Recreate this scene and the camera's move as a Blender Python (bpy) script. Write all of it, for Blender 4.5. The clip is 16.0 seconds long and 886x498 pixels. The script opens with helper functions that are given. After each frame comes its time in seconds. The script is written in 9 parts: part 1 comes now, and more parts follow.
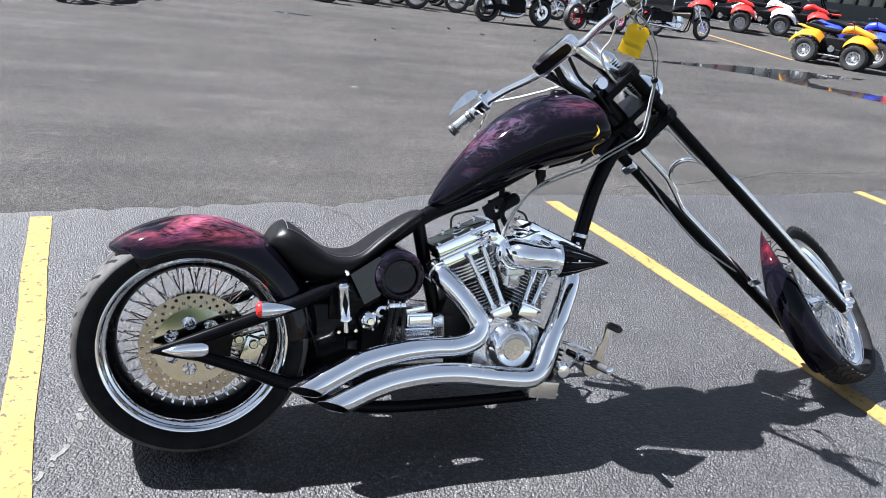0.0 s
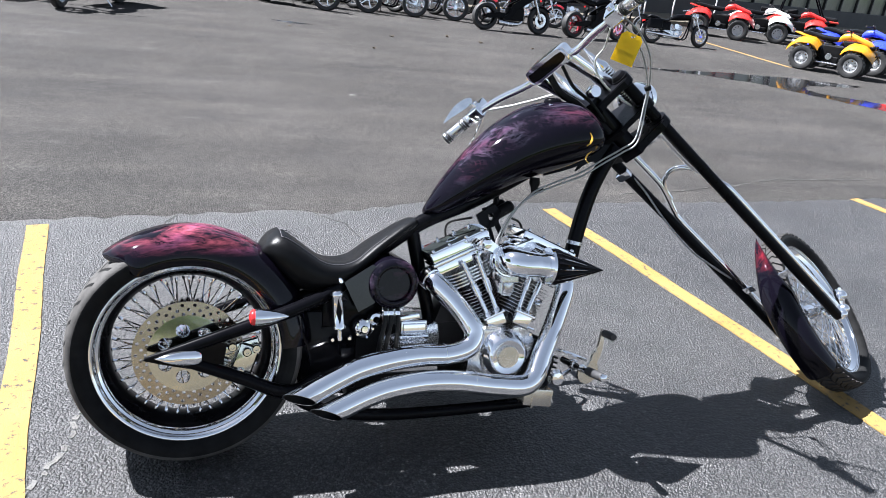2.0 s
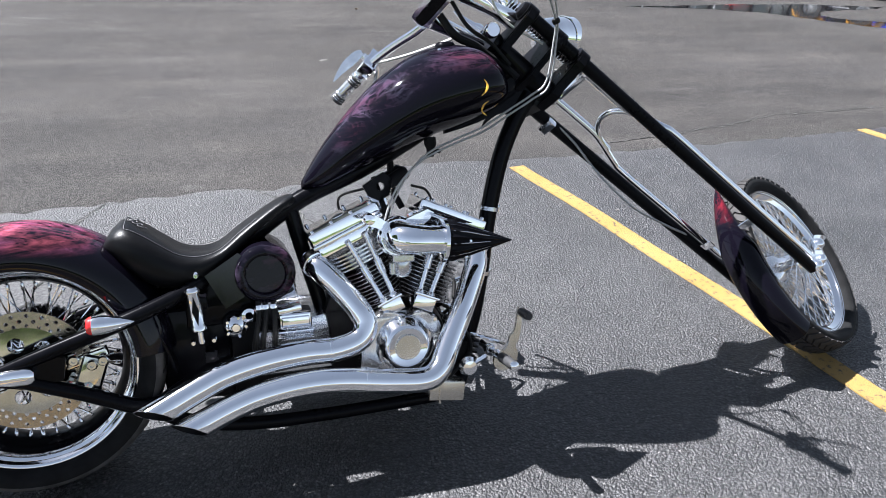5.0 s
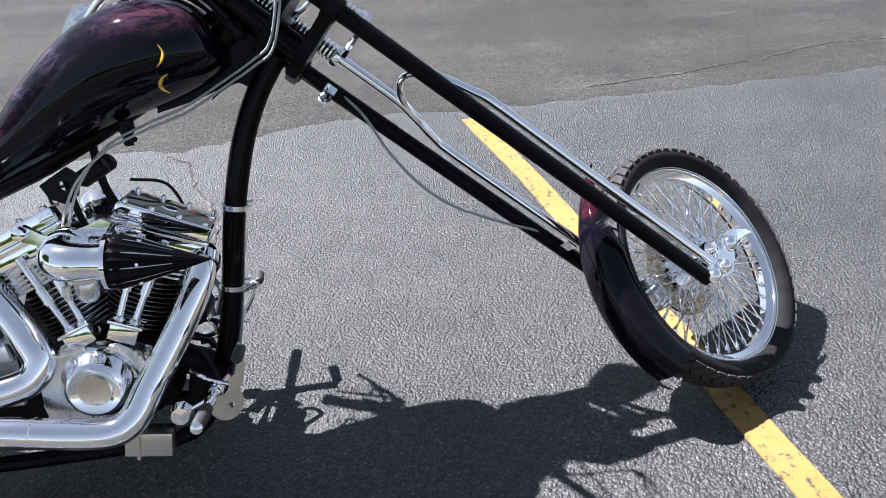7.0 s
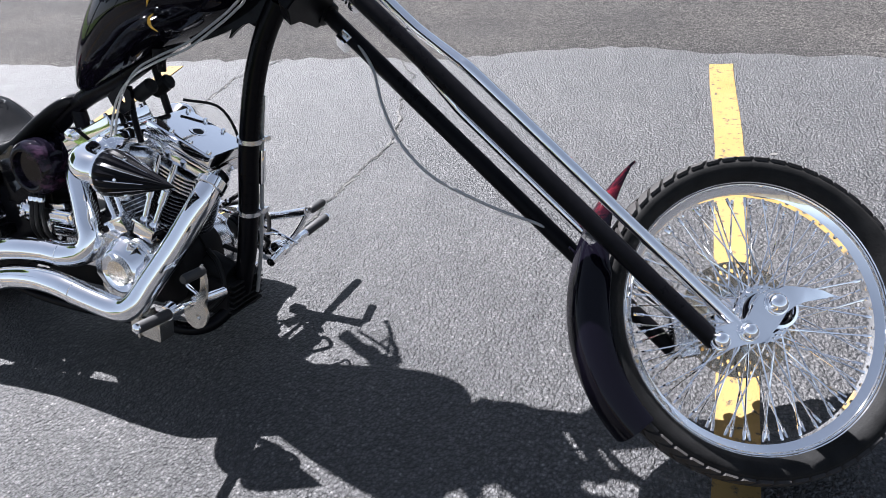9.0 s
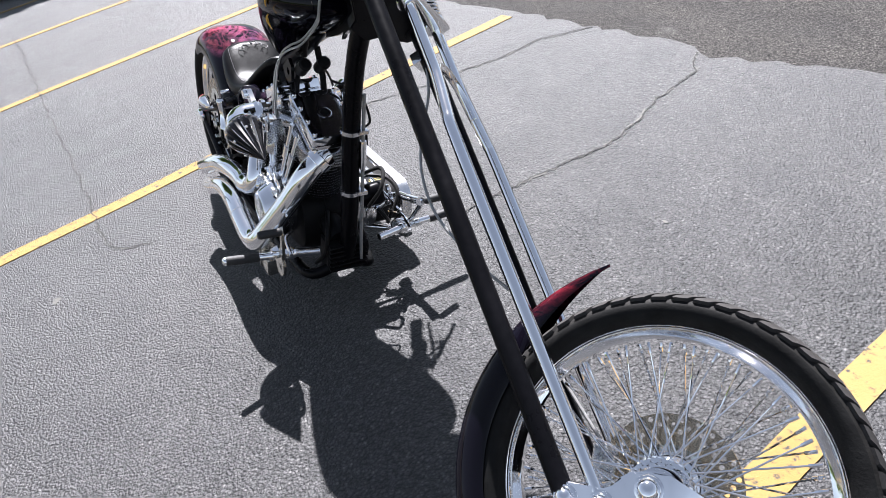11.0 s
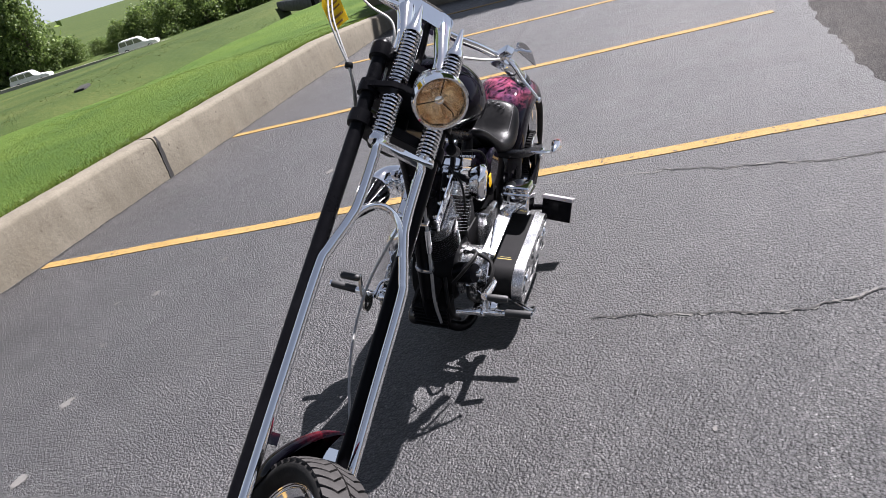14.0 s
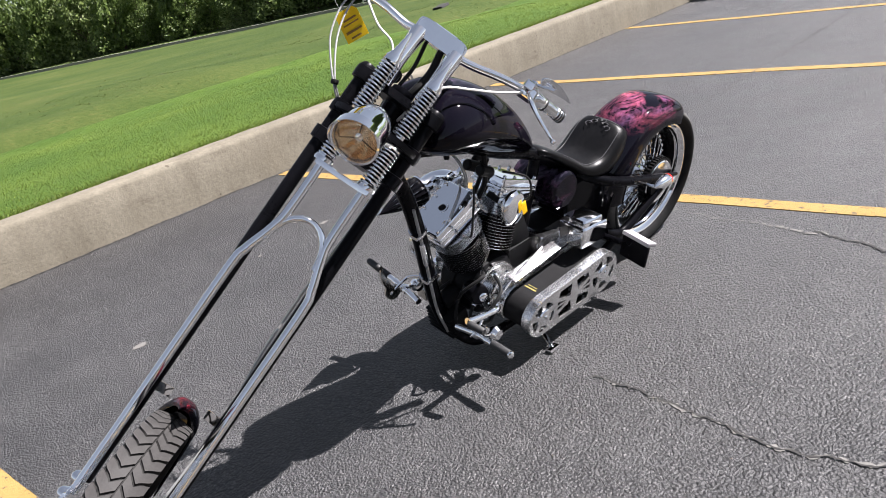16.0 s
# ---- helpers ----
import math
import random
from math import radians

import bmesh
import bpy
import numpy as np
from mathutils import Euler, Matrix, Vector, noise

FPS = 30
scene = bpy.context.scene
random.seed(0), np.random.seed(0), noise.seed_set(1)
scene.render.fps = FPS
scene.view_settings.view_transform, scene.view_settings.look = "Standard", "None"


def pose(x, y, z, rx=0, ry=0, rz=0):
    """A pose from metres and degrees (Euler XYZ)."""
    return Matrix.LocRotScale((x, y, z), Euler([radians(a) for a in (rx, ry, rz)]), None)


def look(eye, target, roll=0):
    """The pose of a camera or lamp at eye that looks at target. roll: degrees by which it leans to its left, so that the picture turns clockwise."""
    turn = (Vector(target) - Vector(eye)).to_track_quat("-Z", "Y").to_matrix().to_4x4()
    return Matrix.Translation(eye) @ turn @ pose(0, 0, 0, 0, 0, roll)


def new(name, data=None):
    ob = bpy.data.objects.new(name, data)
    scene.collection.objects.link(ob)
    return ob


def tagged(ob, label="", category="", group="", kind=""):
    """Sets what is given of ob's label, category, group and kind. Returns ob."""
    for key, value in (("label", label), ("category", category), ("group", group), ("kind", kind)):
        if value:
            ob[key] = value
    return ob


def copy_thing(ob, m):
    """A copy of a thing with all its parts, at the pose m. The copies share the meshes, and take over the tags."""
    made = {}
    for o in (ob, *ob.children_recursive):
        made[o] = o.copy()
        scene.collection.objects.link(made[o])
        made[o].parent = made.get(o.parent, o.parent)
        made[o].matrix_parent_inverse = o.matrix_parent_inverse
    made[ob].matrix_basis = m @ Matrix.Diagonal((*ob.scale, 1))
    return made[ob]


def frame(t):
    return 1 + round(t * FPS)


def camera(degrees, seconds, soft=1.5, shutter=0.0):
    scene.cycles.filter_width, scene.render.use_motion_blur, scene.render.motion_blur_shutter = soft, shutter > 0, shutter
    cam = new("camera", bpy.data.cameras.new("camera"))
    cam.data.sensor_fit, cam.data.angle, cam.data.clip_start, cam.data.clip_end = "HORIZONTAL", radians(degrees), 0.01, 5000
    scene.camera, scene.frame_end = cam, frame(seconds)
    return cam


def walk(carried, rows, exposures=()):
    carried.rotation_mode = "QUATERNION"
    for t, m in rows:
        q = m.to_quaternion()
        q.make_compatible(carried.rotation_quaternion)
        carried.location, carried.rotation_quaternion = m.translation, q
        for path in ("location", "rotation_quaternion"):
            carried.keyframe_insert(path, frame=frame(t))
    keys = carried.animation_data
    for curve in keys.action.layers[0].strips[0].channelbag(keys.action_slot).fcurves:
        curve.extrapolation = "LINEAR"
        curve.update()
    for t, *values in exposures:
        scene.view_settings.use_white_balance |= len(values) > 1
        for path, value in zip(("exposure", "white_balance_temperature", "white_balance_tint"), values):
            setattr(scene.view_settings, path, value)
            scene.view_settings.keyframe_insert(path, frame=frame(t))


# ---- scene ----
cam = camera(62.4, 16.0, 0.85)
PATH = [
    (0, (0.033, -2.0013, 1.5049), (0.5899, -0.2509, 0.7138), 7.36),
    (0.5, (0.0381, -2.0044, 1.5065), (0.5896, -0.251, 0.7183), 7.29),
    (1, (0.0433, -2.0076, 1.5082), (0.596, -0.251, 0.728), 7.26),
    (1.5, (0.0484, -2.0108, 1.5098), (0.5969, -0.2491, 0.7379), 7.18),
    (2, (0.0494, -2.0086, 1.5088), (0.6068, -0.25, 0.7364), 7.26),
    (2.5, (0.0675, -1.968, 1.4896), (0.6325, -0.1999, 0.7447), 7.49),
    (3, (0.0961, -1.9038, 1.4592), (0.653, -0.1333, 0.7142), 7.45),
    (5.3, (0.642, -1.777, 1.447), (1.109, -0.051, 0.551), 0.5),
    (5.5, (0.729, -1.729, 1.425), (1.195, -0.014, 0.508), -0.8),
    (6, (1.045, -1.678, 1.417), (1.348, 0.019, 0.403), -0.0),
    (6.5, (1.294, -1.589, 1.404), (1.558, 0.115, 0.39), -1.5),
    (7, (1.545, -1.445, 1.397), (1.692, 0.254, 0.352), -2.4),
    (7.5, (1.829, -1.398, 1.389), (1.669, 0.265, 0.29), -5.6),
    (8, (2.067, -1.364, 1.412), (1.599, 0.22, 0.284), -8.4),
    (8.2, (2.139, -1.319, 1.401), (1.598, 0.241, 0.272), -8.9),
    (10.3, (2.849, -0.586, 1.377), (1.526, 0.306, 0.171), -12.2),
    (10.5, (2.865, -0.508, 1.397), (1.491, 0.324, 0.206), -12.5),
    (11, (3.062, -0.288, 1.41), (1.472, 0.197, 0.298), -15.9),
    (11.5, (3.161, -0.06, 1.44), (1.487, 0.323, 0.414), -15.0),
    (12, (3.122, 0.215, 1.427), (1.404, 0.336, 0.411), -15.9),
    (12.5, (3.175, 0.48, 1.431), (1.419, 0.242, 0.503), -17.0),
    (13, (3.234, 0.71, 1.453), (1.517, 0.234, 0.544), -16.9),
    (13.5, (3.153, 0.915, 1.452), (1.483, 0.205, 0.613), -15.5),
    (14, (3.072, 1.176, 1.452), (1.467, 0.316, 0.626), -17.0),
    (14.5, (3.014, 1.473, 1.455), (1.536, 0.403, 0.637), -16.0),
    (15, (2.826, 1.634, 1.426), (1.487, 0.372, 0.644), -14.8),
    (15.5, (2.597, 1.781, 1.431), (1.378, 0.393, 0.665), -16.0),
    (16, (2.394, 1.999, 1.439), (1.353, 0.471, 0.676), -13.1),
]
walk(cam, [(t, look(eye, target, roll)) for t, eye, target, roll in PATH], [(0, 2.30, 5980, 12), (3.2, 2.27, 6000, 12), (5.5, 2.18, 6000, 13), (8, 2.20, 6020, 14), (10.5, 2.08, 6120, 15), (11.5, 2.02, 6150, 15), (12.5, 1.82, 6210, 17), (13.5, 1.72, 6250, 18), (14.5, 1.69, 6310, 18), (16, 1.85, 6390, 16)])

# ---- world, sun ----
SUN_TO = Vector((-0.64, 0.38, 1.0)).normalized()
world = bpy.data.worlds.new("sky")
scene.world = world
world.use_nodes = True
wn = world.node_tree.nodes
wl = world.node_tree.links
bg = wn["Background"]
sky = wn.new("ShaderNodeTexSky")
sky.sky_type, sky.sun_disc = "NISHITA", False
sky.sun_elevation = math.asin(SUN_TO.z)
sky.sun_rotation = math.atan2(SUN_TO.x, SUN_TO.y)
sky.dust_density = 1.0
haze = wn.new("ShaderNodeMix")          # a white veil over the dome, thickest towards the horizon
haze.data_type, haze.blend_type = "RGBA", "MIX"
haze.inputs[0].default_value = 0.8
dome, rise, veil = wn.new("ShaderNodeTexCoord"), wn.new("ShaderNodeSeparateXYZ"), wn.new("ShaderNodeValToRGB")
wl.new(dome.outputs["Generated"], rise.inputs[0])
wl.new(rise.outputs["Z"], veil.inputs["Fac"])
veil.color_ramp.elements[0].position, veil.color_ramp.elements[0].color = 0.0, (4.3, 4.9, 5.3, 1)
veil.color_ramp.elements[1].position, veil.color_ramp.elements[1].color = 0.75, (1.15, 1.3, 1.5, 1)
mid_sky = veil.color_ramp.elements.new(0.22)
mid_sky.color = (2.3, 2.55, 2.85, 1)
wl.new(veil.outputs["Color"], haze.inputs[7])
wl.new(sky.outputs["Color"], haze.inputs[6])
wl.new(haze.outputs[2], bg.inputs["Color"])
bg.inputs["Strength"].default_value = 0.05
sun = new("sun", bpy.data.lights.new("sun", "SUN"))
sun.data.energy, sun.data.angle, sun.data.color = 5.0, radians(0.53), (1.0, 0.975, 0.94)
sun.matrix_world = look(SUN_TO * 60, (0, 0, 0))


# ---- materials ----
def nodes_of(name):
    m = bpy.data.materials.new(name)
    m.use_nodes = True
    t = m.node_tree
    return m, t.nodes, t.links, t.nodes["Principled BSDF"]


def coords(n, l, scale=(1, 1, 1), kind="Object"):
    c, mp = n.new("ShaderNodeTexCoord"), n.new("ShaderNodeMapping")
    mp.inputs["Scale"].default_value = scale
    l.new(c.outputs[kind], mp.inputs["Vector"])
    return mp.outputs["Vector"]


def noise_tex(n, l, vec, scale, detail=4.0, rough=0.55, distort=0.0):
    t = n.new("ShaderNodeTexNoise")
    t.inputs["Scale"].default_value, t.inputs["Detail"].default_value = scale, detail
    t.inputs["Roughness"].default_value, t.inputs["Distortion"].default_value = rough, distort
    l.new(vec, t.inputs["Vector"])
    return t.outputs["Fac"]


def ramp(n, l, fac, stops):
    r = n.new("ShaderNodeValToRGB")
    e = r.color_ramp.elements
    while len(e) < len(stops):
        e.new(0.5)
    for el, (p, c) in zip(e, stops):
        el.position, el.color = p, (*c, 1) if len(c) == 3 else c
    l.new(fac, r.inputs["Fac"])
    return r.outputs["Color"]


def mixc(n, l, fac, a, b, blend="MIX"):
    m = n.new("ShaderNodeMix")
    m.data_type, m.blend_type = "RGBA", blend
    for sock, v in ((m.inputs[0], fac), (m.inputs[6], a), (m.inputs[7], b)):
        if hasattr(v, "links"):
            l.new(v, sock)
        elif isinstance(v, tuple):
            sock.default_value = (*v, 1)
        else:
            sock.default_value = v
    return m.outputs[2]


def mathn(n, l, op, a, b=0.0, c=0.0, clamp=False):
    m = n.new("ShaderNodeMath")
    m.operation, m.use_clamp = op, clamp
    for i, v in enumerate((a, b, c)):
        if hasattr(v, "links"):
            l.new(v, m.inputs[i])
        else:
            m.inputs[i].default_value = v
    return m.outputs[0]


def bumped(n, l, b, height, strength, distance):
    k = n.new("ShaderNodeBump")
    k.inputs["Strength"].default_value, k.inputs["Distance"].default_value = strength, distance
    l.new(height, k.inputs["Height"])
    l.new(k.outputs["Normal"], b.inputs["Normal"])


def surface(name, color, rough, metal=0.0, coat=0.0, vary=0.25, scale=6.0, bump=0.0, bscale=60.0, rvary=0.3, bdist=0.002, spec=0.5):
    """A surface with two scales of change in tone and gloss, and fine relief."""
    m, n, l, b = nodes_of(name)
    v = coords(n, l)
    big, fine = noise_tex(n, l, v, scale, 5), noise_tex(n, l, v, scale * 9, 3)
    both = mathn(n, l, "ADD", mathn(n, l, "MULTIPLY", big, 0.65), mathn(n, l, "MULTIPLY", fine, 0.35))
    lo = tuple(c * (1 - vary) for c in color)
    hi = tuple(min(1, c * (1 + vary)) for c in color)
    l.new(ramp(n, l, both, [(0.3, lo), (0.7, hi)]), b.inputs["Base Color"])
    r = ramp(n, l, both, [(0.25, (rough * (1 - rvary),) * 3), (0.75, (min(1, rough * (1 + rvary)),) * 3)])
    l.new(r, b.inputs["Roughness"])
    b.inputs["Metallic"].default_value = metal
    b.inputs["Coat Weight"].default_value = coat
    b.inputs["Coat Roughness"].default_value = 0.03
    b.inputs["Specular IOR Level"].default_value = spec
    if bump:
        bumped(n, l, b, noise_tex(n, l, v, bscale, 4), bump, bdist)
    return m


chrome = surface("chrome", (0.96, 0.965, 0.98), 0.055, 1.0, vary=0.03, rvary=0.6, scale=9)
polished = surface("polished_aluminium", (0.80, 0.80, 0.80), 0.24, 1.0, vary=0.08, rvary=0.4, scale=14, bump=0.05, bscale=220)
pale_metal = surface("pale_painted_metal", (0.36, 0.34, 0.35), 0.35, vary=0.12, scale=30)
dull_alloy = surface("dull_alloy", (0.66, 0.67, 0.69), 0.2, 1.0, vary=0.2, scale=18, bump=0.15, bscale=160)
blade_steel = surface("cut_steel", (0.60, 0.57, 0.51), 0.22, 1.0, vary=0.12, scale=20)
disc_steel = surface("disc_steel", (0.46, 0.39, 0.29), 0.24, 1.0, vary=0.12, scale=20)
carrier_metal = surface("disc_carrier_metal", (0.66, 0.66, 0.60), 0.08, 1.0, vary=0.15, scale=14)
black_gloss = surface("gloss_black_paint", (0.003, 0.003, 0.004), 0.3, 0.0, coat=0.15, vary=0.3, spec=0.02)
black_satin = surface("satin_black_metal", (0.004, 0.004, 0.005), 0.32, 0.0, vary=0.4, rvary=0.4, spec=0.07)
black_dull = surface("dull_black_metal", (0.006, 0.006, 0.0065), 0.5, 0.0, vary=0.5, bump=0.1, bscale=300, spec=0.1)


def finned_metal():
    """Dark cylinder barrel whose outer fin edges are machined bright; the axis is local Z."""
    m, n, l, b = nodes_of("finned_cylinder_metal")
    c, sep = n.new("ShaderNodeTexCoord"), n.new("ShaderNodeSeparateXYZ")
    l.new(c.outputs["Object"], sep.inputs[0])
    rad = mathn(n, l, "SQRT", mathn(n, l, "ADD", mathn(n, l, "MULTIPLY", sep.outputs["X"], sep.outputs["X"]), mathn(n, l, "MULTIPLY", sep.outputs["Y"], sep.outputs["Y"])))
    worn = noise_tex(n, l, c.outputs["Object"], 60, 4)
    edge = mathn(n, l, "MULTIPLY_ADD", rad, 200.0, -16.7, clamp=True)
    l.new(mixc(n, l, edge, (0.11, 0.11, 0.115), ramp(n, l, worn, [(0.3, (0.55, 0.55, 0.56)), (0.7, (0.80, 0.80, 0.81))])), b.inputs["Base Color"])
    b.inputs["Metallic"].default_value, b.inputs["Roughness"].default_value = 1.0, 0.26
    return m


fin_black = finned_metal()

black_mirror = surface("mirror_black_paint", (0.004, 0.004, 0.005), 0.12, 0.0, vary=0.3, spec=0.6)
leather = surface("black_leather", (0.005, 0.005, 0.0055), 0.36, 0.0, vary=0.25, bump=0.35, bscale=420, bdist=0.001, spec=0.15)
leather_thread = surface("dark_grey_thread", (0.06, 0.06, 0.065), 0.6)
stitch = surface("pale_stitching", (0.42, 0.42, 0.42), 0.7)
rubber_grip = surface("black_rubber", (0.018, 0.018, 0.019), 0.6, bump=0.2, bscale=200)
belt_rubber = surface("belt_rubber", (0.010, 0.010, 0.0105), 0.7, vary=0.4, spec=0.08, bump=0.2, bscale=200)
cable_skin = surface("braided_cable", (0.30, 0.30, 0.295), 0.42, 0.4, vary=0.25, scale=200)
pale_hose = surface("pale_hose", (0.52, 0.51, 0.48), 0.45, vary=0.15, scale=80)
black_hose = surface("black_hose", (0.008, 0.008, 0.008), 0.5, spec=0.15)
red_lens = surface("red_lens", (0.65, 0.02, 0.02), 0.12, coat=0.6)


def thin_card(name, color):
    m, n, l, b = nodes_of(name)
    v = coords(n, l)
    l.new(ramp(n, l, noise_tex(n, l, v, 30, 4), [(0.3, tuple(k * 0.92 for k in color)), (0.7, color)]), b.inputs["Base Color"])
    b.inputs["Roughness"].default_value = 0.6
    tr, mix = n.new("ShaderNodeBsdfTranslucent"), n.new("ShaderNodeMixShader")
    tr.inputs["Color"].default_value = (*color, 1)
    mix.inputs[0].default_value = 0.6
    l.new(b.outputs[0], mix.inputs[1])
    l.new(tr.outputs[0], mix.inputs[2])
    l.new(mix.outputs[0], n["Material Output"].inputs["Surface"])
    return m


yellow_paper = thin_card("yellow_card_tag", (0.95, 0.72, 0.03))

worn_yellow = surface("worn_yellow_print", (0.22, 0.17, 0.03), 0.7, vary=0.5, scale=200)
pencil = surface("dark_ink", (0.20, 0.11, 0.02), 0.7)
gold_paint = surface("gold_stripe", (0.75, 0.42, 0.05), 0.3, 0.3, coat=0.5)
copper_glass = surface("lamp_reflector", (1.0, 0.73, 0.54), 0.20, 1.0, vary=0.2, rvary=0.5, scale=20, bump=0.12, bscale=25, bdist=0.004)


def glass_mat(name, color, rough=0.02):
    m, n, l, b = nodes_of(name)
    b.inputs["Base Color"].default_value = (*color, 1)
    b.inputs["Transmission Weight"].default_value = 1.0
    b.inputs["Roughness"].default_value, b.inputs["IOR"].default_value = rough, 1.3
    return m


clear_glass = glass_mat("lamp_glass", (0.98, 0.93, 0.86))


def flame_paint(name, upk, up0, gain, reach, hues, coat=0.35, grain=(0.7, 1.3, 1.9), veil=0.16, slope=0.0, crisp=1.0, port=0.0):
    """Near-black paint with smoky flame licks under clear coat, kept to the upper faces."""
    m, n, l, b = nodes_of(name)
    v = coords(n, l, grain)
    warp = noise_tex(n, l, v, 4.5, 5, 0.6, 0.8)
    lick = noise_tex(n, l, v, 7.0, 7, 0.58, 1.5)
    fine = noise_tex(n, l, v, 15.0, 6, 0.6, 1.8)
    ridge = mathn(n, l, "SUBTRACT", 1.0, mathn(n, l, "MULTIPLY", mathn(n, l, "ABSOLUTE", mathn(n, l, "SUBTRACT", lick, 0.5)), 13.0 * crisp), clamp=True)
    ridge2 = mathn(n, l, "SUBTRACT", 1.0, mathn(n, l, "MULTIPLY", mathn(n, l, "ABSOLUTE", mathn(n, l, "SUBTRACT", fine, 0.5)), 15.0 * crisp), clamp=True)
    soft = ramp(n, l, lick, [(0.50, (0, 0, 0)), (0.70, (veil,) * 3)])
    area = ramp(n, l, warp, [(reach, (0, 0, 0)), (reach + 0.2, (1, 1, 1))])
    sep, c = n.new("ShaderNodeSeparateXYZ"), n.new("ShaderNodeTexCoord")
    l.new(c.outputs["Object"], sep.inputs[0])
    ridge_z = mathn(n, l, "SUBTRACT", sep.outputs["Z"], mathn(n, l, "MULTIPLY", mathn(n, l, "MINIMUM", sep.outputs["X"], 0.0), slope))
    up = mathn(n, l, "MULTIPLY_ADD", ridge_z, upk, up0, clamp=True)
    up = mathn(n, l, "SUBTRACT", up, mathn(n, l, "MULTIPLY", mathn(n, l, "MAXIMUM", sep.outputs["Y"], 0.0), port), clamp=True)
    licks = mathn(n, l, "ADD", mathn(n, l, "ADD", mathn(n, l, "MULTIPLY", ridge, 0.75), mathn(n, l, "MULTIPLY", ridge2, 0.35)), soft, clamp=True)
    mask = mathn(n, l, "MULTIPLY", licks, mathn(n, l, "MULTIPLY", area, up), clamp=True)
    hue = ramp(n, l, noise_tex(n, l, v, 6.0, 3), [(0.32, hues[0]), (0.50, hues[1]), (0.68, hues[2])])
    l.new(mixc(n, l, mathn(n, l, "MULTIPLY", mask, gain), (0.003, 0.0025, 0.005), hue), b.inputs["Base Color"])
    b.inputs["Specular IOR Level"].default_value, b.inputs["Roughness"].default_value = 0.0, 0.5
    b.inputs["Coat Weight"].default_value, b.inputs["Coat Roughness"].default_value = coat, 0.035
    return m


FIRE = ((0.30, 0.16, 0.36), (0.62, 0.14, 0.26), (0.95, 0.20, 0.27))
SMOKE = ((0.40, 0.40, 0.58), (0.38, 0.20, 0.36), (0.50, 0.10, 0.18))
flames = flame_paint("fender_paint_with_flames", 11.0, -3.05, 0.66, 0.43, FIRE, 0.55, (0.7, 1.3, 2.6), 0.07, 0.0, 0.75)
flames_tank = flame_paint("tank_paint_with_flames", 9.0, -0.42, 0.26, 0.43, SMOKE, 0.42, (0.55, 1.6, 2.2), 0.04, 0.78, 1.0, 8.0)
flames_dark = flame_paint("dark_purple_paint", 4.0, 0.4, 0.30, 0.46, SMOKE, 0.45)
flames_front = flame_paint("front_fender_paint", 14.0, -4.9, 0.30, 0.47, ((0.35, 0.02, 0.05), (0.6, 0.04, 0.07), (0.8, 0.06, 0.07)), 0.4)


def tyre_rubber(name, count, half, worn_tone=1.0, tread_from=0.30):
    """Rubber whose tread has slanted sipes; the axle is the local Y axis."""
    m, n, l, b = nodes_of(name)
    c, sep = n.new("ShaderNodeTexCoord"), n.new("ShaderNodeSeparateXYZ")
    l.new(c.outputs["Object"], sep.inputs[0])
    ang = mathn(n, l, "ARCTAN2", sep.outputs["Z"], sep.outputs["X"])
    turns = mathn(n, l, "MULTIPLY", ang, count / (2 * math.pi))
    side = mathn(n, l, "ABSOLUTE", sep.outputs["Y"])
    alt = mathn(n, l, "MULTIPLY", mathn(n, l, "SIGN", sep.outputs["Y"]), 0.25)
    bend = mathn(n, l, "ABSOLUTE", mathn(n, l, "SUBTRACT", side, half * 0.42))
    slant = mathn(n, l, "ADD", mathn(n, l, "ADD", turns, alt), mathn(n, l, "MULTIPLY", bend, 1.3 / half))
    saw = mathn(n, l, "ABSOLUTE", mathn(n, l, "SUBTRACT", mathn(n, l, "FRACT", slant), 0.5))
    cut = mathn(n, l, "LESS_THAN", saw, 0.11)
    zone = mathn(n, l, "MULTIPLY", mathn(n, l, "LESS_THAN", side, half * 0.86), mathn(n, l, "GREATER_THAN", side, half * 0.10))
    rad = mathn(n, l, "SQRT", mathn(n, l, "ADD", mathn(n, l, "MULTIPLY", sep.outputs["X"], sep.outputs["X"]), mathn(n, l, "MULTIPLY", sep.outputs["Z"], sep.outputs["Z"])))
    crown = mathn(n, l, "GREATER_THAN", rad, tread_from)
    groove = mathn(n, l, "MULTIPLY", mathn(n, l, "MULTIPLY", cut, zone), crown)
    worn = noise_tex(n, l, c.outputs["Object"], 22, 5)
    tread = ramp(n, l, worn, [(0.3, tuple(k * worn_tone for k in (0.026, 0.025, 0.024))), (0.7, tuple(k * worn_tone for k in (0.050, 0.048, 0.046)))])
    wall = ramp(n, l, worn, [(0.3, (0.007, 0.007, 0.007)), (0.7, (0.014, 0.014, 0.014))])
    b.inputs["Specular IOR Level"].default_value = 0.08
    l.new(mixc(n, l, groove, mixc(n, l, crown, wall, tread), (0.008, 0.008, 0.008)), b.inputs["Base Color"])
    b.inputs["Roughness"].default_value = 0.62
    h = mathn(n, l, "ADD", mathn(n, l, "MULTIPLY", groove, -1.0), mathn(n, l, "MULTIPLY", noise_tex(n, l, c.outputs["Object"], 180, 3), 0.12))
    bumped(n, l, b, h, 0.9, 0.006)
    return m


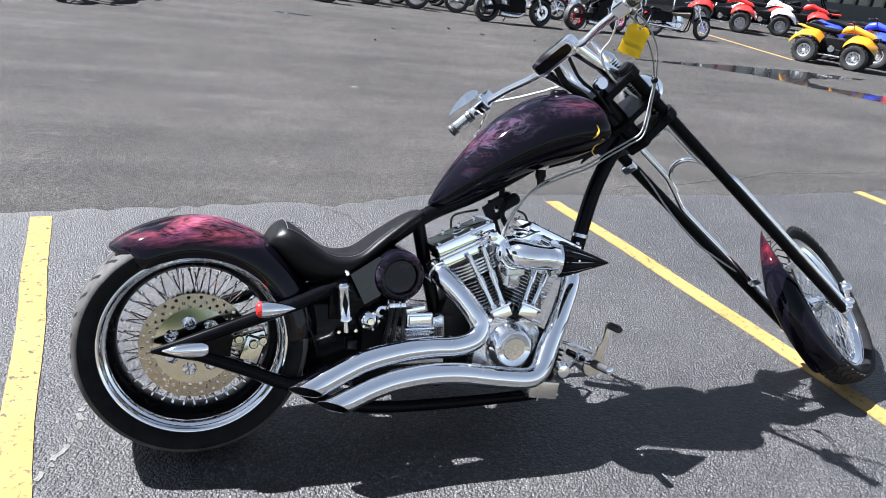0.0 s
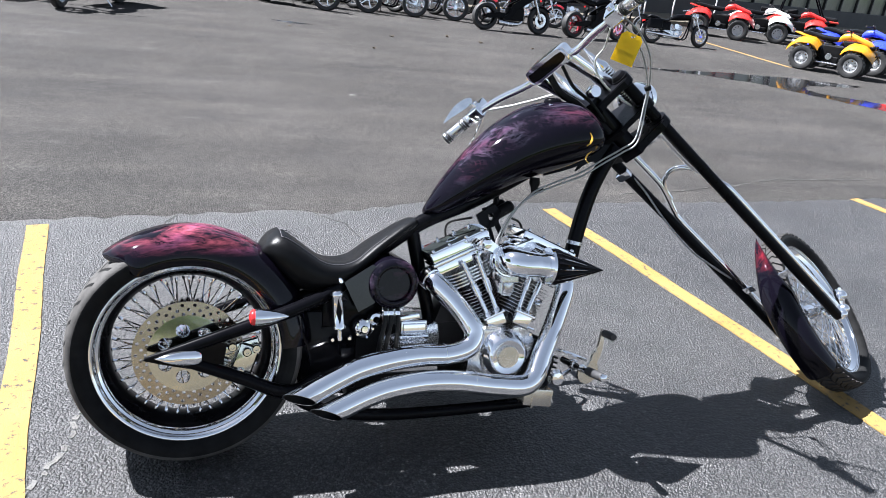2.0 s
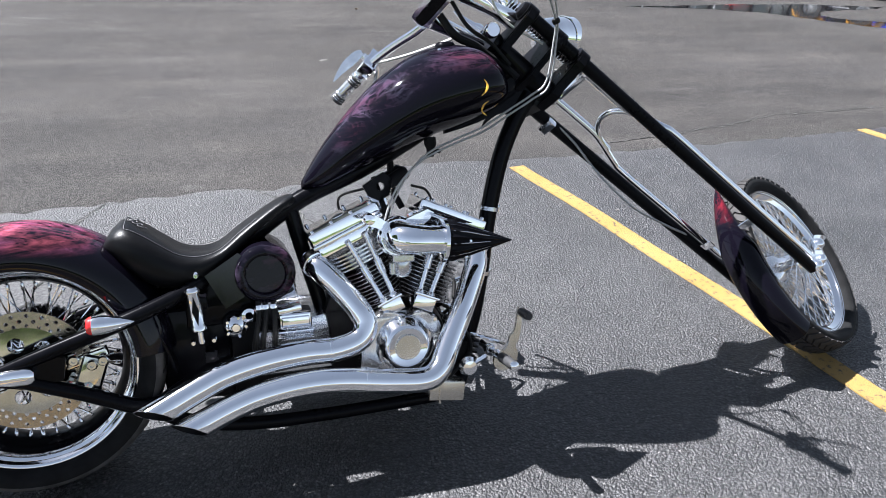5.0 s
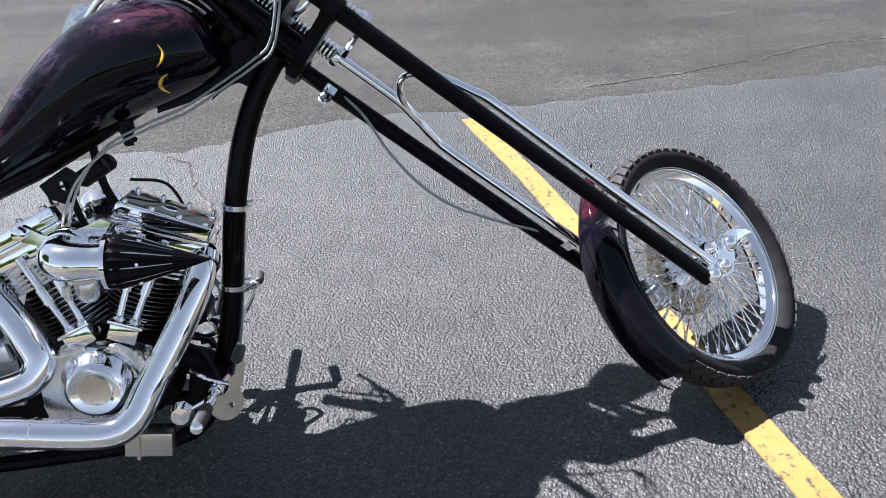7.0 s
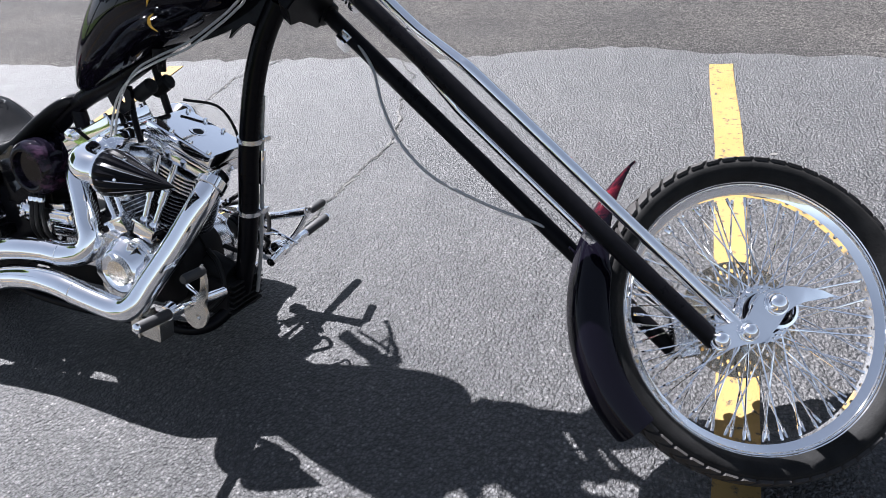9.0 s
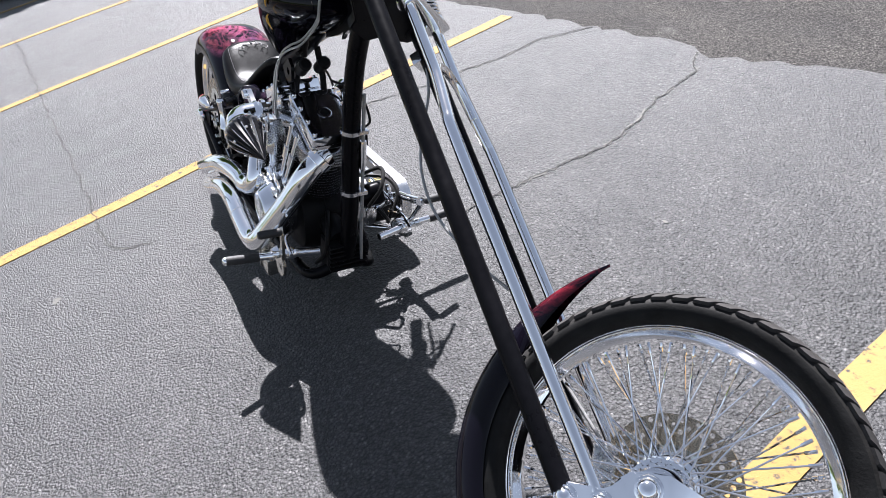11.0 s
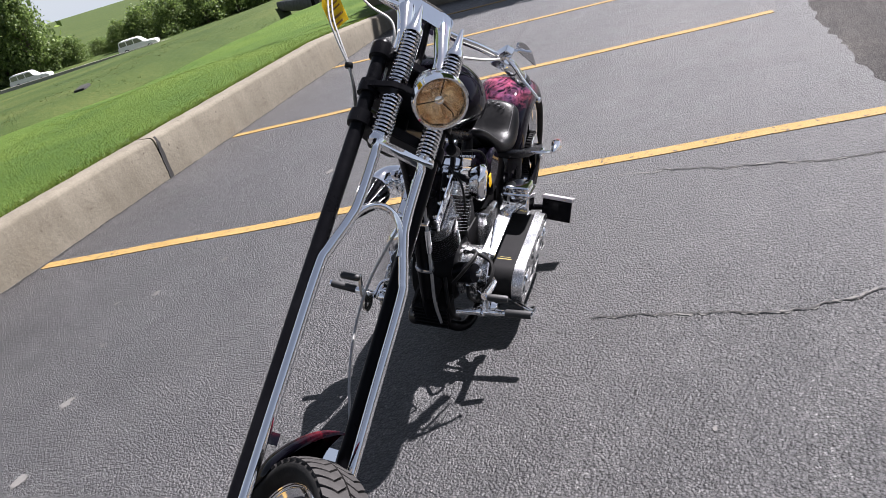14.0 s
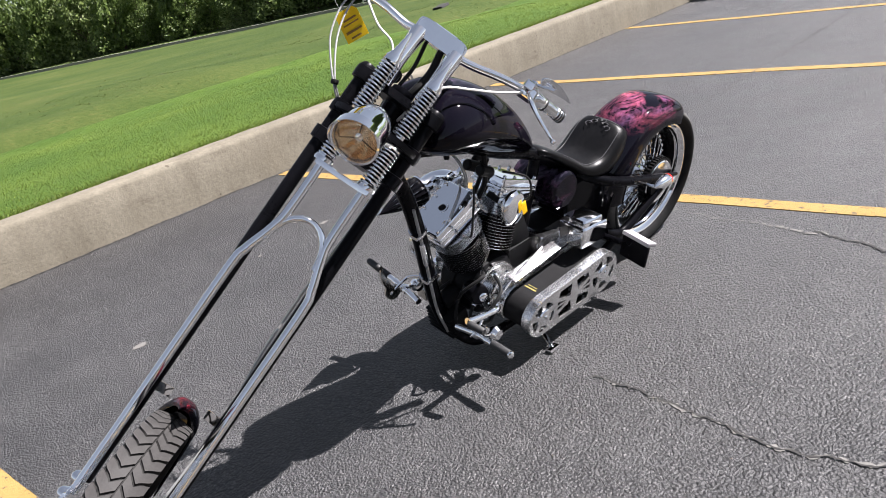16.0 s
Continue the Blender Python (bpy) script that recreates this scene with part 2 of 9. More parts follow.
def asphalt(name, dark, light, chip, scale=95.0, tint_scale=0.7, rough=0.47, spec=0.78, relief=0.85, scuffs=0.25):
    m, n, l, b = nodes_of(name)
    v = coords(n, l)
    stone = n.new("ShaderNodeTexVoronoi")
    stone.inputs["Scale"].default_value, stone.inputs["Randomness"].default_value = scale, 1.0
    l.new(v, stone.inputs["Vector"])
    fine = n.new("ShaderNodeTexVoronoi")
    fine.inputs["Scale"].default_value = scale * 2.3
    l.new(v, fine.inputs["Vector"])
    sepc = n.new("ShaderNodeSeparateColor")
    l.new(stone.outputs["Color"], sepc.inputs[0])
    sepf = n.new("ShaderNodeSeparateColor")
    l.new(fine.outputs["Color"], sepf.inputs[0])
    grain = ramp(n, l, sepc.outputs[0], [(0.0, dark), (0.62, light), (0.93, light), (1.0, chip)])
    grain2 = ramp(n, l, sepf.outputs[1], [(0.0, (0.5, 0.5, 0.5)), (1.0, (1.45, 1.45, 1.45))])
    # shade in the crevices between stones, put into the colour
    pit_shade = ramp(n, l, stone.outputs["Distance"], [(0.30, (1.18, 1.18, 1.18)), (0.62, (0.37, 0.37, 0.38))])
    grain = mixc(n, l, 1.0, grain, pit_shade, "MULTIPLY")
    blotch = noise_tex(n, l, v, tint_scale, 6, 0.6)
    patches = noise_tex(n, l, v, tint_scale * 6, 5, 0.62)
    tone = ramp(n, l, blotch, [(0.32, (0.74, 0.73, 0.72)), (0.68, (1.22, 1.2, 1.18))])
    swept = noise_tex(n, l, coords(n, l, (0.35, 2.2, 1.0)), 0.8, 6, 0.65)
    tone = mixc(n, l, 1.0, tone, ramp(n, l, swept, [(0.35, (0.80, 0.80, 0.81)), (0.66, (1.15, 1.14, 1.12))]), "MULTIPLY")
    tone2 = ramp(n, l, patches, [(0.3, (0.76, 0.76, 0.77)), (0.72, (1.17, 1.16, 1.15))])
    col = mixc(n, l, 1.0, mixc(n, l, 1.0, mixc(n, l, 1.0, grain, grain2, "MULTIPLY"), tone, "MULTIPLY"), tone2, "MULTIPLY")
    rub = noise_tex(n, l, coords(n, l, (0.8, 2.6, 1.0)), 1.5, 8, 0.72, 0.4)
    where = mathn(n, l, "MULTIPLY", ramp(n, l, rub, [(0.60, (0, 0, 0)), (0.68, (1, 1, 1))]), mathn(n, l, "MULTIPLY", ramp(n, l, sepf.outputs[0], [(0.35, (0, 0, 0)), (0.6, (1, 1, 1))]), scuffs))
    col = mixc(n, l, where, col, tuple(k * 1.0 for k in chip))
    l.new(col, b.inputs["Base Color"])
    l.new(ramp(n, l, patches, [(0.3, (rough,) * 3), (0.7, (rough * 1.3,) * 3)]), b.inputs["Roughness"])
    b.inputs["Specular IOR Level"].default_value = spec
    lumps = mathn(n, l, "MULTIPLY", mathn(n, l, "SUBTRACT", 1.0, stone.outputs["Distance"]), mathn(n, l, "MULTIPLY_ADD", sepc.outputs[1], 0.8, 0.6))
    h = mathn(n, l, "ADD", lumps, mathn(n, l, "MULTIPLY", fine.outputs["Distance"], -0.45))
    bumped(n, l, b, h, relief, 0.009)
    return m


asphalt_lot = asphalt("coarse_grey_asphalt", (0.0160, 0.0161, 0.0168), (0.0520, 0.0522, 0.0540), (0.112, 0.112, 0.112), 118.0, rough=0.45, spec=0.60, relief=0.68)
asphalt_old = asphalt("smooth_brown_asphalt", (0.0375, 0.0365, 0.0345), (0.0875, 0.0845, 0.0800), (0.142, 0.138, 0.131), 150.0, 0.35, 0.75, 0.12, 0.6, 0.42)


def line_paint(name):
    m, n, l, b = nodes_of(name)
    v = coords(n, l)
    worn = noise_tex(n, l, v, 34, 6, 0.7)
    big = noise_tex(n, l, v, 3.0, 4)
    c = ramp(n, l, big, [(0.3, (0.225, 0.142, 0.041)), (0.7, (0.268, 0.175, 0.062))])
    gone = ramp(n, l, worn, [(0.36, (1, 1, 1)), (0.44, (0, 0, 0))])
    l.new(mixc(n, l, gone, c, (0.040, 0.039, 0.038)), b.inputs["Base Color"])
    b.inputs["Roughness"].default_value = 0.7
    b.inputs["Specular IOR Level"].default_value = 0.2
    bumped(n, l, b, noise_tex(n, l, v, 110, 4, 0.7), 0.7, 0.004)
    return m


yellow_line = line_paint("worn_yellow_road_paint")


def concrete_mat():
    m, n, l, b = nodes_of("weathered_concrete")
    v = coords(n, l)
    streak = noise_tex(n, l, coords(n, l, (3.0, 3.0, 0.5)), 2.2, 6, 0.65)
    big, fine = noise_tex(n, l, v, 1.6, 6, 0.6), noise_tex(n, l, v, 45, 5, 0.7)
    c = ramp(n, l, big, [(0.3, (0.116, 0.101, 0.074)), (0.7, (0.156, 0.138, 0.104))])
    c = mixc(n, l, 1.0, c, ramp(n, l, streak, [(0.35, (0.86, 0.85, 0.83)), (0.6, (1.03, 1.03, 1.03))]), "MULTIPLY")
    c = mixc(n, l, 1.0, c, ramp(n, l, fine, [(0.3, (0.80, 0.80, 0.80)), (0.62, (1.06, 1.06, 1.06))]), "MULTIPLY")
    pit = noise_tex(n, l, v, 16, 3, 0.5)
    c = mixc(n, l, 1.0, c, ramp(n, l, pit, [(0.69, (1, 1, 1)), (0.74, (0.5, 0.47, 0.44))]), "MULTIPLY")
    stain = noise_tex(n, l, coords(n, l, (1.6, 1.6, 5.0)), 1.3, 6, 0.7)
    c = mixc(n, l, 1.0, c, ramp(n, l, stain, [(0.56, (1, 1, 1)), (0.72, (0.72, 0.70, 0.68))]), "MULTIPLY")
    l.new(c, b.inputs["Base Color"])
    b.inputs["Roughness"].default_value = 0.9
    bumped(n, l, b, mathn(n, l, "ADD", fine, mathn(n, l, "MULTIPLY", big, 2.0)), 0.5, 0.006)
    return m


concrete = concrete_mat()
concrete_pale = surface("pale_concrete", (0.25, 0.235, 0.21), 0.9, vary=0.2, bump=0.4, bscale=50)
gap_dark = surface("dark_gap", (0.012, 0.011, 0.010), 0.95)
crack_dark = surface("crack_shadow", (0.016, 0.015, 0.014), 0.95, vary=0.5, scale=24)
crack_edge = surface("crack_crumbs", (0.105, 0.102, 0.095), 0.95, vary=0.6, scale=30, bump=0.8, bscale=90)
chip_pale = surface("pale_scuff", (0.115, 0.110, 0.102), 0.9, vary=0.3, scale=60)


def ground_cover(name, stops, big=0.35, scale=26):
    m, n, l, b = nodes_of(name)
    v = coords(n, l)
    a, c = noise_tex(n, l, v, big, 5, 0.6), noise_tex(n, l, v, scale, 6, 0.75)
    f = mathn(n, l, "ADD", mathn(n, l, "MULTIPLY", a, 0.5), mathn(n, l, "MULTIPLY", c, 0.5))
    l.new(ramp(n, l, f, stops), b.inputs["Base Color"])
    b.inputs["Roughness"].default_value = 0.85
    b.inputs["Specular IOR Level"].default_value = 0.2
    bumped(n, l, b, c, 1.0, 0.03)
    return m


turf = ground_cover("mown_turf", [(0.30, (0.019, 0.048, 0.0035)), (0.46, (0.043, 0.084, 0.0078)), (0.58, (0.070, 0.111, 0.012)), (0.72, (0.105, 0.138, 0.025))], 0.5, 34)
rough_turf = ground_cover("rough_dry_turf", [(0.34, (0.013, 0.028, 0.003)), (0.47, (0.028, 0.048, 0.006)), (0.57, (0.046, 0.063, 0.011)), (0.68, (0.086, 0.083, 0.027))], 0.22, 9)


def leaf_mat(name, dark, light, trans=0.4):
    m, n, l, b = nodes_of(name)
    g = n.new("ShaderNodeNewGeometry")
    l.new(ramp(n, l, g.outputs["Random Per Island"], [(0.0, dark), (0.75, light), (1.0, tuple(c * 1.35 for c in light))]), b.inputs["Base Color"])
    b.inputs["Roughness"].default_value = 0.55
    tr, mix = n.new("ShaderNodeBsdfTranslucent"), n.new("ShaderNodeMixShader")
    l.new(b.inputs["Base Color"].links[0].from_socket, tr.inputs["Color"])
    mix.inputs[0].default_value = trans
    l.new(b.outputs[0], mix.inputs[1])
    l.new(tr.outputs[0], mix.inputs[2])
    l.new(mix.outputs[0], n["Material Output"].inputs["Surface"])
    return m


blade_green = leaf_mat("grass_blades", (0.055, 0.095, 0.010), (0.120, 0.160, 0.024))
tuft_green = leaf_mat("unmown_grass", (0.036, 0.060, 0.009), (0.082, 0.094, 0.022))
leaf_green = leaf_mat("tree_leaves", (0.058, 0.098, 0.024), (0.160, 0.220, 0.060), 0.5)
leaf_pale = leaf_mat("pale_tree_leaves", (0.085, 0.130, 0.036), (0.21, 0.265, 0.090), 0.5)
bark = surface("bark", (0.11, 0.085, 0.065), 0.9, bump=0.8, bscale=40, bdist=0.02)


# ---- mesh tools ----
def part(name, bm, material, parent=None, label="", m=None, sharp=38.0):
    """Links a bmesh as one mesh object, under a thing or a part of it."""
    bmesh.ops.recalc_face_normals(bm, faces=bm.faces)
    lim = radians(sharp)
    for f in bm.faces:
        f.smooth = True
    for e in bm.edges:
        if len(e.link_faces) == 2 and e.calc_face_angle(0.0) > lim:
            e.smooth = False
    me = bpy.data.meshes.new(name)
    bm.to_mesh(me)
    bm.free()
    mats = material if isinstance(material, (list, tuple)) else [material]
    for x in mats:
        me.materials.append(x)
    ob = new(name, me)
    if parent is not None:
        ob.parent = parent
    if m is not None:
        ob.matrix_local = m
    if label:
        tagged(ob, label)
    return ob


def again(ob, m, parent=None):
    """One more object on the mesh of a part."""
    o = bpy.data.objects.new(ob.name.split(".")[0], ob.data)
    scene.collection.objects.link(o)
    o.parent = parent if parent is not None else ob.parent
    o.matrix_local = m
    return o


def thing(name, m, label, category, group="", kind=""):
    e = new(name)
    e.empty_display_size = 0.1
    e.matrix_world = m
    return tagged(e, label, category, group, kind)


def V(*a):
    return Vector(a)


def spline(pts, res=6, closed=False):
    """Catmull-Rom through the points."""
    p = [Vector(q) for q in pts]
    if len(p) < 3 or res < 2:
        return p
    out = []
    n = len(p)
    for i in range(n if closed else n - 1):
        a, b = p[i], p[(i + 1) % n]
        z = p[(i - 1) % n] if (closed or i > 0) else a * 2 - b
        c = p[(i + 2) % n] if (closed or i + 2 < n) else b * 2 - a
        for k in range(res):
            t = k / res
            out.append(0.5 * ((2 * a) + (b - z) * t + (2 * z - 5 * a + 4 * b - c) * t * t + (3 * a - z - 3 * b + c) * t ** 3))
    if not closed:
        out.append(p[-1])
    return out


def loft(bm, rings, cap=True, closed=False):
    rows = [[bm.verts.new(v) for v in r] for r in rings]
    k = len(rows[0])
    for a, b in zip(rows, rows[1:] + ([rows[0]] if closed else [])):
        for i in range(k):
            j = (i + 1) % k
            bm.faces.new((a[i], a[j], b[j], b[i]))
    if cap and not closed:
        bm.faces.new(rows[0])
        bm.faces.new(rows[-1])
    return bm


def tube(bm, pts, r, n=10, res=0, closed=False, cap=True, flat=1.0):
    p = spline(pts, res, closed) if res else [Vector(q) for q in pts]
    rad = list(r) if isinstance(r, (list, tuple)) else [r, r]
    rings, nrm = [], None
    for i, q in enumerate(p):
        a = p[i - 1] if (i > 0 or closed) else q
        b = p[(i + 1) % len(p)] if (i + 1 < len(p) or closed) else q
        t = (b - a).normalized()
        if nrm is None:
            nrm = t.orthogonal().normalized()
        nrm = (nrm - t * nrm.dot(t)).normalized()
        bi = t.cross(nrm)
        u = i / max(1, len(p) - 1) * (len(rad) - 1)
        k = min(int(u), len(rad) - 2)
        rr = rad[k] + (rad[k + 1] - rad[k]) * (u - k)
        rings.append([q + (nrm * math.cos(x) * flat + bi * math.sin(x)) * rr for x in (2 * math.pi * j / n for j in range(n))])
    return loft(bm, rings, cap, closed)


def lathe(bm, prof, n=28, m=Matrix(), closed=False):
    """Turns (radius, height) rows about Z, then moves them by m."""
    rings = []
    for r, z in prof:
        rings.append([m @ V(max(r, 1e-5) * math.cos(a), max(r, 1e-5) * math.sin(a), z) for a in (2 * math.pi * j / n for j in range(n))])
    return loft(bm, rings, not closed, closed)


def axis(p, q):
    """A pose at p whose Z points to q."""
    p, q = Vector(p), Vector(q)
    return Matrix.Translation(p) @ (q - p).to_track_quat("Z", "Y").to_matrix().to_4x4()


def block(bm, size, m=Matrix(), bevel=0.004, seg=2):
    x, y, z = (s / 2 for s in size)
    v = [bm.verts.new(V(a * x, b * y, c * z)) for a in (-1, 1) for b in (-1, 1) for c in (-1, 1)]
    fs = [bm.faces.new([v[i] for i in f]) for f in ((0, 1, 3, 2), (4, 6, 7, 5), (0, 4, 5, 1), (2, 3, 7, 6), (0, 2, 6, 4), (1, 5, 7, 3))]
    allv = v
    if bevel:
        es = list({e for f in fs for e in f.edges})
        r = bmesh.ops.bevel(bm, geom=es, offset=bevel, segments=seg, profile=0.7, affect="EDGES")
        allv = list({w for f in r["faces"] for w in f.verts} | {w for w in v if w.is_valid})
    for w in allv:
        w.co = m @ w.co
    return bm


def plate(bm, outline, th, m=Matrix(), holes=(), bevel=0.0):
    """A sheet of thickness th in local XY, with holes cut through it."""
    for zz in (0.0,):
        es = []
        for loop in (outline, *holes):
            vs = [bm.verts.new(V(x, y, 0)) for x, y in loop]
            es += [bm.edges.new((vs[i], vs[(i + 1) % len(vs)])) for i in range(len(vs))]
        r = bmesh.ops.triangle_fill(bm, use_beauty=True, edges=es)
        fs = [g for g in r["geom"] if isinstance(g, bmesh.types.BMFace)]
    e = bmesh.ops.extrude_face_region(bm, geom=fs)
    up = [g for g in e["geom"] if isinstance(g, bmesh.types.BMVert)]
    for w in up:
        w.co.z += th
    for w in list({x for f in fs if f.is_valid for x in f.verts} | set(up)):
        w.co = m @ w.co
    return bm


def circle(r, n=20, cx=0.0, cy=0.0, a0=0.0):
    return [(cx + r * math.cos(a0 + 2 * math.pi * i / n), cy + r * math.sin(a0 + 2 * math.pi * i / n)) for i in range(n)]


def bm_new():
    return bmesh.new()


# ---- ground ----
SEAM = [(-400, 1.2), (-60, 1.2), (-12, 1.25), (-6, 1.35), (-3, 1.45), (-1.45, 1.63), (-1.0, 1.74), (-0.72, 1.79), (-0.35, 1.84), (0.28, 1.96),
        (0.6, 1.93), (0.95, 2.06), (1.49, 2.22), (2.2, 2.2), (3.09, 2.27), (4.1, 2.36), (5.05, 2.48), (9, 2.9), (60, 3.0), (400, 3.0)]


def build_ground():
    b = bm_new()
    rnd = random.Random(4)
    top, low = [], []
    pts = []
    for (x0, y0), (x1, y1) in zip(SEAM, SEAM[1:]):
        k = 1 if abs(x1 - x0) > 20 else max(2, int((x1 - x0) / 0.07))
        for i in range(k):
            t = i / k
            j = 0.0 if k == 1 else rnd.uniform(-0.022, 0.022)
            pts.append((x0 + (x1 - x0) * t, y0 + (y1 - y0) * t + j))
    pts.append(SEAM[-1])
    mid = [b.verts.new((x, y, 0)) for x, y in pts]
    low = [b.verts.new((x, -3.6 + 0.075 * max(-60, min(60, x)), 0)) for x, y in pts]
    top = [b.verts.new((x, 400, 0)) for x, y in pts]
    for i in range(len(pts) - 1):
        b.faces.new((low[i], low[i + 1], mid[i + 1], mid[i]))
        f = b.faces.new((mid[i], mid[i + 1], top[i + 1], top[i]))
        f.material_index = 1
    g = part("ground", b, [asphalt_lot, asphalt_old])
    return tagged(g, "grey asphalt parking lot with a smoother brown stretch beyond a seam", "ground", kind="structure")


ground = build_ground()


def painted_line(p, q, width=0.1, seed=0):
    """A painted stall line with slightly ragged edges and a broken end."""
    rnd = random.Random(seed)
    p, q = V(*p, 0), V(*q, 0)
    d = (q - p)
    n = max(12, int(d.length / 0.05))
    side = V(-d.y, d.x, 0).normalized() * width / 2
    b = bm_new()
    ph = rnd.uniform(0, 6.283)
    sway = [side * (0.16 * math.sin(ph + 2.1 * d.length * i / n) + 0.10 * math.sin(2 * ph + 5.3 * d.length * i / n)) for i in range(n + 1)]
    L = [b.verts.new(p + d * i / n + sway[i] + side * (1 + rnd.uniform(-0.025, 0.025)) + V(0, 0, 0.004)) for i in range(n + 1)]
    R = [b.verts.new(p + d * i / n + sway[i] - side * (1 + rnd.uniform(-0.025, 0.025)) + V(0, 0, 0.004)) for i in range(n + 1)]
    LB = [b.verts.new(v.co - V(0, 0, 0.004)) for v in L]
    RB = [b.verts.new(v.co - V(0, 0, 0.004)) for v in R]
    for i in range(n):
        b.faces.new((R[i], R[i + 1], L[i + 1], L[i]))
        b.faces.new((L[i], L[i + 1], LB[i + 1], LB[i]))
        b.faces.new((R[i + 1], R[i], RB[i], RB[i + 1]))
    o = part("parking_line", b, yellow_line)
    return tagged(o, "worn yellow painted parking stall line on asphalt", "parking line", "stall lines", "structure")


STALLS = [((2.03, 2.075), (3.02, -3.25)), ((-0.87, 1.69), (0.05, -3.45)), ((-3.40, 1.17), (-2.50, -3.66)), ((-5.62, 0.9), (-4.95, -3.87)),
          ((-7.75, 0.6), (-7.05, -4.02)), ((4.83, 2.46), (5.9, -3.0)), ((10.98, 14.2), (10.70, 10.45))]
for i, (p, q) in enumerate(STALLS):
    painted_line(p, q, 0.096, i)


def crack(points, width, seed, label="thin dark crack with pale crumbling edges across the asphalt", edge=True, pale=False):
    rnd = random.Random(seed)
    pts = []
    for (x0, y0), (x1, y1) in zip(points, points[1:]):
        k = max(2, int(math.hypot(x1 - x0, y1 - y0) / 0.011))
        pts += [V(x0 + (x1 - x0) * i / k, y0 + (y1 - y0) * i / k, 0) for i in range(k)]
    off = crumb = 0.0
    b = bm_new()
    core, rim = [], []
    for i, p in enumerate(pts):
        d = (pts[min(i + 1, len(pts) - 1)] - pts[max(i - 1, 0)]).normalized()
        s = V(-d.y, d.x, 0)
        off = off * 0.93 + rnd.uniform(-0.007, 0.007)
        w = width * rnd.uniform(0.12, 0.75) * (0.12 if pale else 1.0)
        core.append([b.verts.new(p + s * (off + k * w / 2) + V(0, 0, 0.0045)) for k in (-1, 1)])
        if edge:
            crumb = crumb * 0.9 + rnd.uniform(-0.22, 0.22)
            e0, e1 = (width * max(0.05, rnd.gauss(0.25, 0.35) + sg_ * crumb) for sg_ in (-0.5, 0.8))
            if pale:
                e0, e1 = (width * (0.34 + 0.5 * abs(noise.noise(V(i * 0.11, sg_ * 9, seed)))) for sg_ in (-1, 1))
            rim.append([b.verts.new(p + s * (off + k) + V(0, 0, 0.003)) for k in (-e0, e1)])
    for rows, mi in ((core, 0), (rim, 1)):
        for u, v in zip(rows, rows[1:]):
            if pale and rnd.random() < 0.3:
                continue
            f = b.faces.new((u[0], v[0], v[1], u[1]))
            f.material_index = mi
    return tagged(part("asphalt_crack", b, [crack_dark, crack_edge]), label, "crack", "asphalt cracks", "structure")


crack([(-0.43, 0.6), (-0.36, 0.9), (-0.33, 1.27), (-0.33, 1.58), (-0.2, 1.86)], 0.016, 1)
crack([(0.9, 0.5), (0.88, 0.7), (0.87, 0.95), (0.86, 1.22), (0.76, 1.45), (0.66, 1.78), (0.5, 1.93)], 0.014, 2)
crack([(0.1, -0.6), (0.0, -0.76), (-0.47, -0.83), (-1.14, -0.9), (-1.8, -0.98), (-2.67, -1.07), (-4.0, -1.22), (-5.6, -1.4)], 0.012, 3)
crack([(-0.40, 0.62), (-0.392, 0.37), (-0.383, 0.19), (-0.408, -0.013), (-0.452, -0.134), (-0.50, -0.245), (-0.535, -0.315), (-0.62, -0.5)], 0.020, 4, "pale crumbled crack across the asphalt", True, True)
crack([(2.7, 2.4), (3.4, 2.55), (4.4, 2.9), (5.6, 3.0)], 0.014, 5)


def scuff(x, y, r, seed):
    """A pale flattened splash on the asphalt."""
    rnd = random.Random(seed)
    b = bm_new()
    k = 13
    ring = [b.verts.new((x + r * rnd.uniform(0.45, 1.1) * math.cos(6.283 * i / k), y + 0.65 * r * rnd.uniform(0.45, 1.1) * math.sin(6.283 * i / k), 0.003)) for i in range(k)]
    b.faces.new(ring)
    return tagged(part("pale_spot", b, chip_pale), "small pale dried spot on the asphalt", "spot", "pale spots", "structure")


for i, (x, y, r) in enumerate([(1.86, -1.46, 0.045), (1.425, -1.687, 0.052), (0.17, -1.76, 0.035), (0.52, -1.98, 0.04), (0.23, -1.0, 0.03), (1.45, 0.95, 0.012),
                               (-1.08, -1.74, 0.05), (2.32, 1.35, 0.018), (0.6, -2.2, 0.03), (1.0, -1.9, 0.025), (-0.9, -1.6, 0.04), (1.2, 5.2, 0.05), (3.3, 4.6, 0.04)]):
    scuff(x, y, r, i)


# ---- kerb, verge, road ----
KERB_DIR = V(1, 0.075, 0).normalized()
KERB_N = V(-KERB_DIR.y, KERB_DIR.x, 0)   # towards the lot
KERB_O = V(0, -3.5, 0)


def kerb_at(u, back=0.0, z=0.0):
    return KERB_O + KERB_DIR * u - KERB_N * back + V(0, 0, z)


def taper(u):
    """The kerb wall sinks towards the end of the lot."""
    return 1.0 - 0.64 * min(1.0, max(0.0, (-4.9 - u) / 3.7)) ** 1.15


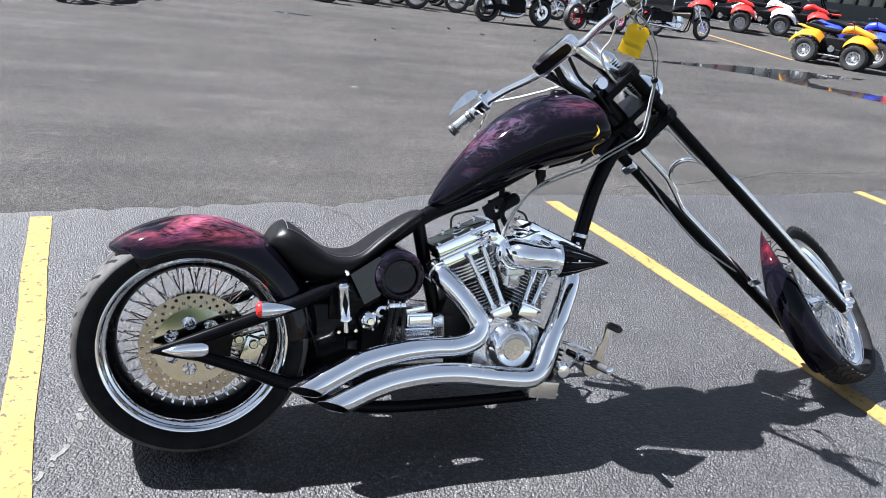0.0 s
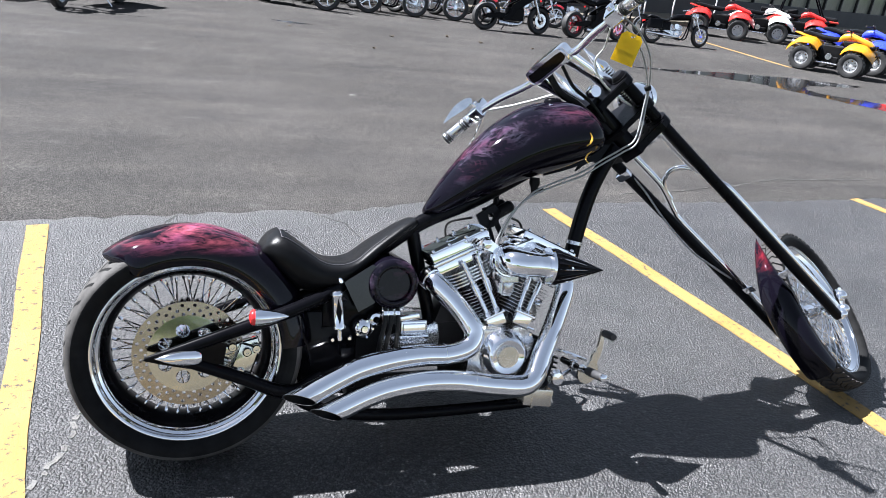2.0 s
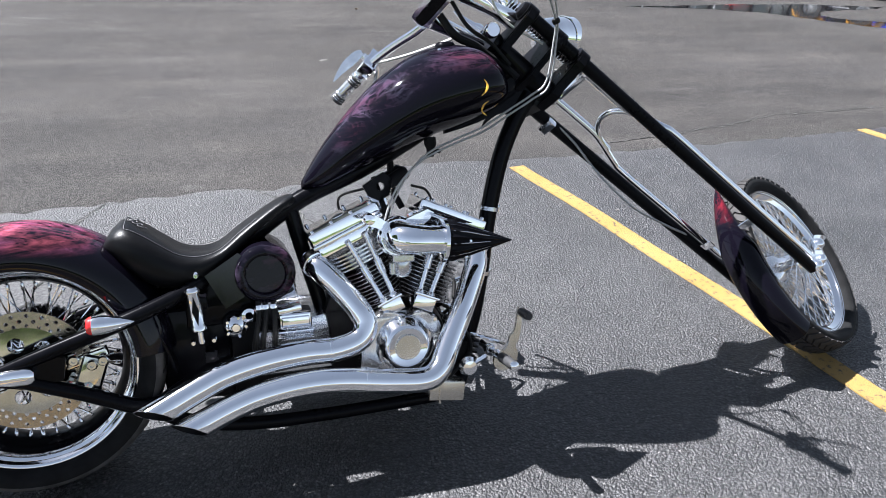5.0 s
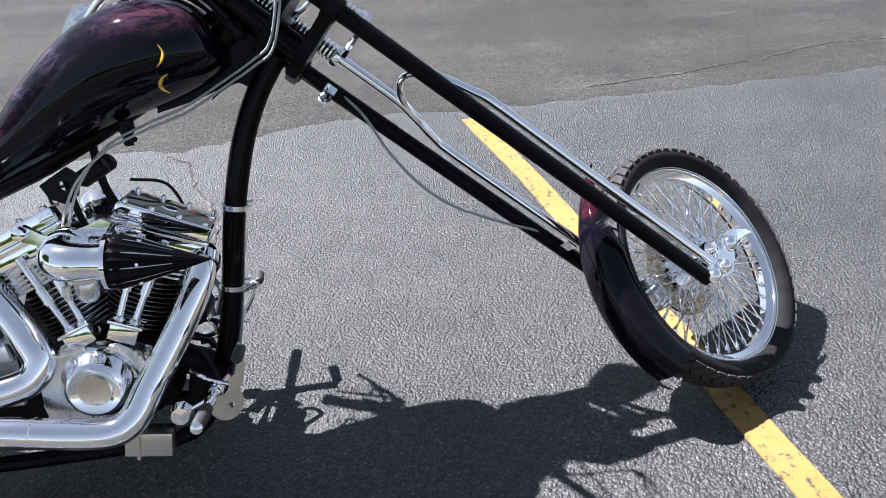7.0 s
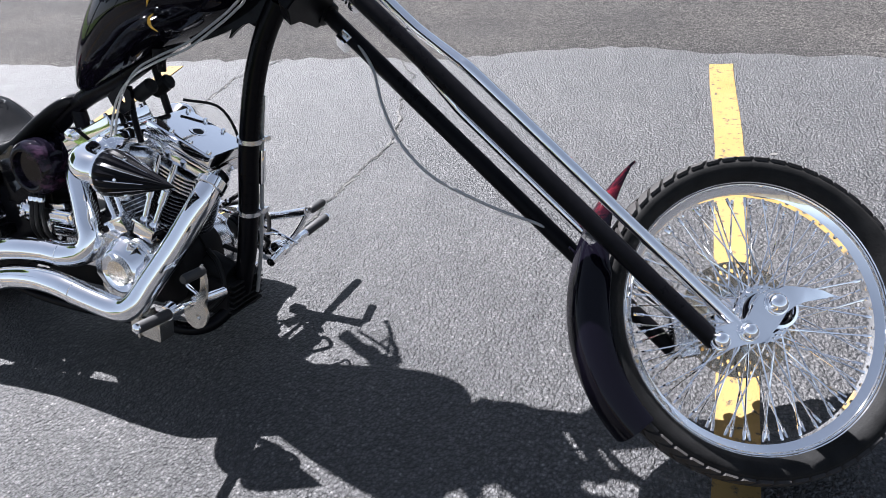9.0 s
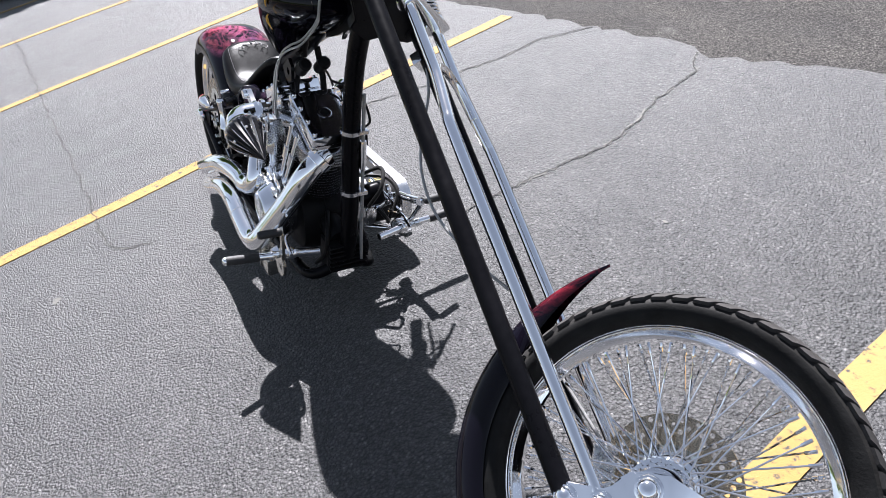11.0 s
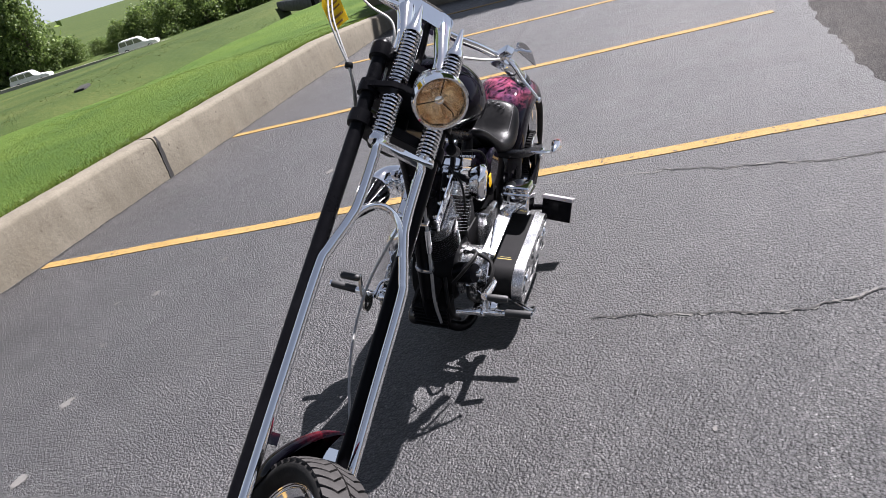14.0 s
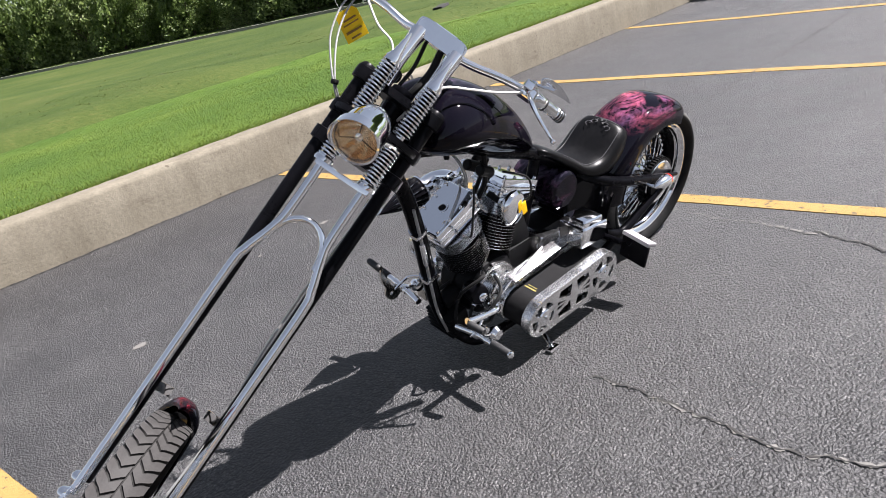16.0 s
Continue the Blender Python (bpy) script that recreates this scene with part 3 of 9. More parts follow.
def kerb_run(u0, u1, seed):
    """A cast concrete kerb wall with a rounded, chipped top edge."""
    rnd = random.Random(seed)
    prof = [(0.0, 0.0), (0.012, 0.15), (0.026, 0.335), (0.036, 0.360), (0.055, 0.372), (0.20, 0.378), (0.225, 0.368), (0.23, 0.0)]
    n = max(2, int((u1 - u0) / 0.08))
    rings = []
    for i in range(n + 1):
        u = u0 + (u1 - u0) * i / n
        rings.append([kerb_at(u, d + rnd.uniform(-0.0015, 0.0015), z * taper(u) + (rnd.uniform(-0.003, 0.001) if z > 0.1 else 0)) for d, z in prof])
    b = bm_new()
    loft(b, rings)
    return tagged(part("kerb", b, concrete, sharp=50), "weathered tan concrete kerb wall edging the lot", "kerb", "kerb runs", "structure")


for i, (a, c) in enumerate([(-8.6, -1.525), (-1.505, 4.9), (4.915, 11.3), (11.32, 17.5), (17.52, 40)]):
    kerb_run(a, c, i)
crack([tuple(kerb_at(-7.5 + 0.9 * k, -0.012))[:2] for k in range(16)], 0.028, 31, "dark open gap along the foot of the kerb", False)
b = bm_new()
rnd = random.Random(77)
for k in (-1.515, 4.907, 11.31, 17.51):      # ragged, wider towards the foot
    rings, sway = [], 0.0
    for i in range(13):
        z = 0.366 * i / 12
        sway += rnd.uniform(-0.009, 0.009)
        w = rnd.uniform(0.010, 0.022) + 0.010 * (1 - i / 12)
        face = 0.075 * z - 0.004 if z < 0.335 else 0.026 + 0.4 * (z - 0.335)
        rings.append([kerb_at(k + sway - w, face, z), kerb_at(k + sway + w, face, z), kerb_at(k + 0.008, 0.215, z), kerb_at(k - 0.008, 0.215, z)])
    loft(b, rings)
tagged(part("kerb_joint", b, gap_dark), "dark open joint between kerb runs", "joint", kind="structure")


ROAD_O = V(-34.7, -65.6, 0)


def road_edge(s):
    return ROAD_O + V(-0.532, 0.847, 0) * s


ROAD_N = V(0.847, 0.532, 0)     # from the road to the lot


def ease(t):
    t = min(1.0, max(0.0, t))
    return t * t * (3 - 2 * t)


def verge_height(p):
    """Level behind the kerb, falling to a crest and a ditch, then down to the road."""
    d = (KERB_O - p).dot(KERB_N)
    r = max(0.0, (p - ROAD_O).dot(ROAD_N))
    z = 0.372 * taper((p - KERB_O).dot(KERB_DIR)) - 0.28 * ease((d - 0.8) / 5.6) - 1.15 * ease((d - 6.1) / 1.9) + 0.80 * ease((d - 8.4) / 3.8)
    far = max(0.0, d - 14.0)
    z -= 2.25 * far / (far + r + 0.01)
    w = min(1, d / 1.5)
    return z + w * 0.06 * noise.noise(p * 0.4) + w * 0.012 * noise.noise(p * 3)


def build_verge():
    b = bm_new()
    us = [-6000, -1500, -400, -250, -160, -110, -80] + [-60 + i * 1.2 for i in range(44)] + [-7.2 + i * 0.35 for i in range(1, 56)] + [12.4 + i * 1.5 for i in range(1, 30)] + [80, 120, 200, 400, 1500, 6000]
    ds = [0.215 + 0.22 * i for i in range(30)] + [6.8 + 0.4 * i for i in range(1, 30)] + [20 + 2.5 * i for i in range(0, 32)] + [120, 160, 240, 400, 1500, 6000]
    rows = []
    for u in us:
        row = []
        for d in ds:
            p = kerb_at(u, d)
            row.append(b.verts.new((p.x, p.y, verge_height(p) if d > 0.22 else 0.352 * taper(u))))
        rows.append(row)
    for a, c in zip(rows, rows[1:]):
        for i in range(len(ds) - 1):
            f = b.faces.new((a[i], a[i + 1], c[i + 1], c[i]))
            f.material_index = 1 if ds[i] > 8.2 + 0.5 * noise.noise(a[i].co * 0.8) else 0
    return tagged(part("grass_verge", b, [turf, rough_turf], sharp=180), "sunlit mown green grass verge dipping to a ditch", "grass verge", kind="structure")


build_verge()


def build_grass():
    """Short blades on the verge near the kerb."""
    rnd = random.Random(9)
    vs, fs = [], []
    for _ in range(60000):
        u = rnd.uniform(-7.3, 9.5)
        d = 0.2 + 5.0 * rnd.random() ** 2.6
        p = kerb_at(u, d)
        p.z = verge_height(p) - 0.004
        a = rnd.uniform(0, 6.283)
        h = rnd.uniform(0.010, 0.024) * (1.8 if d < 0.32 else 1)
        w = rnd.uniform(0.002, 0.0045)
        s = V(math.cos(a), math.sin(a), 0)
        lean = V(rnd.uniform(-1, 1), rnd.uniform(-1, 1), 0) * h * 0.6
        k = len(vs)
        vs += [p - s * w, p + s * w, p + lean + V(0, 0, h)]
        fs.append((k, k + 1, k + 2))
    me = bpy.data.meshes.new("grass")
    me.from_pydata(vs, [], fs)
    me.materials.append(blade_green)
    return tagged(new("grass", me), "short bright green grass blades", "grass", kind="stuff")


build_grass()


def build_tufts():
    """Longer unmown grass on the far bank of the ditch."""
    rnd = random.Random(12)
    vs, fs = [], []
    for _ in range(3500):
        p = kerb_at(rnd.uniform(-24, 10), 7.8 + abs(rnd.gauss(0, 7)))
        if noise.noise(p * 0.35) < -0.1:
            continue
        p.z = verge_height(p) - 0.01
        for _ in range(4):
            a, h, w = rnd.uniform(0, 6.283), rnd.uniform(0.02, 0.055), rnd.uniform(0.006, 0.012)
            s, q = V(math.cos(a), math.sin(a), 0), p + V(rnd.gauss(0, 0.04), rnd.gauss(0, 0.04), 0)
            k = len(vs)
            vs += [q - s * w, q + s * w, q + V(rnd.gauss(0, 0.5) * h, rnd.gauss(0, 0.5) * h, h)]
            fs.append((k, k + 1, k + 2))
    me = bpy.data.meshes.new("grass_tufts")
    me.from_pydata(vs, [], fs)
    me.materials.append(tuft_green)
    return tagged(new("grass_tufts", me), "longer unmown olive grass on the ditch bank", "grass", kind="stuff")


build_tufts()

# road on the far side of the verge
b = bm_new()
lift = V(0, 0, -2.95)
loft(b, [[road_edge(s) + lift, road_edge(s) - ROAD_N * 7.5 + lift, road_edge(s) - ROAD_N * 7.5 + V(0, 0, -3.3), road_edge(s) + V(0, 0, -3.3)] for s in (-200, -60, 0, 60, 200)])
tagged(part("road", b, asphalt_old), "grey asphalt road beyond the verge", "road", kind="structure")
b = bm_new()
loft(b, [[road_edge(s) + V(0, 0, -2.46), road_edge(s) - ROAD_N * 0.25 + V(0, 0, -2.46), road_edge(s) - ROAD_N * 0.25 + V(0, 0, -3.2), road_edge(s) + V(0, 0, -3.2)] for s in (-200, -60, 0, 60, 200)])
tagged(part("road_kerb", b, concrete_pale), "pale concrete kerb along the road", "kerb", kind="structure")

# end of the lot: a low kerb running away from the wall
b = bm_new()
E0, E1 = V(-8.47, -4.13, 0), V(-8.47, 8.0, 0)
ed = (E1 - E0).normalized()
en = V(ed.y, -ed.x, 0)
loft(b, [[p + en * 0.0, p + en * -0.0 + V(0, 0, 0.11), p - en * 0.03 + V(0, 0, 0.14), p - en * 0.13 + V(0, 0, 0.15), p - en * 0.16] for p in (E0, E0.lerp(E1, 0.3), E0.lerp(E1, 0.7), E1)])
tagged(part("kerb", b, concrete, sharp=50), "shaded concrete kerb at the end of the lot", "kerb", "kerb runs", "structure")
b = bm_new()
far_grass = [E0 + V(-0.14, -0.1, 0), E1 + V(-0.14, 0, 0), V(-70, 12, 0), V(-70, -9.0, 0)]
rows = []
for i in range(15):
    t = (i / 14) ** 1.8
    A, B = far_grass[0].lerp(far_grass[3], t), far_grass[1].lerp(far_grass[2], t)
    rows.append([b.verts.new(A.lerp(B, k / 10) + V(0, 0, 0.138 + min(1, i / 3) * 0.05 * noise.noise(A.lerp(B, k / 10) * 0.4))) for k in range(11)])
for a, c in zip(rows, rows[1:]):
    for k in range(10):
        b.faces.new((a[k], a[k + 1], c[k + 1], c[k]))
tagged(part("lawn", b, turf, sharp=180), "green lawn beyond the end kerb", "lawn", kind="structure")


# ---- trees ----
def leaf_cloud(b, centre, radius, count, size, rnd):
    for _ in range(count):
        d = V(rnd.gauss(0, 1), rnd.gauss(0, 1), rnd.gauss(0, 1)).normalized()
        p = centre + d * radius * rnd.uniform(0.55, 1.08) * V(1, 1, 1).length / 1.732
        q = V(rnd.gauss(0, 1), rnd.gauss(0, 1), rnd.gauss(0, 1)).normalized()
        s = q.orthogonal().normalized() * size * rnd.uniform(0.6, 1.4)
        t = q.cross(s).normalized() * s.length * rnd.uniform(0.5, 0.9)
        b.faces.new([b.verts.new(p + w) for w in (-s, t * 0.9, s, -t)])


def build_tree(name, m, height, spread, seed, leaves, label, clumps=26, per=70, size=0.11, low=0.25):
    rnd = random.Random(seed)
    t = thing(name, m, label, "tree", "trees along the road")
    b = bm_new()
    lean = V(rnd.uniform(-0.2, 0.2), rnd.uniform(-0.2, 0.2), 0)
    tube(b, [V(0, 0, -0.2), lean * 0.3 + V(0, 0, height * 0.3), lean + V(0, 0, height * 0.8)], [0.035 * height, 0.022 * height, 0.006 * height], 9, 4)
    tops = []
    for i in range(9):
        a, z = rnd.uniform(0, 6.283), height * rnd.uniform(low, 0.75)
        e = V(math.cos(a), math.sin(a), rnd.uniform(0.3, 0.9)) * spread * rnd.uniform(0.5, 0.9)
        tube(b, [V(0, 0, z), V(0, 0, z) + e * 0.5 + V(0, 0, 0.1), V(0, 0, z) + e], [0.012 * height, 0.007 * height, 0.002 * height], 6, 2)
        tops.append(V(0, 0, z) + e)
    part("trunk", b, bark, t)
    b = bm_new()
    for i in range(clumps):
        u = rnd.random()
        z = height * (low + (1 - low) * u)
        w = spread * (1.05 - 0.75 * u * u) * math.sqrt(rnd.random())
        a = rnd.uniform(0, 6.283)
        c = tops[i] if i < len(tops) else V(w * math.cos(a), w * math.sin(a), z)
        leaf_cloud(b, c, spread * rnd.uniform(0.22, 0.42), per, size, rnd)
    part("crown", b, leaves, t, sharp=0)
    return t


BELT = -ROAD_N * 12.5 + V(0, 0, -3.2)
proto = [build_tree("tree", Matrix.Translation(road_edge(-6) + BELT), 13.0, 3.6, 1, leaf_green, "tall leafy green tree behind the road", 120, 62, 0.19, 0.08),
         build_tree("tree", Matrix.Translation(road_edge(3) + BELT) @ Matrix.Scale(1.3, 4), 8.0, 3.2, 2, leaf_pale, "pale green bushy tree behind the road", 96, 62, 0.17, 0.05),
         build_tree("tree", Matrix.Translation(road_edge(26) + BELT), 6.0, 3.0, 3, leaf_green, "low dense green tree behind the road", 90, 62, 0.16, 0.03)]
TREE_TOPS = [(-120, 10.0), (-60, 10.5), (-26, 8.4), (-20, 8.4), (-13, 7.2), (-9, 8.3), (-4, 12.0), (8.4, 12.0), (10.4, 9.5), (11.6, 2.8), (16.0, 2.1), (18.5, 3.0), (22, 3.8), (27, 4.4), (33, 3.6)]


def tree_top(s):
    """Height of the tree belt along the road: a dip shows the sky, and the belt ends where the drives begin."""
    for (s0, h0), (s1, h1) in zip(TREE_TOPS, TREE_TOPS[1:]):
        if s <= s1:
            return h0 + (h1 - h0) * max(0.0, (s - s0) / (s1 - s0))
    return TREE_TOPS[-1][1]


rnd = random.Random(21)
for i in range(86):
    s = -105 + i * 1.62 + rnd.uniform(-0.5, 0.5)
    k = (0, 1, 0, 2, 1)[rnd.randrange(5)]
    if tree_top(s) < 5.0:
        k = 2
    p = road_edge(s) - ROAD_N * rnd.uniform(9.5, 15) + V(0, 0, -3.2)
    o = copy_thing(proto[k], Matrix.Translation(p) @ Matrix.Rotation(rnd.uniform(0, 6.283), 4, "Z"))
    up = tree_top(s) * rnd.uniform(0.78, 1.08) / (13.0, 8.0, 6.0)[k]
    wide = max(0.42, min(1.0, up * (0.85, 1.0, 1.0)[k]))
    o.scale = (wide, wide, up)


def far_woods():
    rnd = random.Random(5)
    b = bm_new()
    for i in range(150):
        s = -220 + i * 1.66 + rnd.uniform(-1, 1)
        if 7 < s < 19:
            continue
        p = road_edge(s) - ROAD_N * rnd.uniform(18, 28) - V(0, 0, 3.0)
        h = rnd.uniform(0.3, 0.8) * tree_top(s)
        for k in range(3):
            leaf_cloud(b, p + V(0, 0, h * (0.25 + 0.3 * k)), rnd.uniform(1.6, 2.8) * min(1.0, tree_top(s) / 7), 40, 0.42, rnd)
    return tagged(part("woods", b, leaf_green, sharp=0), "dense dark green woods behind the trees", "woods", kind="stuff")


far_woods()

# an unseen tree added off the end of the lot, its crown squeezed to shade the last stall
build_tree("shade_tree", Matrix.Translation((-11.75, -0.4, 0.1)) @ Matrix.Diagonal((0.5, 1.35, 1, 1)), 6.9, 2.25, 8, leaf_green, "leafy tree added out of view to shade the last stall", 120, 110, 0.17, 0.42)

# ---- the motorcycle ----
LEAN_DEG = 15.0
SQUINT = Matrix.Translation((1.226, 0, 0)) @ Matrix.Rotation(radians(3.3), 4, "Z") @ Matrix.Translation((-1.226, 0, 0))
UNSQUINT = SQUINT.inverted()
BIKE = Matrix.Translation((0, -0.04, 0)) @ Matrix.Rotation(radians(-LEAN_DEG), 4, "X") @ SQUINT
bike = thing("motorcycle", BIKE, "long black chopper with purple flame paint and chrome on its kickstand", "motorcycle")


def sq(x, y, z):
    """From the stall's straight axes into the slightly turned axes of the machine."""
    return UNSQUINT @ V(x, y, z)


RAKE, STEER = radians(50.8), radians(46.0)
s_ax = V(math.sin(RAKE), 0, -math.cos(RAKE))
u_ax = V(math.cos(RAKE), 0, math.sin(RAKE))
f_ax = u_ax * math.cos(STEER) + V(0, 1, 0) * math.sin(STEER)
n_ax = V(0, 1, 0) * math.cos(STEER) - u_ax * math.sin(STEER)
HEAD = V(1.226, 0.0, 1.09)
FORK = Matrix((f_ax, n_ax, -s_ax)).transposed().to_4x4()
FORK.translation = HEAD
FORK = UNSQUINT @ FORK            # fork space: x ahead, y to its left, z up the legs
AXLE_Y = Matrix.Rotation(radians(90), 4, "X")   # turns a lathe's Z axis onto Y


def ringed(cx, cy, rx, ry, k=24, power=2.0, a0=0.0):
    out = []
    for i in range(k):
        a = a0 + 2 * math.pi * i / k
        c, s = math.cos(a), math.sin(a)
        out.append((cx + rx * math.copysign(abs(c) ** (2 / power), c), cy + ry * math.copysign(abs(s) ** (2 / power), s)))
    return out


# -- wheels --
def spoked_wheel(name, m, rim_r, rim_w, tyre_r, tyre_w, spokes, hub_w, hub_r, label, tyre_mat, deep, sr=0.0022):
    """A chrome wire wheel about its local Y axis: the rim is the part, the rest hangs on it."""
    h = rim_w / 2
    b = bm_new()
    k = h / 0.1025
    half_ = [(rim_r, h), (rim_r - 0.002, h - 0.012 * k), (rim_r - deep * 0.30, h - 0.050 * k), (rim_r - deep * 0.9, h * 0.3)]
    back_ = [(rim_r - deep - 0.014, h * 0.3), (rim_r - deep - 0.006, h - 0.056 * k), (rim_r - deep, h - 0.040 * k), (rim_r - deep * 0.78, h - 0.034 * k), (rim_r - deep * 0.70, h - 0.016 * k),
             (rim_r - deep * 0.42, h - 0.011 * k), (rim_r - deep * 0.34, h - 0.001 * k), (rim_r - deep * 0.14, h + 0.003 * k), (rim_r - 0.001, h + 0.002 * k)]
    prof = half_ + [(r, -z) for r, z in reversed(half_)] + [(r, -z) for r, z in reversed(back_)] + back_
    lathe(b, prof, 96, AXLE_Y, closed=True)
    # black barrel in deep rims stands in for shade and dark reflections
    if deep > 0.02:
        for f in b.faces:
            c = f.calc_center_median()
            if math.hypot(c.x, c.z) < rim_r - deep * 0.86:
                f.material_index = 1
    wheel = part(name, b, [chrome, black_gloss], bike, label, m, sharp=50)
    b = bm_new()
    rt = (tyre_r - rim_r)
    w = tyre_w / 2
    prof = [(rim_r - 0.004, h * 0.96), (rim_r + rt * 0.12, h + (w - h) * 0.55), (rim_r + rt * 0.38, w * 0.985), (rim_r + rt * 0.60, w), (rim_r + rt * 0.78, w * 0.93), (rim_r + rt * 0.90, w * 0.74),
            (rim_r + rt * 0.97, w * 0.45), (tyre_r, w * 0.15)]
    prof = prof + [(r, -z) for r, z in reversed(prof)]
    lathe(b, prof + [(rim_r - 0.008, -h * 0.8), (rim_r - 0.008, h * 0.8)], 96, AXLE_Y, closed=True)
    part("tyre", b, tyre_mat, wheel, "black rubber tyre with grey worn tread", sharp=60)
    b = bm_new()
    hw = hub_w / 2
    lathe(b, [(0, hw + 0.012), (0.018, hw + 0.012), (0.022, hw), (hub_r, hw - 0.002), (hub_r + 0.003, hw - 0.008), (hub_r * 0.9, hw - 0.016), (hub_r * 0.55, hw * 0.45),
              (hub_r * 0.5, 0), (hub_r * 0.55, -hw * 0.45), (hub_r * 0.9, -hw + 0.016), (hub_r + 0.003, -hw + 0.008), (hub_r, -hw + 0.002), (0.022, -hw), (0.018, -hw - 0.012), (0, -hw - 0.012)], 40, AXLE_Y)
    part("hub", b, chrome, wheel, "chrome wheel hub")
    first = None
    rin = rim_r - deep - 0.02
    for i in range(spokes):
        side = 1 if i % 2 else -1
        a = 2 * math.pi * i / spokes
        sweep = radians(26) * (1 if (i // 2) % 2 else -1)
        y0, y1 = side * (hw - 0.008), side * rim_w * 0.13
        p = V(hub_r * 0.93 * math.cos(a + sweep), y0, hub_r * 0.93 * math.sin(a + sweep))
        q = V(rin * math.cos(a), y1, rin * math.sin(a))
        ln = (q - p).length
        if first is None:
            b = bm_new()
            lathe(b, [(sr, 0), (sr, 0.90), (sr * 1.9, 0.905), (sr * 1.9, 1.0)], 6)
            first = part("spoke", b, chrome, wheel, m=axis(p, q) @ Matrix.Diagonal((1, 1, ln, 1)))
        else:
            again(first, axis(p, q) @ Matrix.Diagonal((1, 1, ln, 1)), wheel)
    return wheel


def brake_disc(parent, y, r_out, r_in, holes, material=None, th=0.006):
    b = bm_new()
    cut = []
    for k, rr in ((0, 0.93), (0.5, 0.84), (0, 0.76)):
        cut += [circle(0.0052, 8, rr * r_out * math.cos(6.283 * (i + k) / holes), rr * r_out * math.sin(6.283 * (i + k) / holes)) for i in range(holes)]
    plate(b, circle(r_out, 64), th, Matrix.Translation((0, y, 0)) @ AXLE_Y, cut + [circle(r_in, 40)])
    d = part("brake_disc", b, material or disc_steel, parent, "drilled steel brake disc")
    b = bm_new()
    cut = [circle(r_in * 0.19, 12, 0.66 * r_in * math.cos(6.283 * i / 7), 0.66 * r_in * math.sin(6.283 * i / 7)) for i in range(7)]
    plate(b, circle(r_in * 1.06, 40), th * 0.8, Matrix.Translation((0, y - 0.002, 0)) @ AXLE_Y, cut + [circle(r_in * 0.34, 16)])
    part("disc_carrier", b, carrier_metal, parent, "pierced mirror-polished disc carrier")
    return d


REAR = V(-0.071, 0.0, 0.322)
rear = spoked_wheel("rear_wheel", Matrix.Translation(REAR), 0.260, 0.205, 0.327, 0.252, 80, 0.19, 0.055, "wide chrome wire rear wheel", tyre_rubber("rear_tyre_rubber", 34, 0.126, 1.7, 0.300), 0.034)
brake_disc(rear, -0.098, 0.150, 0.104, 26)
front = spoked_wheel("front_wheel", FORK @ Matrix.Translation((0.205, 0.0, -1.388)), 0.288, 0.062, 0.339, 0.108, 80, 0.105, 0.058, "tall chrome wire front wheel steered to the left",
                     tyre_rubber("front_tyre_rubber", 30, 0.054, 0.45, 0.322), 0.012, 0.0019)
brake_disc(front, 0.066, 0.128, 0.068, 26, disc_steel)
for sy in (-1, 1):      # dark bearing dish, bright ring and spoke heads on each hub face
    b = bm_new()
    lathe(b, [(0.024, 0.0), (0.040, 0.0), (0.043, 0.003), (0.043, 0.0055), (0.038, 0.0045), (0.026, 0.0075), (0.024, 0.006)], 32, Matrix.Translation((0, sy * 0.0515, 0)) @ (AXLE_Y if sy < 0 else AXLE_Y.inverted()), closed=True)
    part("bearing_dish", b, black_gloss, front, "black dished bearing cover")
    head = None
    for i in range(40):
        m_ = Matrix.Rotation(2 * math.pi * i / 40, 4, "Y") @ Matrix.Translation((0.0535 if i % 2 else 0.0495, sy * 0.0525, 0))
        if head is None:
            b = bm_new()
            bmesh.ops.create_icosphere(b, subdivisions=1, radius=0.0028)
            head = part("spoke_head", b, chrome, front, m=m_)
        else:
            again(head, m_, front)


def tread_blocks(wheel, rim_r, tyre_r, tyre_w, count, material):
    """Raised zigzag shoulder blocks round a tyre, alternating from side to side."""
    rt, w = tyre_r - rim_r, tyre_w / 2
    prof = [(0.15, 1.0), (0.45, 0.97), (0.74, 0.90), (0.93, 0.78), (1.0, 0.62)]

    def radius(k):
        for (k0, r0), (k1, r1) in zip(prof, prof[1:]):
            if k <= k1:
                return rim_r + rt * (r0 + (r1 - r0) * max(0.0, (k - k0) / (k1 - k0)))
        return rim_r + rt * 0.62

    pitch = 2 * math.pi / count
    for sy in (-1, 1):
        b = bm_new()
        rings = []
        for k in (0.04, 0.25, 0.45, 0.62, 0.80, 0.93):
            shift = pitch * 1.35 * abs(k - 0.45) * (1 if k < 0.45 else 1.1)
            wide = pitch * (0.45 if k < 0.9 else 0.40)
            row = []
            for da, up in ((-wide, -0.004), (-wide * 0.84, 0.0056), (wide * 0.84, 0.0056), (wide, -0.004)):
                r, ang = radius(k) + up, shift + da
                lift_y = sy * (w * k + (up * 0.7 if k > 0.7 else 0))
                row.append(V(r * math.cos(ang), lift_y, r * math.sin(ang)))
            rings.append(row)
        loft(b, rings)
        first = part("tread_block", b, material, wheel, sharp=30)
        for i in range(1, count):
            again(first, Matrix.Rotation(pitch * i + (pitch / 2 if sy > 0 else 0), 4, "Y"), wheel)


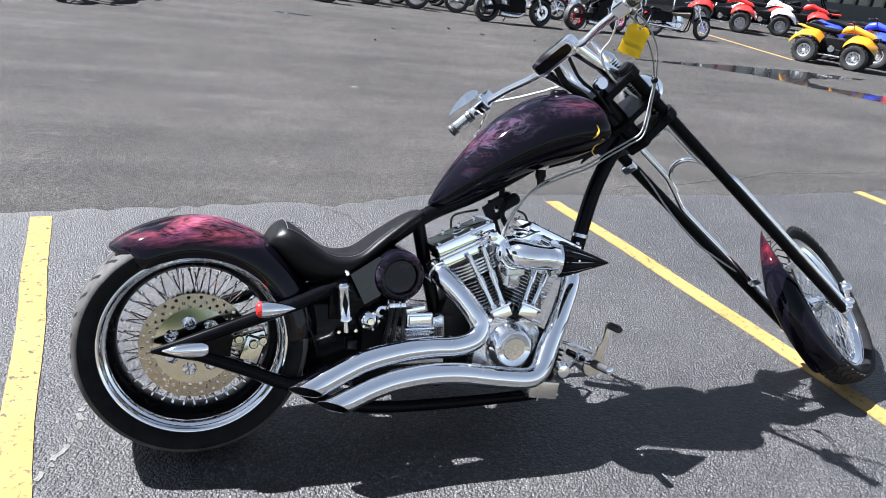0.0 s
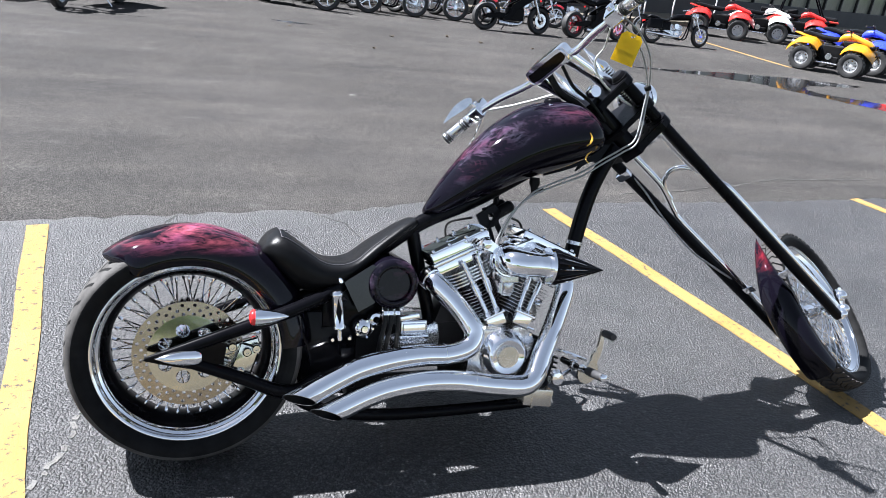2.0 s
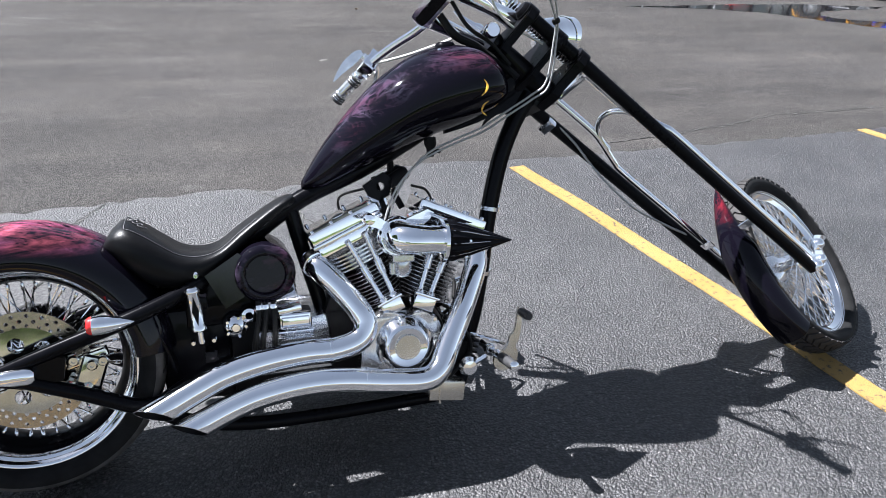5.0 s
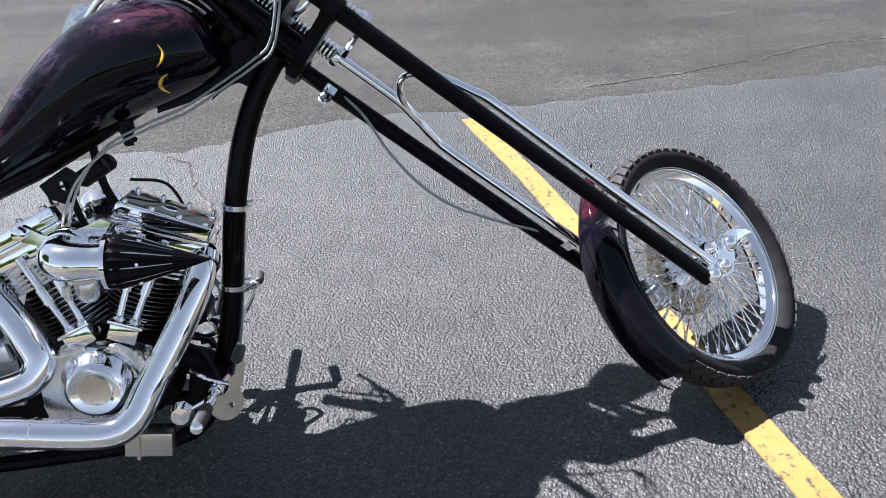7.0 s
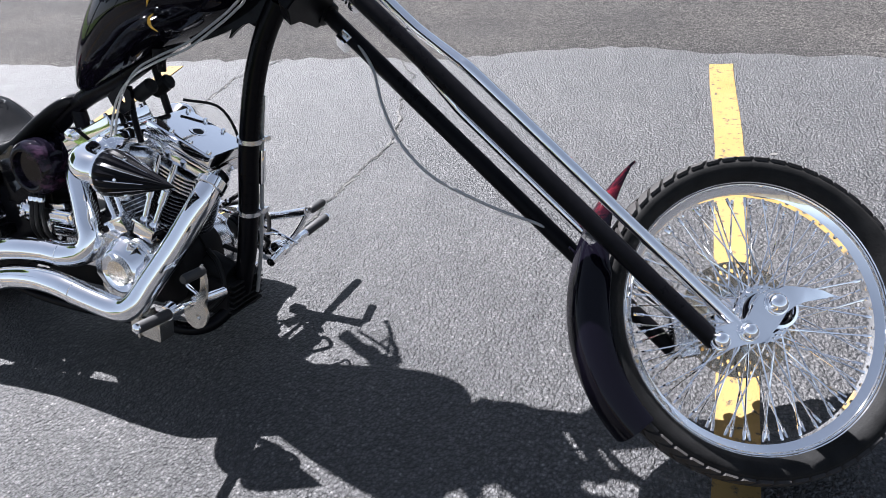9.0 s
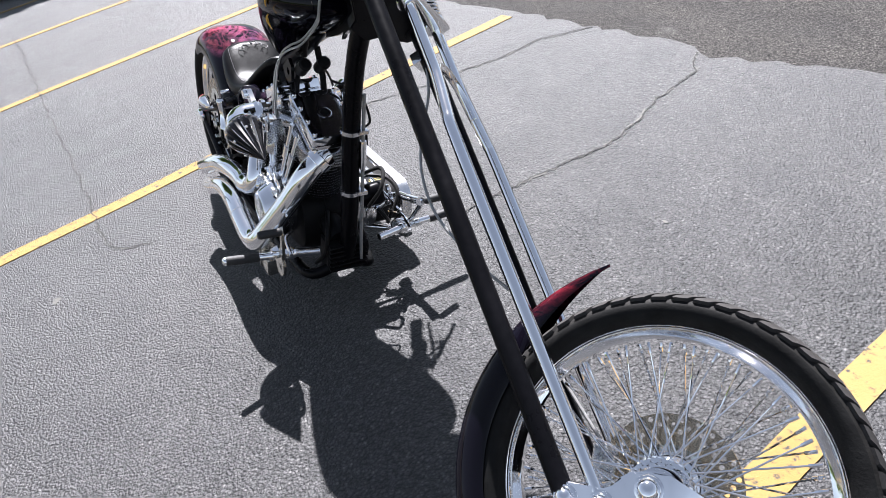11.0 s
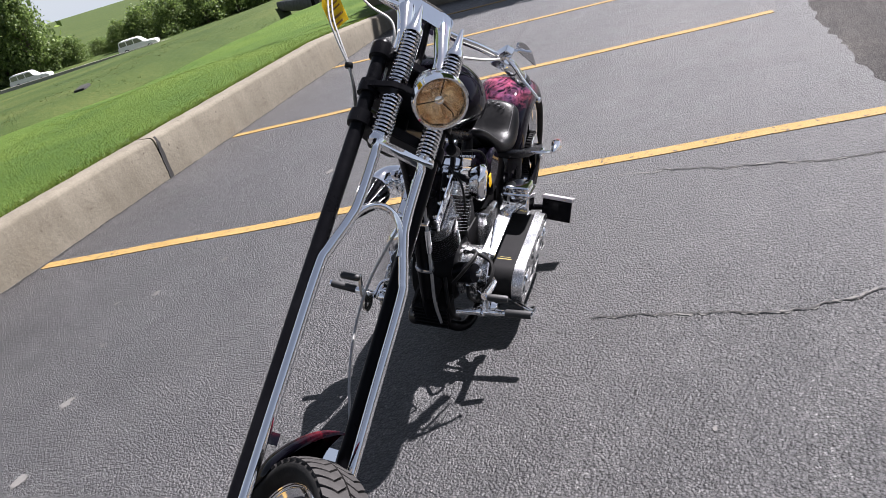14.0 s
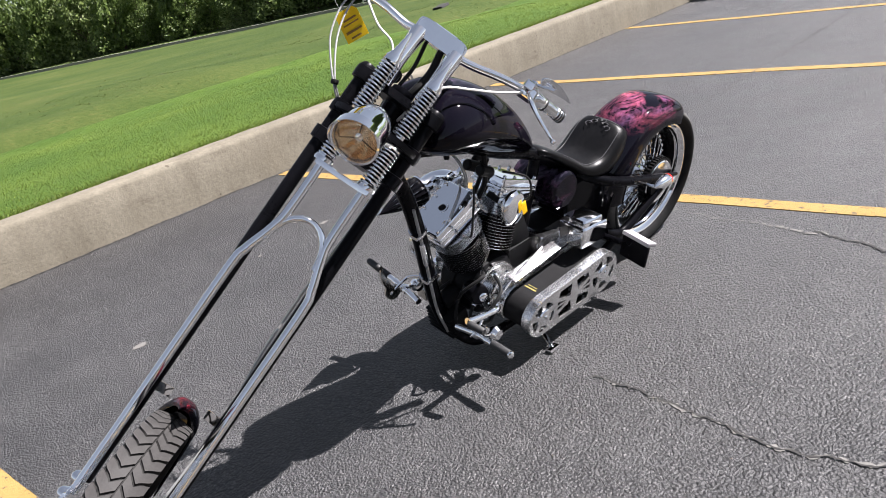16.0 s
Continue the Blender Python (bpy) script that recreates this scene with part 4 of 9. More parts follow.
tread_rubber = surface("worn_tread_rubber", (0.036, 0.034, 0.033), 0.65, vary=0.35, scale=30, bump=0.25, bscale=160, spec=0.15)
tread_blocks(front, 0.288, 0.339, 0.108, 58, tread_rubber)


def toothed_ring(count, r0, r1):
    out = []
    for i in range(count):
        a = 2 * math.pi / count
        out += [(r * math.cos(a * (i + q)), r * math.sin(a * (i + q))) for q, r in ((0.0, r0), (0.42, r0), (0.5, r1), (0.92, r1))]
    return out


b = bm_new()
plate(b, toothed_ring(44, 0.112, 0.105), 0.026, Matrix.Translation((0, 0.132, 0)) @ AXLE_Y, [circle(0.024, 14, 0.064 * math.cos(6.283 * i / 5), 0.064 * math.sin(6.283 * i / 5)) for i in range(5)])
pul = part("belt_pulley", b, black_dull, rear, "dark toothed belt pulley with round openings")
b = bm_new()
lathe(b, [(0.030, 0.0), (0.096, 0.0), (0.098, 0.003), (0.094, 0.006), (0.086, 0.004), (0.042, 0.004), (0.036, 0.010), (0.030, 0.008)], 40, Matrix.Translation((0, 0.133, 0)) @ AXLE_Y.inverted(), closed=True)
part("pulley_face", b, chrome, pul, "bright machined pulley face")
# -- frame --
def fr(name, pts, r, mat_=black_gloss, n=12, res=6, label="", flat=1.0):
    b = bm_new()
    tube(b, pts, r, n, res, flat=flat)
    return part(name, b, mat_, bike, label)


fr("down_tube", [V(1.33, 0, 0.955), V(1.276, 0, 0.87), V(1.230, 0, 0.76), V(1.19, 0, 0.60), V(1.162, 0, 0.43), V(1.135, 0, 0.30), V(1.10, 0, 0.19)], 0.026, n=14)
fr("lower_rail", [V(1.105, 0.0, 0.21), V(1.085, -0.05, 0.145), V(1.03, -0.10, 0.105), V(0.9, -0.115, 0.098), V(0.5, -0.12, 0.10), V(0.3, -0.13, 0.14), V(0.2, -0.14, 0.20)], 0.019)
fr("lower_rail", [V(1.105, 0.0, 0.21), V(1.085, 0.05, 0.145), V(1.03, 0.10, 0.105), V(0.9, 0.115, 0.098), V(0.5, 0.12, 0.10), V(0.3, 0.13, 0.14), V(0.2, 0.14, 0.20)], 0.019)
fr("backbone", [V(1.262, 0, 1.03), V(1.15, 0, 0.95), V(0.95, 0, 0.835), V(0.80, 0, 0.757), V(0.64, 0, 0.69), V(0.5, 0, 0.60), V(0.36, 0, 0.50), V(0.24, 0, 0.44)], 0.025)
fr("seat_post", [V(0.605, 0, 0.66), V(0.63, 0, 0.55), V(0.668, 0, 0.40), V(0.69, 0, 0.28), V(0.69, 0, 0.12)], 0.022)
fr("rear_stay", [V(0.40, -0.04, 0.52), V(0.33, -0.11, 0.49), V(0.21, -0.145, 0.447), V(0.05, -0.155, 0.395), V(-0.09, -0.155, 0.350), V(-0.185, -0.155, 0.326)], [0.02, 0.02, 0.02, 0.017, 0.006])
fr("rear_stay", [V(0.40, 0.04, 0.52), V(0.33, 0.11, 0.49), V(0.21, 0.145, 0.447), V(0.05, 0.155, 0.395), V(-0.09, 0.155, 0.350), V(-0.185, 0.155, 0.326)], [0.02, 0.02, 0.02, 0.017, 0.006])
for sy in (-1, 1):
    fr("swing_arm", [V(0.30, sy * 0.13, 0.24), V(0.2, sy * 0.15, 0.205), V(0.06, sy * 0.155, 0.262), V(-0.07, sy * 0.155, 0.312), V(-0.12, sy * 0.155, 0.326)], [0.021, 0.02, 0.018, 0.014])
    b = bm_new()
    plate(b, [(-0.19, 0.324), (-0.10, 0.356), (-0.01, 0.374), (0.03, 0.36), (0.02, 0.306), (-0.06, 0.292), (-0.14, 0.310)], 0.012, Matrix.Translation((0, sy * 0.155 + 0.006, 0)) @ AXLE_Y)
    part("axle_plate", b, black_gloss, bike)
    b = bm_new()
    loft(b, [[V(x, sy * 0.170 + cy, 0.330 + z) for cy, z in ringed(0, 0, 0.016 * min(1, r * 60), r, 18, 2.4)] for x, r in ((-0.158, 0.0008), (-0.145, 0.006), (-0.125, 0.0135), (-0.105, 0.0185), (-0.085, 0.021), (-0.055, 0.0215), (-0.045, 0.019), (-0.038, 0.013), (-0.035, 0.002))])
    part("axle_cover", b, chrome, bike, "chrome bullet axle cover")
b = bm_new()
HT0, HT1 = HEAD - s_ax * 0.025, HEAD + s_ax * 0.215
lathe(b, [(0, 0), (0.036, 0), (0.038, 0.012), (0.033, 0.022), (0.033, 0.218), (0.038, 0.228), (0.036, 0.24), (0, 0.24)], 22, axis(HT0, HT1))
part("head_tube", b, black_gloss, bike)
b = bm_new()
plate(b, [(1.184, 0.968), (1.253, 1.008), (1.309, 0.998), (1.34, 0.979), (1.318, 0.94), (1.288, 0.90), (1.262, 0.86), (1.241, 0.862), (1.258, 0.867), (1.266, 0.881), (1.259, 0.896), (1.243, 0.904), (1.224, 0.899),
          (1.201, 0.886), (1.178, 0.868), (1.190, 0.889), (1.161, 0.878), (1.118, 0.865), (1.058, 0.850), (1.061, 0.870), (1.109, 0.886), (1.142, 0.900), (1.150, 0.935)], 0.012, Matrix.Translation((0, 0.006, 0)) @ AXLE_Y,
      [[(1.169, 0.938), (1.176, 0.950), (1.189, 0.956), (1.202, 0.951), (1.207, 0.939), (1.194, 0.936)], [(1.154, 0.903), (1.160, 0.917), (1.178, 0.924), (1.199, 0.927), (1.191, 0.914), (1.175, 0.905)]])
part("neck_gusset", b, black_gloss, bike, "black cut-out neck gusset")

# -- tank --
b = bm_new()
TX = [0.640, 0.665, 0.70, 0.75, 0.81, 0.88, 0.95, 1.02, 1.09, 1.15, 1.195, 1.222, 1.232]
TT = [0.735, 0.775, 0.826, 0.887, 0.952, 1.014, 1.060, 1.088, 1.097, 1.085, 1.05, 1.00, 0.965]
TB = [0.715, 0.712, 0.717, 0.739, 0.764, 0.794, 0.826, 0.850, 0.871, 0.893, 0.915, 0.934, 0.943]
TW = [0.012, 0.035, 0.058, 0.085, 0.112, 0.137, 0.158, 0.174, 0.182, 0.176, 0.150, 0.095, 0.03]
rings = []
for x, t, o, w in zip(TX, TT, TB, TW):
    h = t - o
    ring = []
    for k in range(40):
        a = 2 * math.pi * k / 40
        c, s = math.cos(a), math.sin(a)
        zz = o + h * (0.46 + (0.54 * s if s > 0 else 0.46 * s))
        yy = w * math.copysign(abs(c) ** 0.82, c) * (1.0 if s > -0.2 else 1 - 0.28 * (-s - 0.2))
        ring.append(V(x, yy, zz))
    rings.append(ring)
fine = []
for k in range(40):
    fine.append(spline([r[k] for r in rings], 3))
loft(b, [[fine[k][i] for k in range(40)] for i in range(len(fine[0]))])
for v in b.verts:
    v.co -= V(1.0, 0, 0.96)
tank = part("fuel_tank", b, flames_tank, bike, "teardrop fuel tank in black paint with purple flames", Matrix.Translation((1.0, 0, 0.96)), sharp=60)
b = bm_new()
lathe(b, [(0, 0.012), (0.02, 0.012), (0.026, 0.008), (0.03, 0.0), (0.03, -0.012), (0, -0.012)], 24, axis(V(1.06, -0.03, 1.093), V(1.055, -0.035, 1.2)))
part("fuel_cap", b, black_gloss, bike)
for i, (x, z) in enumerate([(1.115, 0.972), (1.122, 0.935)]):
    b = bm_new()
    tube(b, [V(x + 0.004, -0.1815, z + 0.024), V(x + 0.012, -0.1835, z + 0.008), V(x + 0.006, -0.183, z - 0.008), V(x - 0.004, -0.179, z - 0.018)] if i == 0 else
         [V(x + 0.008, -0.1815, z + 0.004), V(x - 0.006, -0.182, z - 0.006), V(x - 0.010, -0.178, z - 0.022), V(x + 0.004, -0.174, z - 0.034)], [0.001, 0.0045, 0.001], 6, 4, flat=0.6)
    part("tank_emblem", b, gold_paint, bike, "small gold painted emblem")
for i in range(5):
    b = bm_new()
    lathe(b, [(0, 0.006), (0.004, 0.006), (0.007, 0.002), (0.008, -0.004), (0, -0.004)], 12, axis(V(1.03 + 0.03 * i, -0.075 + 0.004 * i, 1.078 - 0.002 * i), V(1.03 + 0.03 * i, -0.12, 1.2)))
    part("tank_stud", b, chrome, bike)
b = bm_new()
lathe(b, [(0, 0.02), (0.016, 0.02), (0.018, 0.0), (0.012, -0.012), (0.010, -0.035), (0, -0.036)], 14, Matrix.Translation((1.0, -0.055, 0.825)))
tube(b, [V(1.0, -0.055, 0.81), V(1.02, -0.08, 0.805)], 0.006, 8)
part("fuel_tap", b, black_dull, bike)

# -- seat --
b = bm_new()
SX = [0.128, 0.150, 0.185, 0.225, 0.265, 0.31, 0.36, 0.41, 0.46, 0.51, 0.56, 0.60, 0.618]
ST = [0.612, 0.646, 0.667, 0.655, 0.625, 0.592, 0.580, 0.590, 0.622, 0.655, 0.686, 0.703, 0.698]
SB = [0.600, 0.580, 0.535, 0.500, 0.482, 0.482, 0.496, 0.526, 0.568, 0.610, 0.645, 0.670, 0.680]
SW = [0.062, 0.094, 0.112, 0.120, 0.122, 0.119, 0.110, 0.098, 0.084, 0.072, 0.060, 0.046, 0.02]
rings = []
for x, t, o, w in zip(SX, ST, SB, SW):
    ring = []
    for k in range(32):
        a = 2 * math.pi * k / 32
        c, s = math.cos(a), math.sin(a)
        yy = w * math.copysign(abs(c) ** 0.8, c)
        dish = -0.014 * (1 - abs(c)) if (s > 0 and 0.2 < x < 0.45) else 0.0
        zz = (o + t) / 2 + (t - o) / 2 * math.copysign(abs(s) ** 0.72, s) + dish
        ring.append(V(x, yy, zz))
    rings.append(ring)
fine = [spline([r[k] for r in rings], 3) for k in range(32)]
loft(b, [[fine[k][i] for k in range(32)] for i in range(len(fine[0]))])
seat = part("seat", b, leather, bike, "black leather solo seat with raised stitched rear", sharp=70)


def seat_top(x, y):
    """Height of the seat's upper face."""
    i = max(k for k in range(len(SX) - 1) if SX[k] <= x)
    u = (x - SX[i]) / (SX[i + 1] - SX[i])
    o, t, w = (q[i] + (q[i + 1] - q[i]) * u for q in (SB, ST, SW))
    c = min(0.99, abs(y) / w) ** 1.25
    return (o + t) / 2 + (t - o) / 2 * math.sqrt(1 - c * c) ** 0.72


b = bm_new()
line = [fine[12][i] + V(0, -0.0006, 0.0006) for i in range(27, 6, -1)] + [fine[k][6] + V(-0.0004, 0, 0.0008) for k in range(12, 3, -1)] + [fine[4][i] + V(0, 0.0006, 0.0006) for i in range(7, 28)]
tube(b, line, 0.0013, 6)
part("seam", b, leather_thread, seat, "pale grey seat stitching")
b = bm_new()
for j in range(3):      # flat stitched scrolls
    for sy in (-1, 1):
        flat_ = [(0.196 + 0.013 * j + 0.013 * math.cos(q * 1.15) * (1 - q * 0.13), sy * (0.008 + 0.018 * j + 0.012 * math.sin(q * 1.15))) for q in range(6)]
        tube(b, [V(x, y, seat_top(x, y) + 0.0006) for x, y in flat_], 0.0012, 5, 3)
part("embroidery", b, leather_thread, seat, "dark grey embroidered scroll")


# -- fenders --
def fender(name, m, r_top, r_side, half, a0, a1, th, label, taper=True, segs=44, crown=0.5, mat_=None, beak=0.0):
    """An arched guard about local Y: angle 90 is straight up, sides come down to r_side."""
    b = bm_new()
    rings = []
    for i in range(segs + 1):
        t = i / segs
        a = radians(a0 + (a1 - a0) * t)
        k = 1.0
        if taper:
            e = min(t / 0.085, 1.0)
            k = 0.12 + 0.88 * math.sin(e * math.pi / 2)
        sec = []
        for j in range(15):
            u = -1 + 2 * j / 14
            yy = half * (0.35 + 0.65 * k) * math.sin(u * math.pi / 2) * (min(1.0, 0.02 + t / beak) ** 1.05 if beak else 1.0)
            drop = (r_top - r_side) * k * abs(u) ** (2.6 if crown > 0.4 else 4)
            sec.append((yy, r_top - drop * (min(1.0, t / beak) if beak else 1.0) + (0.020 * max(0.0, 1 - t / beak) ** 1.4 if beak else 0.0)))
        inner = [(y * (1 - th / half), r - th) for y, r in reversed(sec)]
        rings.append([V(r * math.cos(a), y, r * math.sin(a)) for y, r in sec + inner])
    loft(b, rings)
    return part(name, b, mat_ or flames, bike, label, m, sharp=60)


fender("rear_fender", Matrix.Translation(REAR + V(0, 0, 0.0)), 0.357, 0.262, 0.136, 129, 2, 0.006, "black rear fender with magenta flames", mat_=flames)
fender("front_fender", FORK @ Matrix.Translation((0.205, 0, -1.388)), 0.392, 0.325, 0.062, 80, 176, 0.005, "slim black front fender with a pointed red-flamed tip", mat_=flames_front, beak=0.44)
for sy in (-1, 1):      # a flat strip from each leg to the guard
    b = bm_new()
    loft(b, [[q + V(dx, 0, dz) for dx, dz in ((-0.002, -0.014), (0.002, -0.014), (0.002, 0.014), (-0.002, 0.014))] for q in (V(0.056, sy * 0.096, -1.03), V(0.050, sy * 0.055, -1.03))])
    part("fender_bracket", b, chrome, bike, "chrome strap holding the front fender", FORK)

# -- springer fork --
def fk(name, pts, r, mat_, n=14, res=0, label="", parent=None):
    b = bm_new()
    tube(b, pts, r, n, res)
    return part(name, b, mat_, parent or bike, label, FORK if parent is None else None)


for sy in (-1, 1):
    leg = fk("rear_fork_leg", [V(0.059, sy * 0.113, 0.0), V(0.066, sy * 0.113, -1.338)], [0.0205, 0.0205, 0.019], black_satin, 18, label="long straight satin black fork leg")
    b = bm_new()
    lathe(b, [(0, 0.022), (0.02, 0.02), (0.027, 0.010), (0.027, -0.028), (0.022, -0.034), (0.019, -0.034)], 20, Matrix.Translation((0.059, sy * 0.113, 0.0)))
    part("leg_cap", b, black_satin, leg)
    fk("front_fork_leg", [V(0.118, sy * 0.067, 0.03), V(0.118, sy * 0.067, -0.20), V(0.118, sy * 0.067, -0.43), V(0.118, sy * 0.078, -0.50), V(0.118, sy * 0.104, -0.585), V(0.118, sy * 0.113, -0.64),
                          V(0.119, sy * 0.113, -0.9), V(0.122, sy * 0.113, -1.358)], 0.0128, chrome, 14, 5, "chrome spring leg of the fork")
    for z0, z1, nt in ((0.045, -0.105, 14), (-0.145, -0.262, 11)):
        b = bm_new()
        k = nt * 12
        tube(b, [V(0.118 + 0.0235 * math.cos(6.283 * i / 12), sy * 0.067 + 0.0235 * math.sin(6.283 * i / 12), z0 + (z1 - z0) * i / k) for i in range(k + 1)], 0.0034, 7)
        coil = part("fork_spring", b, chrome, bike, "chrome coil spring", FORK)
        # added black sleeve that gives the coil gaps their shade
        b = bm_new()
        tube(b, [V(0.118, sy * 0.067, z0 - 0.004), V(0.118, sy * 0.067, z1 + 0.004)], 0.0155, 14)
        part("coil_gap_shade", b, black_satin, coil, "black sleeve added for the shade between the coils")
    b = bm_new()
    lathe(b, [(0, -0.012), (0.027, -0.012), (0.029, -0.006), (0.027, 0.004), (0.019, 0.010), (0, 0.010)], 20, Matrix.Translation((0.118, sy * 0.067, -0.27)))
    part("spring_seat", b, chrome, bike, "chrome lower spring seat", FORK)
    b = bm_new()
    lathe(b, [(0, 0.10), (0.004, 0.095), (0.016, 0.03), (0.025, 0.012), (0.026, 0.0), (0, 0.0)], 20, Matrix.Translation((0.118, sy * 0.067, 0.045)))
    part("spring_cap", b, chrome, bike, "chrome bullet spring cap", FORK)
    # rocker at the foot, drawn out ahead of the axle into a flat spear
    e1, e2 = (0.85, -0.527), (0.527, 0.85)
    shape = [(-0.150, -0.020), (-0.105, -0.018), (-0.070, -0.018), (-0.056, -0.010), (-0.048, 0.008), (-0.03, 0.022), (0.0, 0.027), (0.03, 0.026), (0.065, 0.017), (0.10, 0.003), (0.132, -0.016), (0.09, -0.012), (0.06, -0.010),
             (0.036, -0.010), (0.016, -0.022), (-0.008, -0.038), (-0.026, -0.056), (-0.038, -0.070), (-0.055, -0.064), (-0.085, -0.063), (-0.125, -0.066), (-0.148, -0.060), (-0.156, -0.044), (-0.155, -0.028)]
    b = bm_new()
    plate(b, [(0.206 + a_ * e1[0] + c_ * e2[0], -1.372 + a_ * e1[1] + c_ * e2[1]) for a_, c_ in shape], 0.012, Matrix.Translation((0, sy * 0.118 + 0.006, 0)) @ AXLE_Y)
    bmesh.ops.bevel(b, geom=[e for e in b.edges if len(e.link_faces) == 2 and e.calc_face_angle(0) > 1.0], offset=0.003, segments=2, affect="EDGES")
    rk = part("rocker", b, chrome, bike, "chrome fork rocker ending in a flat spear", FORK)
    for fx, fz, rr in ((0.071, -1.340, 0.020), (0.124, -1.368, 0.020), (0.206, -1.372, 0.023)):
        b = bm_new()
        lathe(b, [(0, 0.024), (rr * 0.3, 0.0235), (rr * 0.6, 0.020), (rr * 0.8, 0.013), (rr * 0.88, 0.006), (rr, 0.005), (rr * 1.06, 0.002), (rr * 1.06, 0.0), (0, 0)], 20, Matrix.Translation((fx, sy * 0.124, fz)) @ (AXLE_Y if sy < 0 else AXLE_Y.inverted()))
        part("rocker_bolt", b, chrome, rk, "domed chrome pivot bolt")
    b = bm_new()
    lathe(b, [(0.030, 0.0), (0.037, 0.0), (0.040, 0.006), (0.040, 0.050), (0.034, 0.052), (0.030, 0.040)], 32, Matrix.Translation((0.206, sy * 0.066, -1.384)) @ (AXLE_Y if sy < 0 else AXLE_Y.inverted()), closed=True)
    part("axle_collar", b, chrome, bike, "chrome collar round the front axle", FORK)
b = bm_new()
arch = [V(0.118, 0.067 * math.cos(a) * 1.16, -0.535 + 0.085 * math.sin(a) + 0.02 * math.sin(a)) for a in (math.pi * i / 16 for i in range(17))]
tube(b, arch, 0.0095, 12)
part("fork_brace", b, chrome, bike, "chrome arched brace between the spring legs", FORK)


def tree(name, z, th, x1, parent_mat, hw=0.142):
    b = bm_new()
    plate(b, [(-0.045, -0.035), (-0.02, -0.05), (0.02, -hw + 0.012), (0.05, -hw), (0.085, -hw + 0.012), (x1, -0.088), (x1 + 0.012, -0.06), (x1 + 0.012, 0.06), (x1, 0.088), (0.085, hw - 0.012), (0.05, hw), (0.02, hw - 0.012),
              (-0.02, 0.05), (-0.045, 0.035)], th, Matrix.Translation((0, 0, z - th / 2)))
    bmesh.ops.bevel(b, geom=[e for e in b.edges if len(e.link_faces) == 2 and e.calc_face_angle(0) > 1.0], offset=0.003, segments=2, affect="EDGES")
    return part(name, b, parent_mat, bike, m=FORK)


tree("upper_tree", -0.012, 0.026, 0.07, black_satin)
tree("spring_perch", -0.125, 0.02, 0.14, black_satin)
tree("lower_tree", -0.215, 0.03, 0.075, black_satin)
for z in (-0.012, -0.125, -0.215):
    for sy in (-1, 1):
        b = bm_new()
        lathe(b, [(0.0215, 0.02), (0.03, 0.018), (0.031, 0), (0.03, -0.018), (0.0215, -0.02)], 20, Matrix.Translation((0.059, sy * 0.113, z)))
        part("clamp_collar", b, black_satin, bike, m=FORK)
b = bm_new()
block(b, (0.034, 0.165, 0.016), Matrix.Translation((0.130, 0, -0.286)), 0.004)
part("lower_spring_bar", b, chrome, bike, "chrome bar joining the spring legs", FORK)
b = bm_new()
block(b, (0.026, 0.05, 0.03), Matrix.Translation((0.04, 0.113, -0.305)), 0.004)
part("cable_clip", b, chrome, bike, "chrome clip on the fork leg", FORK)

# -- risers, bars, controls --
for sy in (-1, 1):
    b = bm_new()
    tube(b, [V(0.075, sy * 0.062, -0.01), V(0.06, sy * 0.062, 0.04), V(0.02, sy * 0.062, 0.125), V(-0.012, sy * 0.062, 0.195)], [0.029, 0.026, 0.021, 0.023, 0.027], 18, 4)
    part("riser", b, chrome, bike, "tapered chrome handlebar riser", FORK)
CAPM = Matrix.Translation((-0.026, 0, 0.216)) @ Matrix.Rotation(radians(-80), 4, "Y")   # its Z looks at the rider
b = bm_new()
plate(b, ringed(0, 0, 0.029, 0.082, 44, 4.5), 0.062, CAPM @ Matrix.Translation((0, 0, -0.036)))
bmesh.ops.bevel(b, geom=[e for e in b.edges if len(e.link_faces) == 2 and e.calc_face_angle(0) > 1.0], offset=0.005, segments=3, affect="EDGES")
cap = part("riser_cap", b, chrome, bike, "chrome box cap joining the risers", FORK)
b = bm_new()
plate(b, ringed(0, 0, 0.019, 0.071, 44, 4.5), 0.003, CAPM @ Matrix.Translation((0, 0, 0.0255)))
part("gauge_face", b, black_gloss, cap, "dark glass gauge strip")
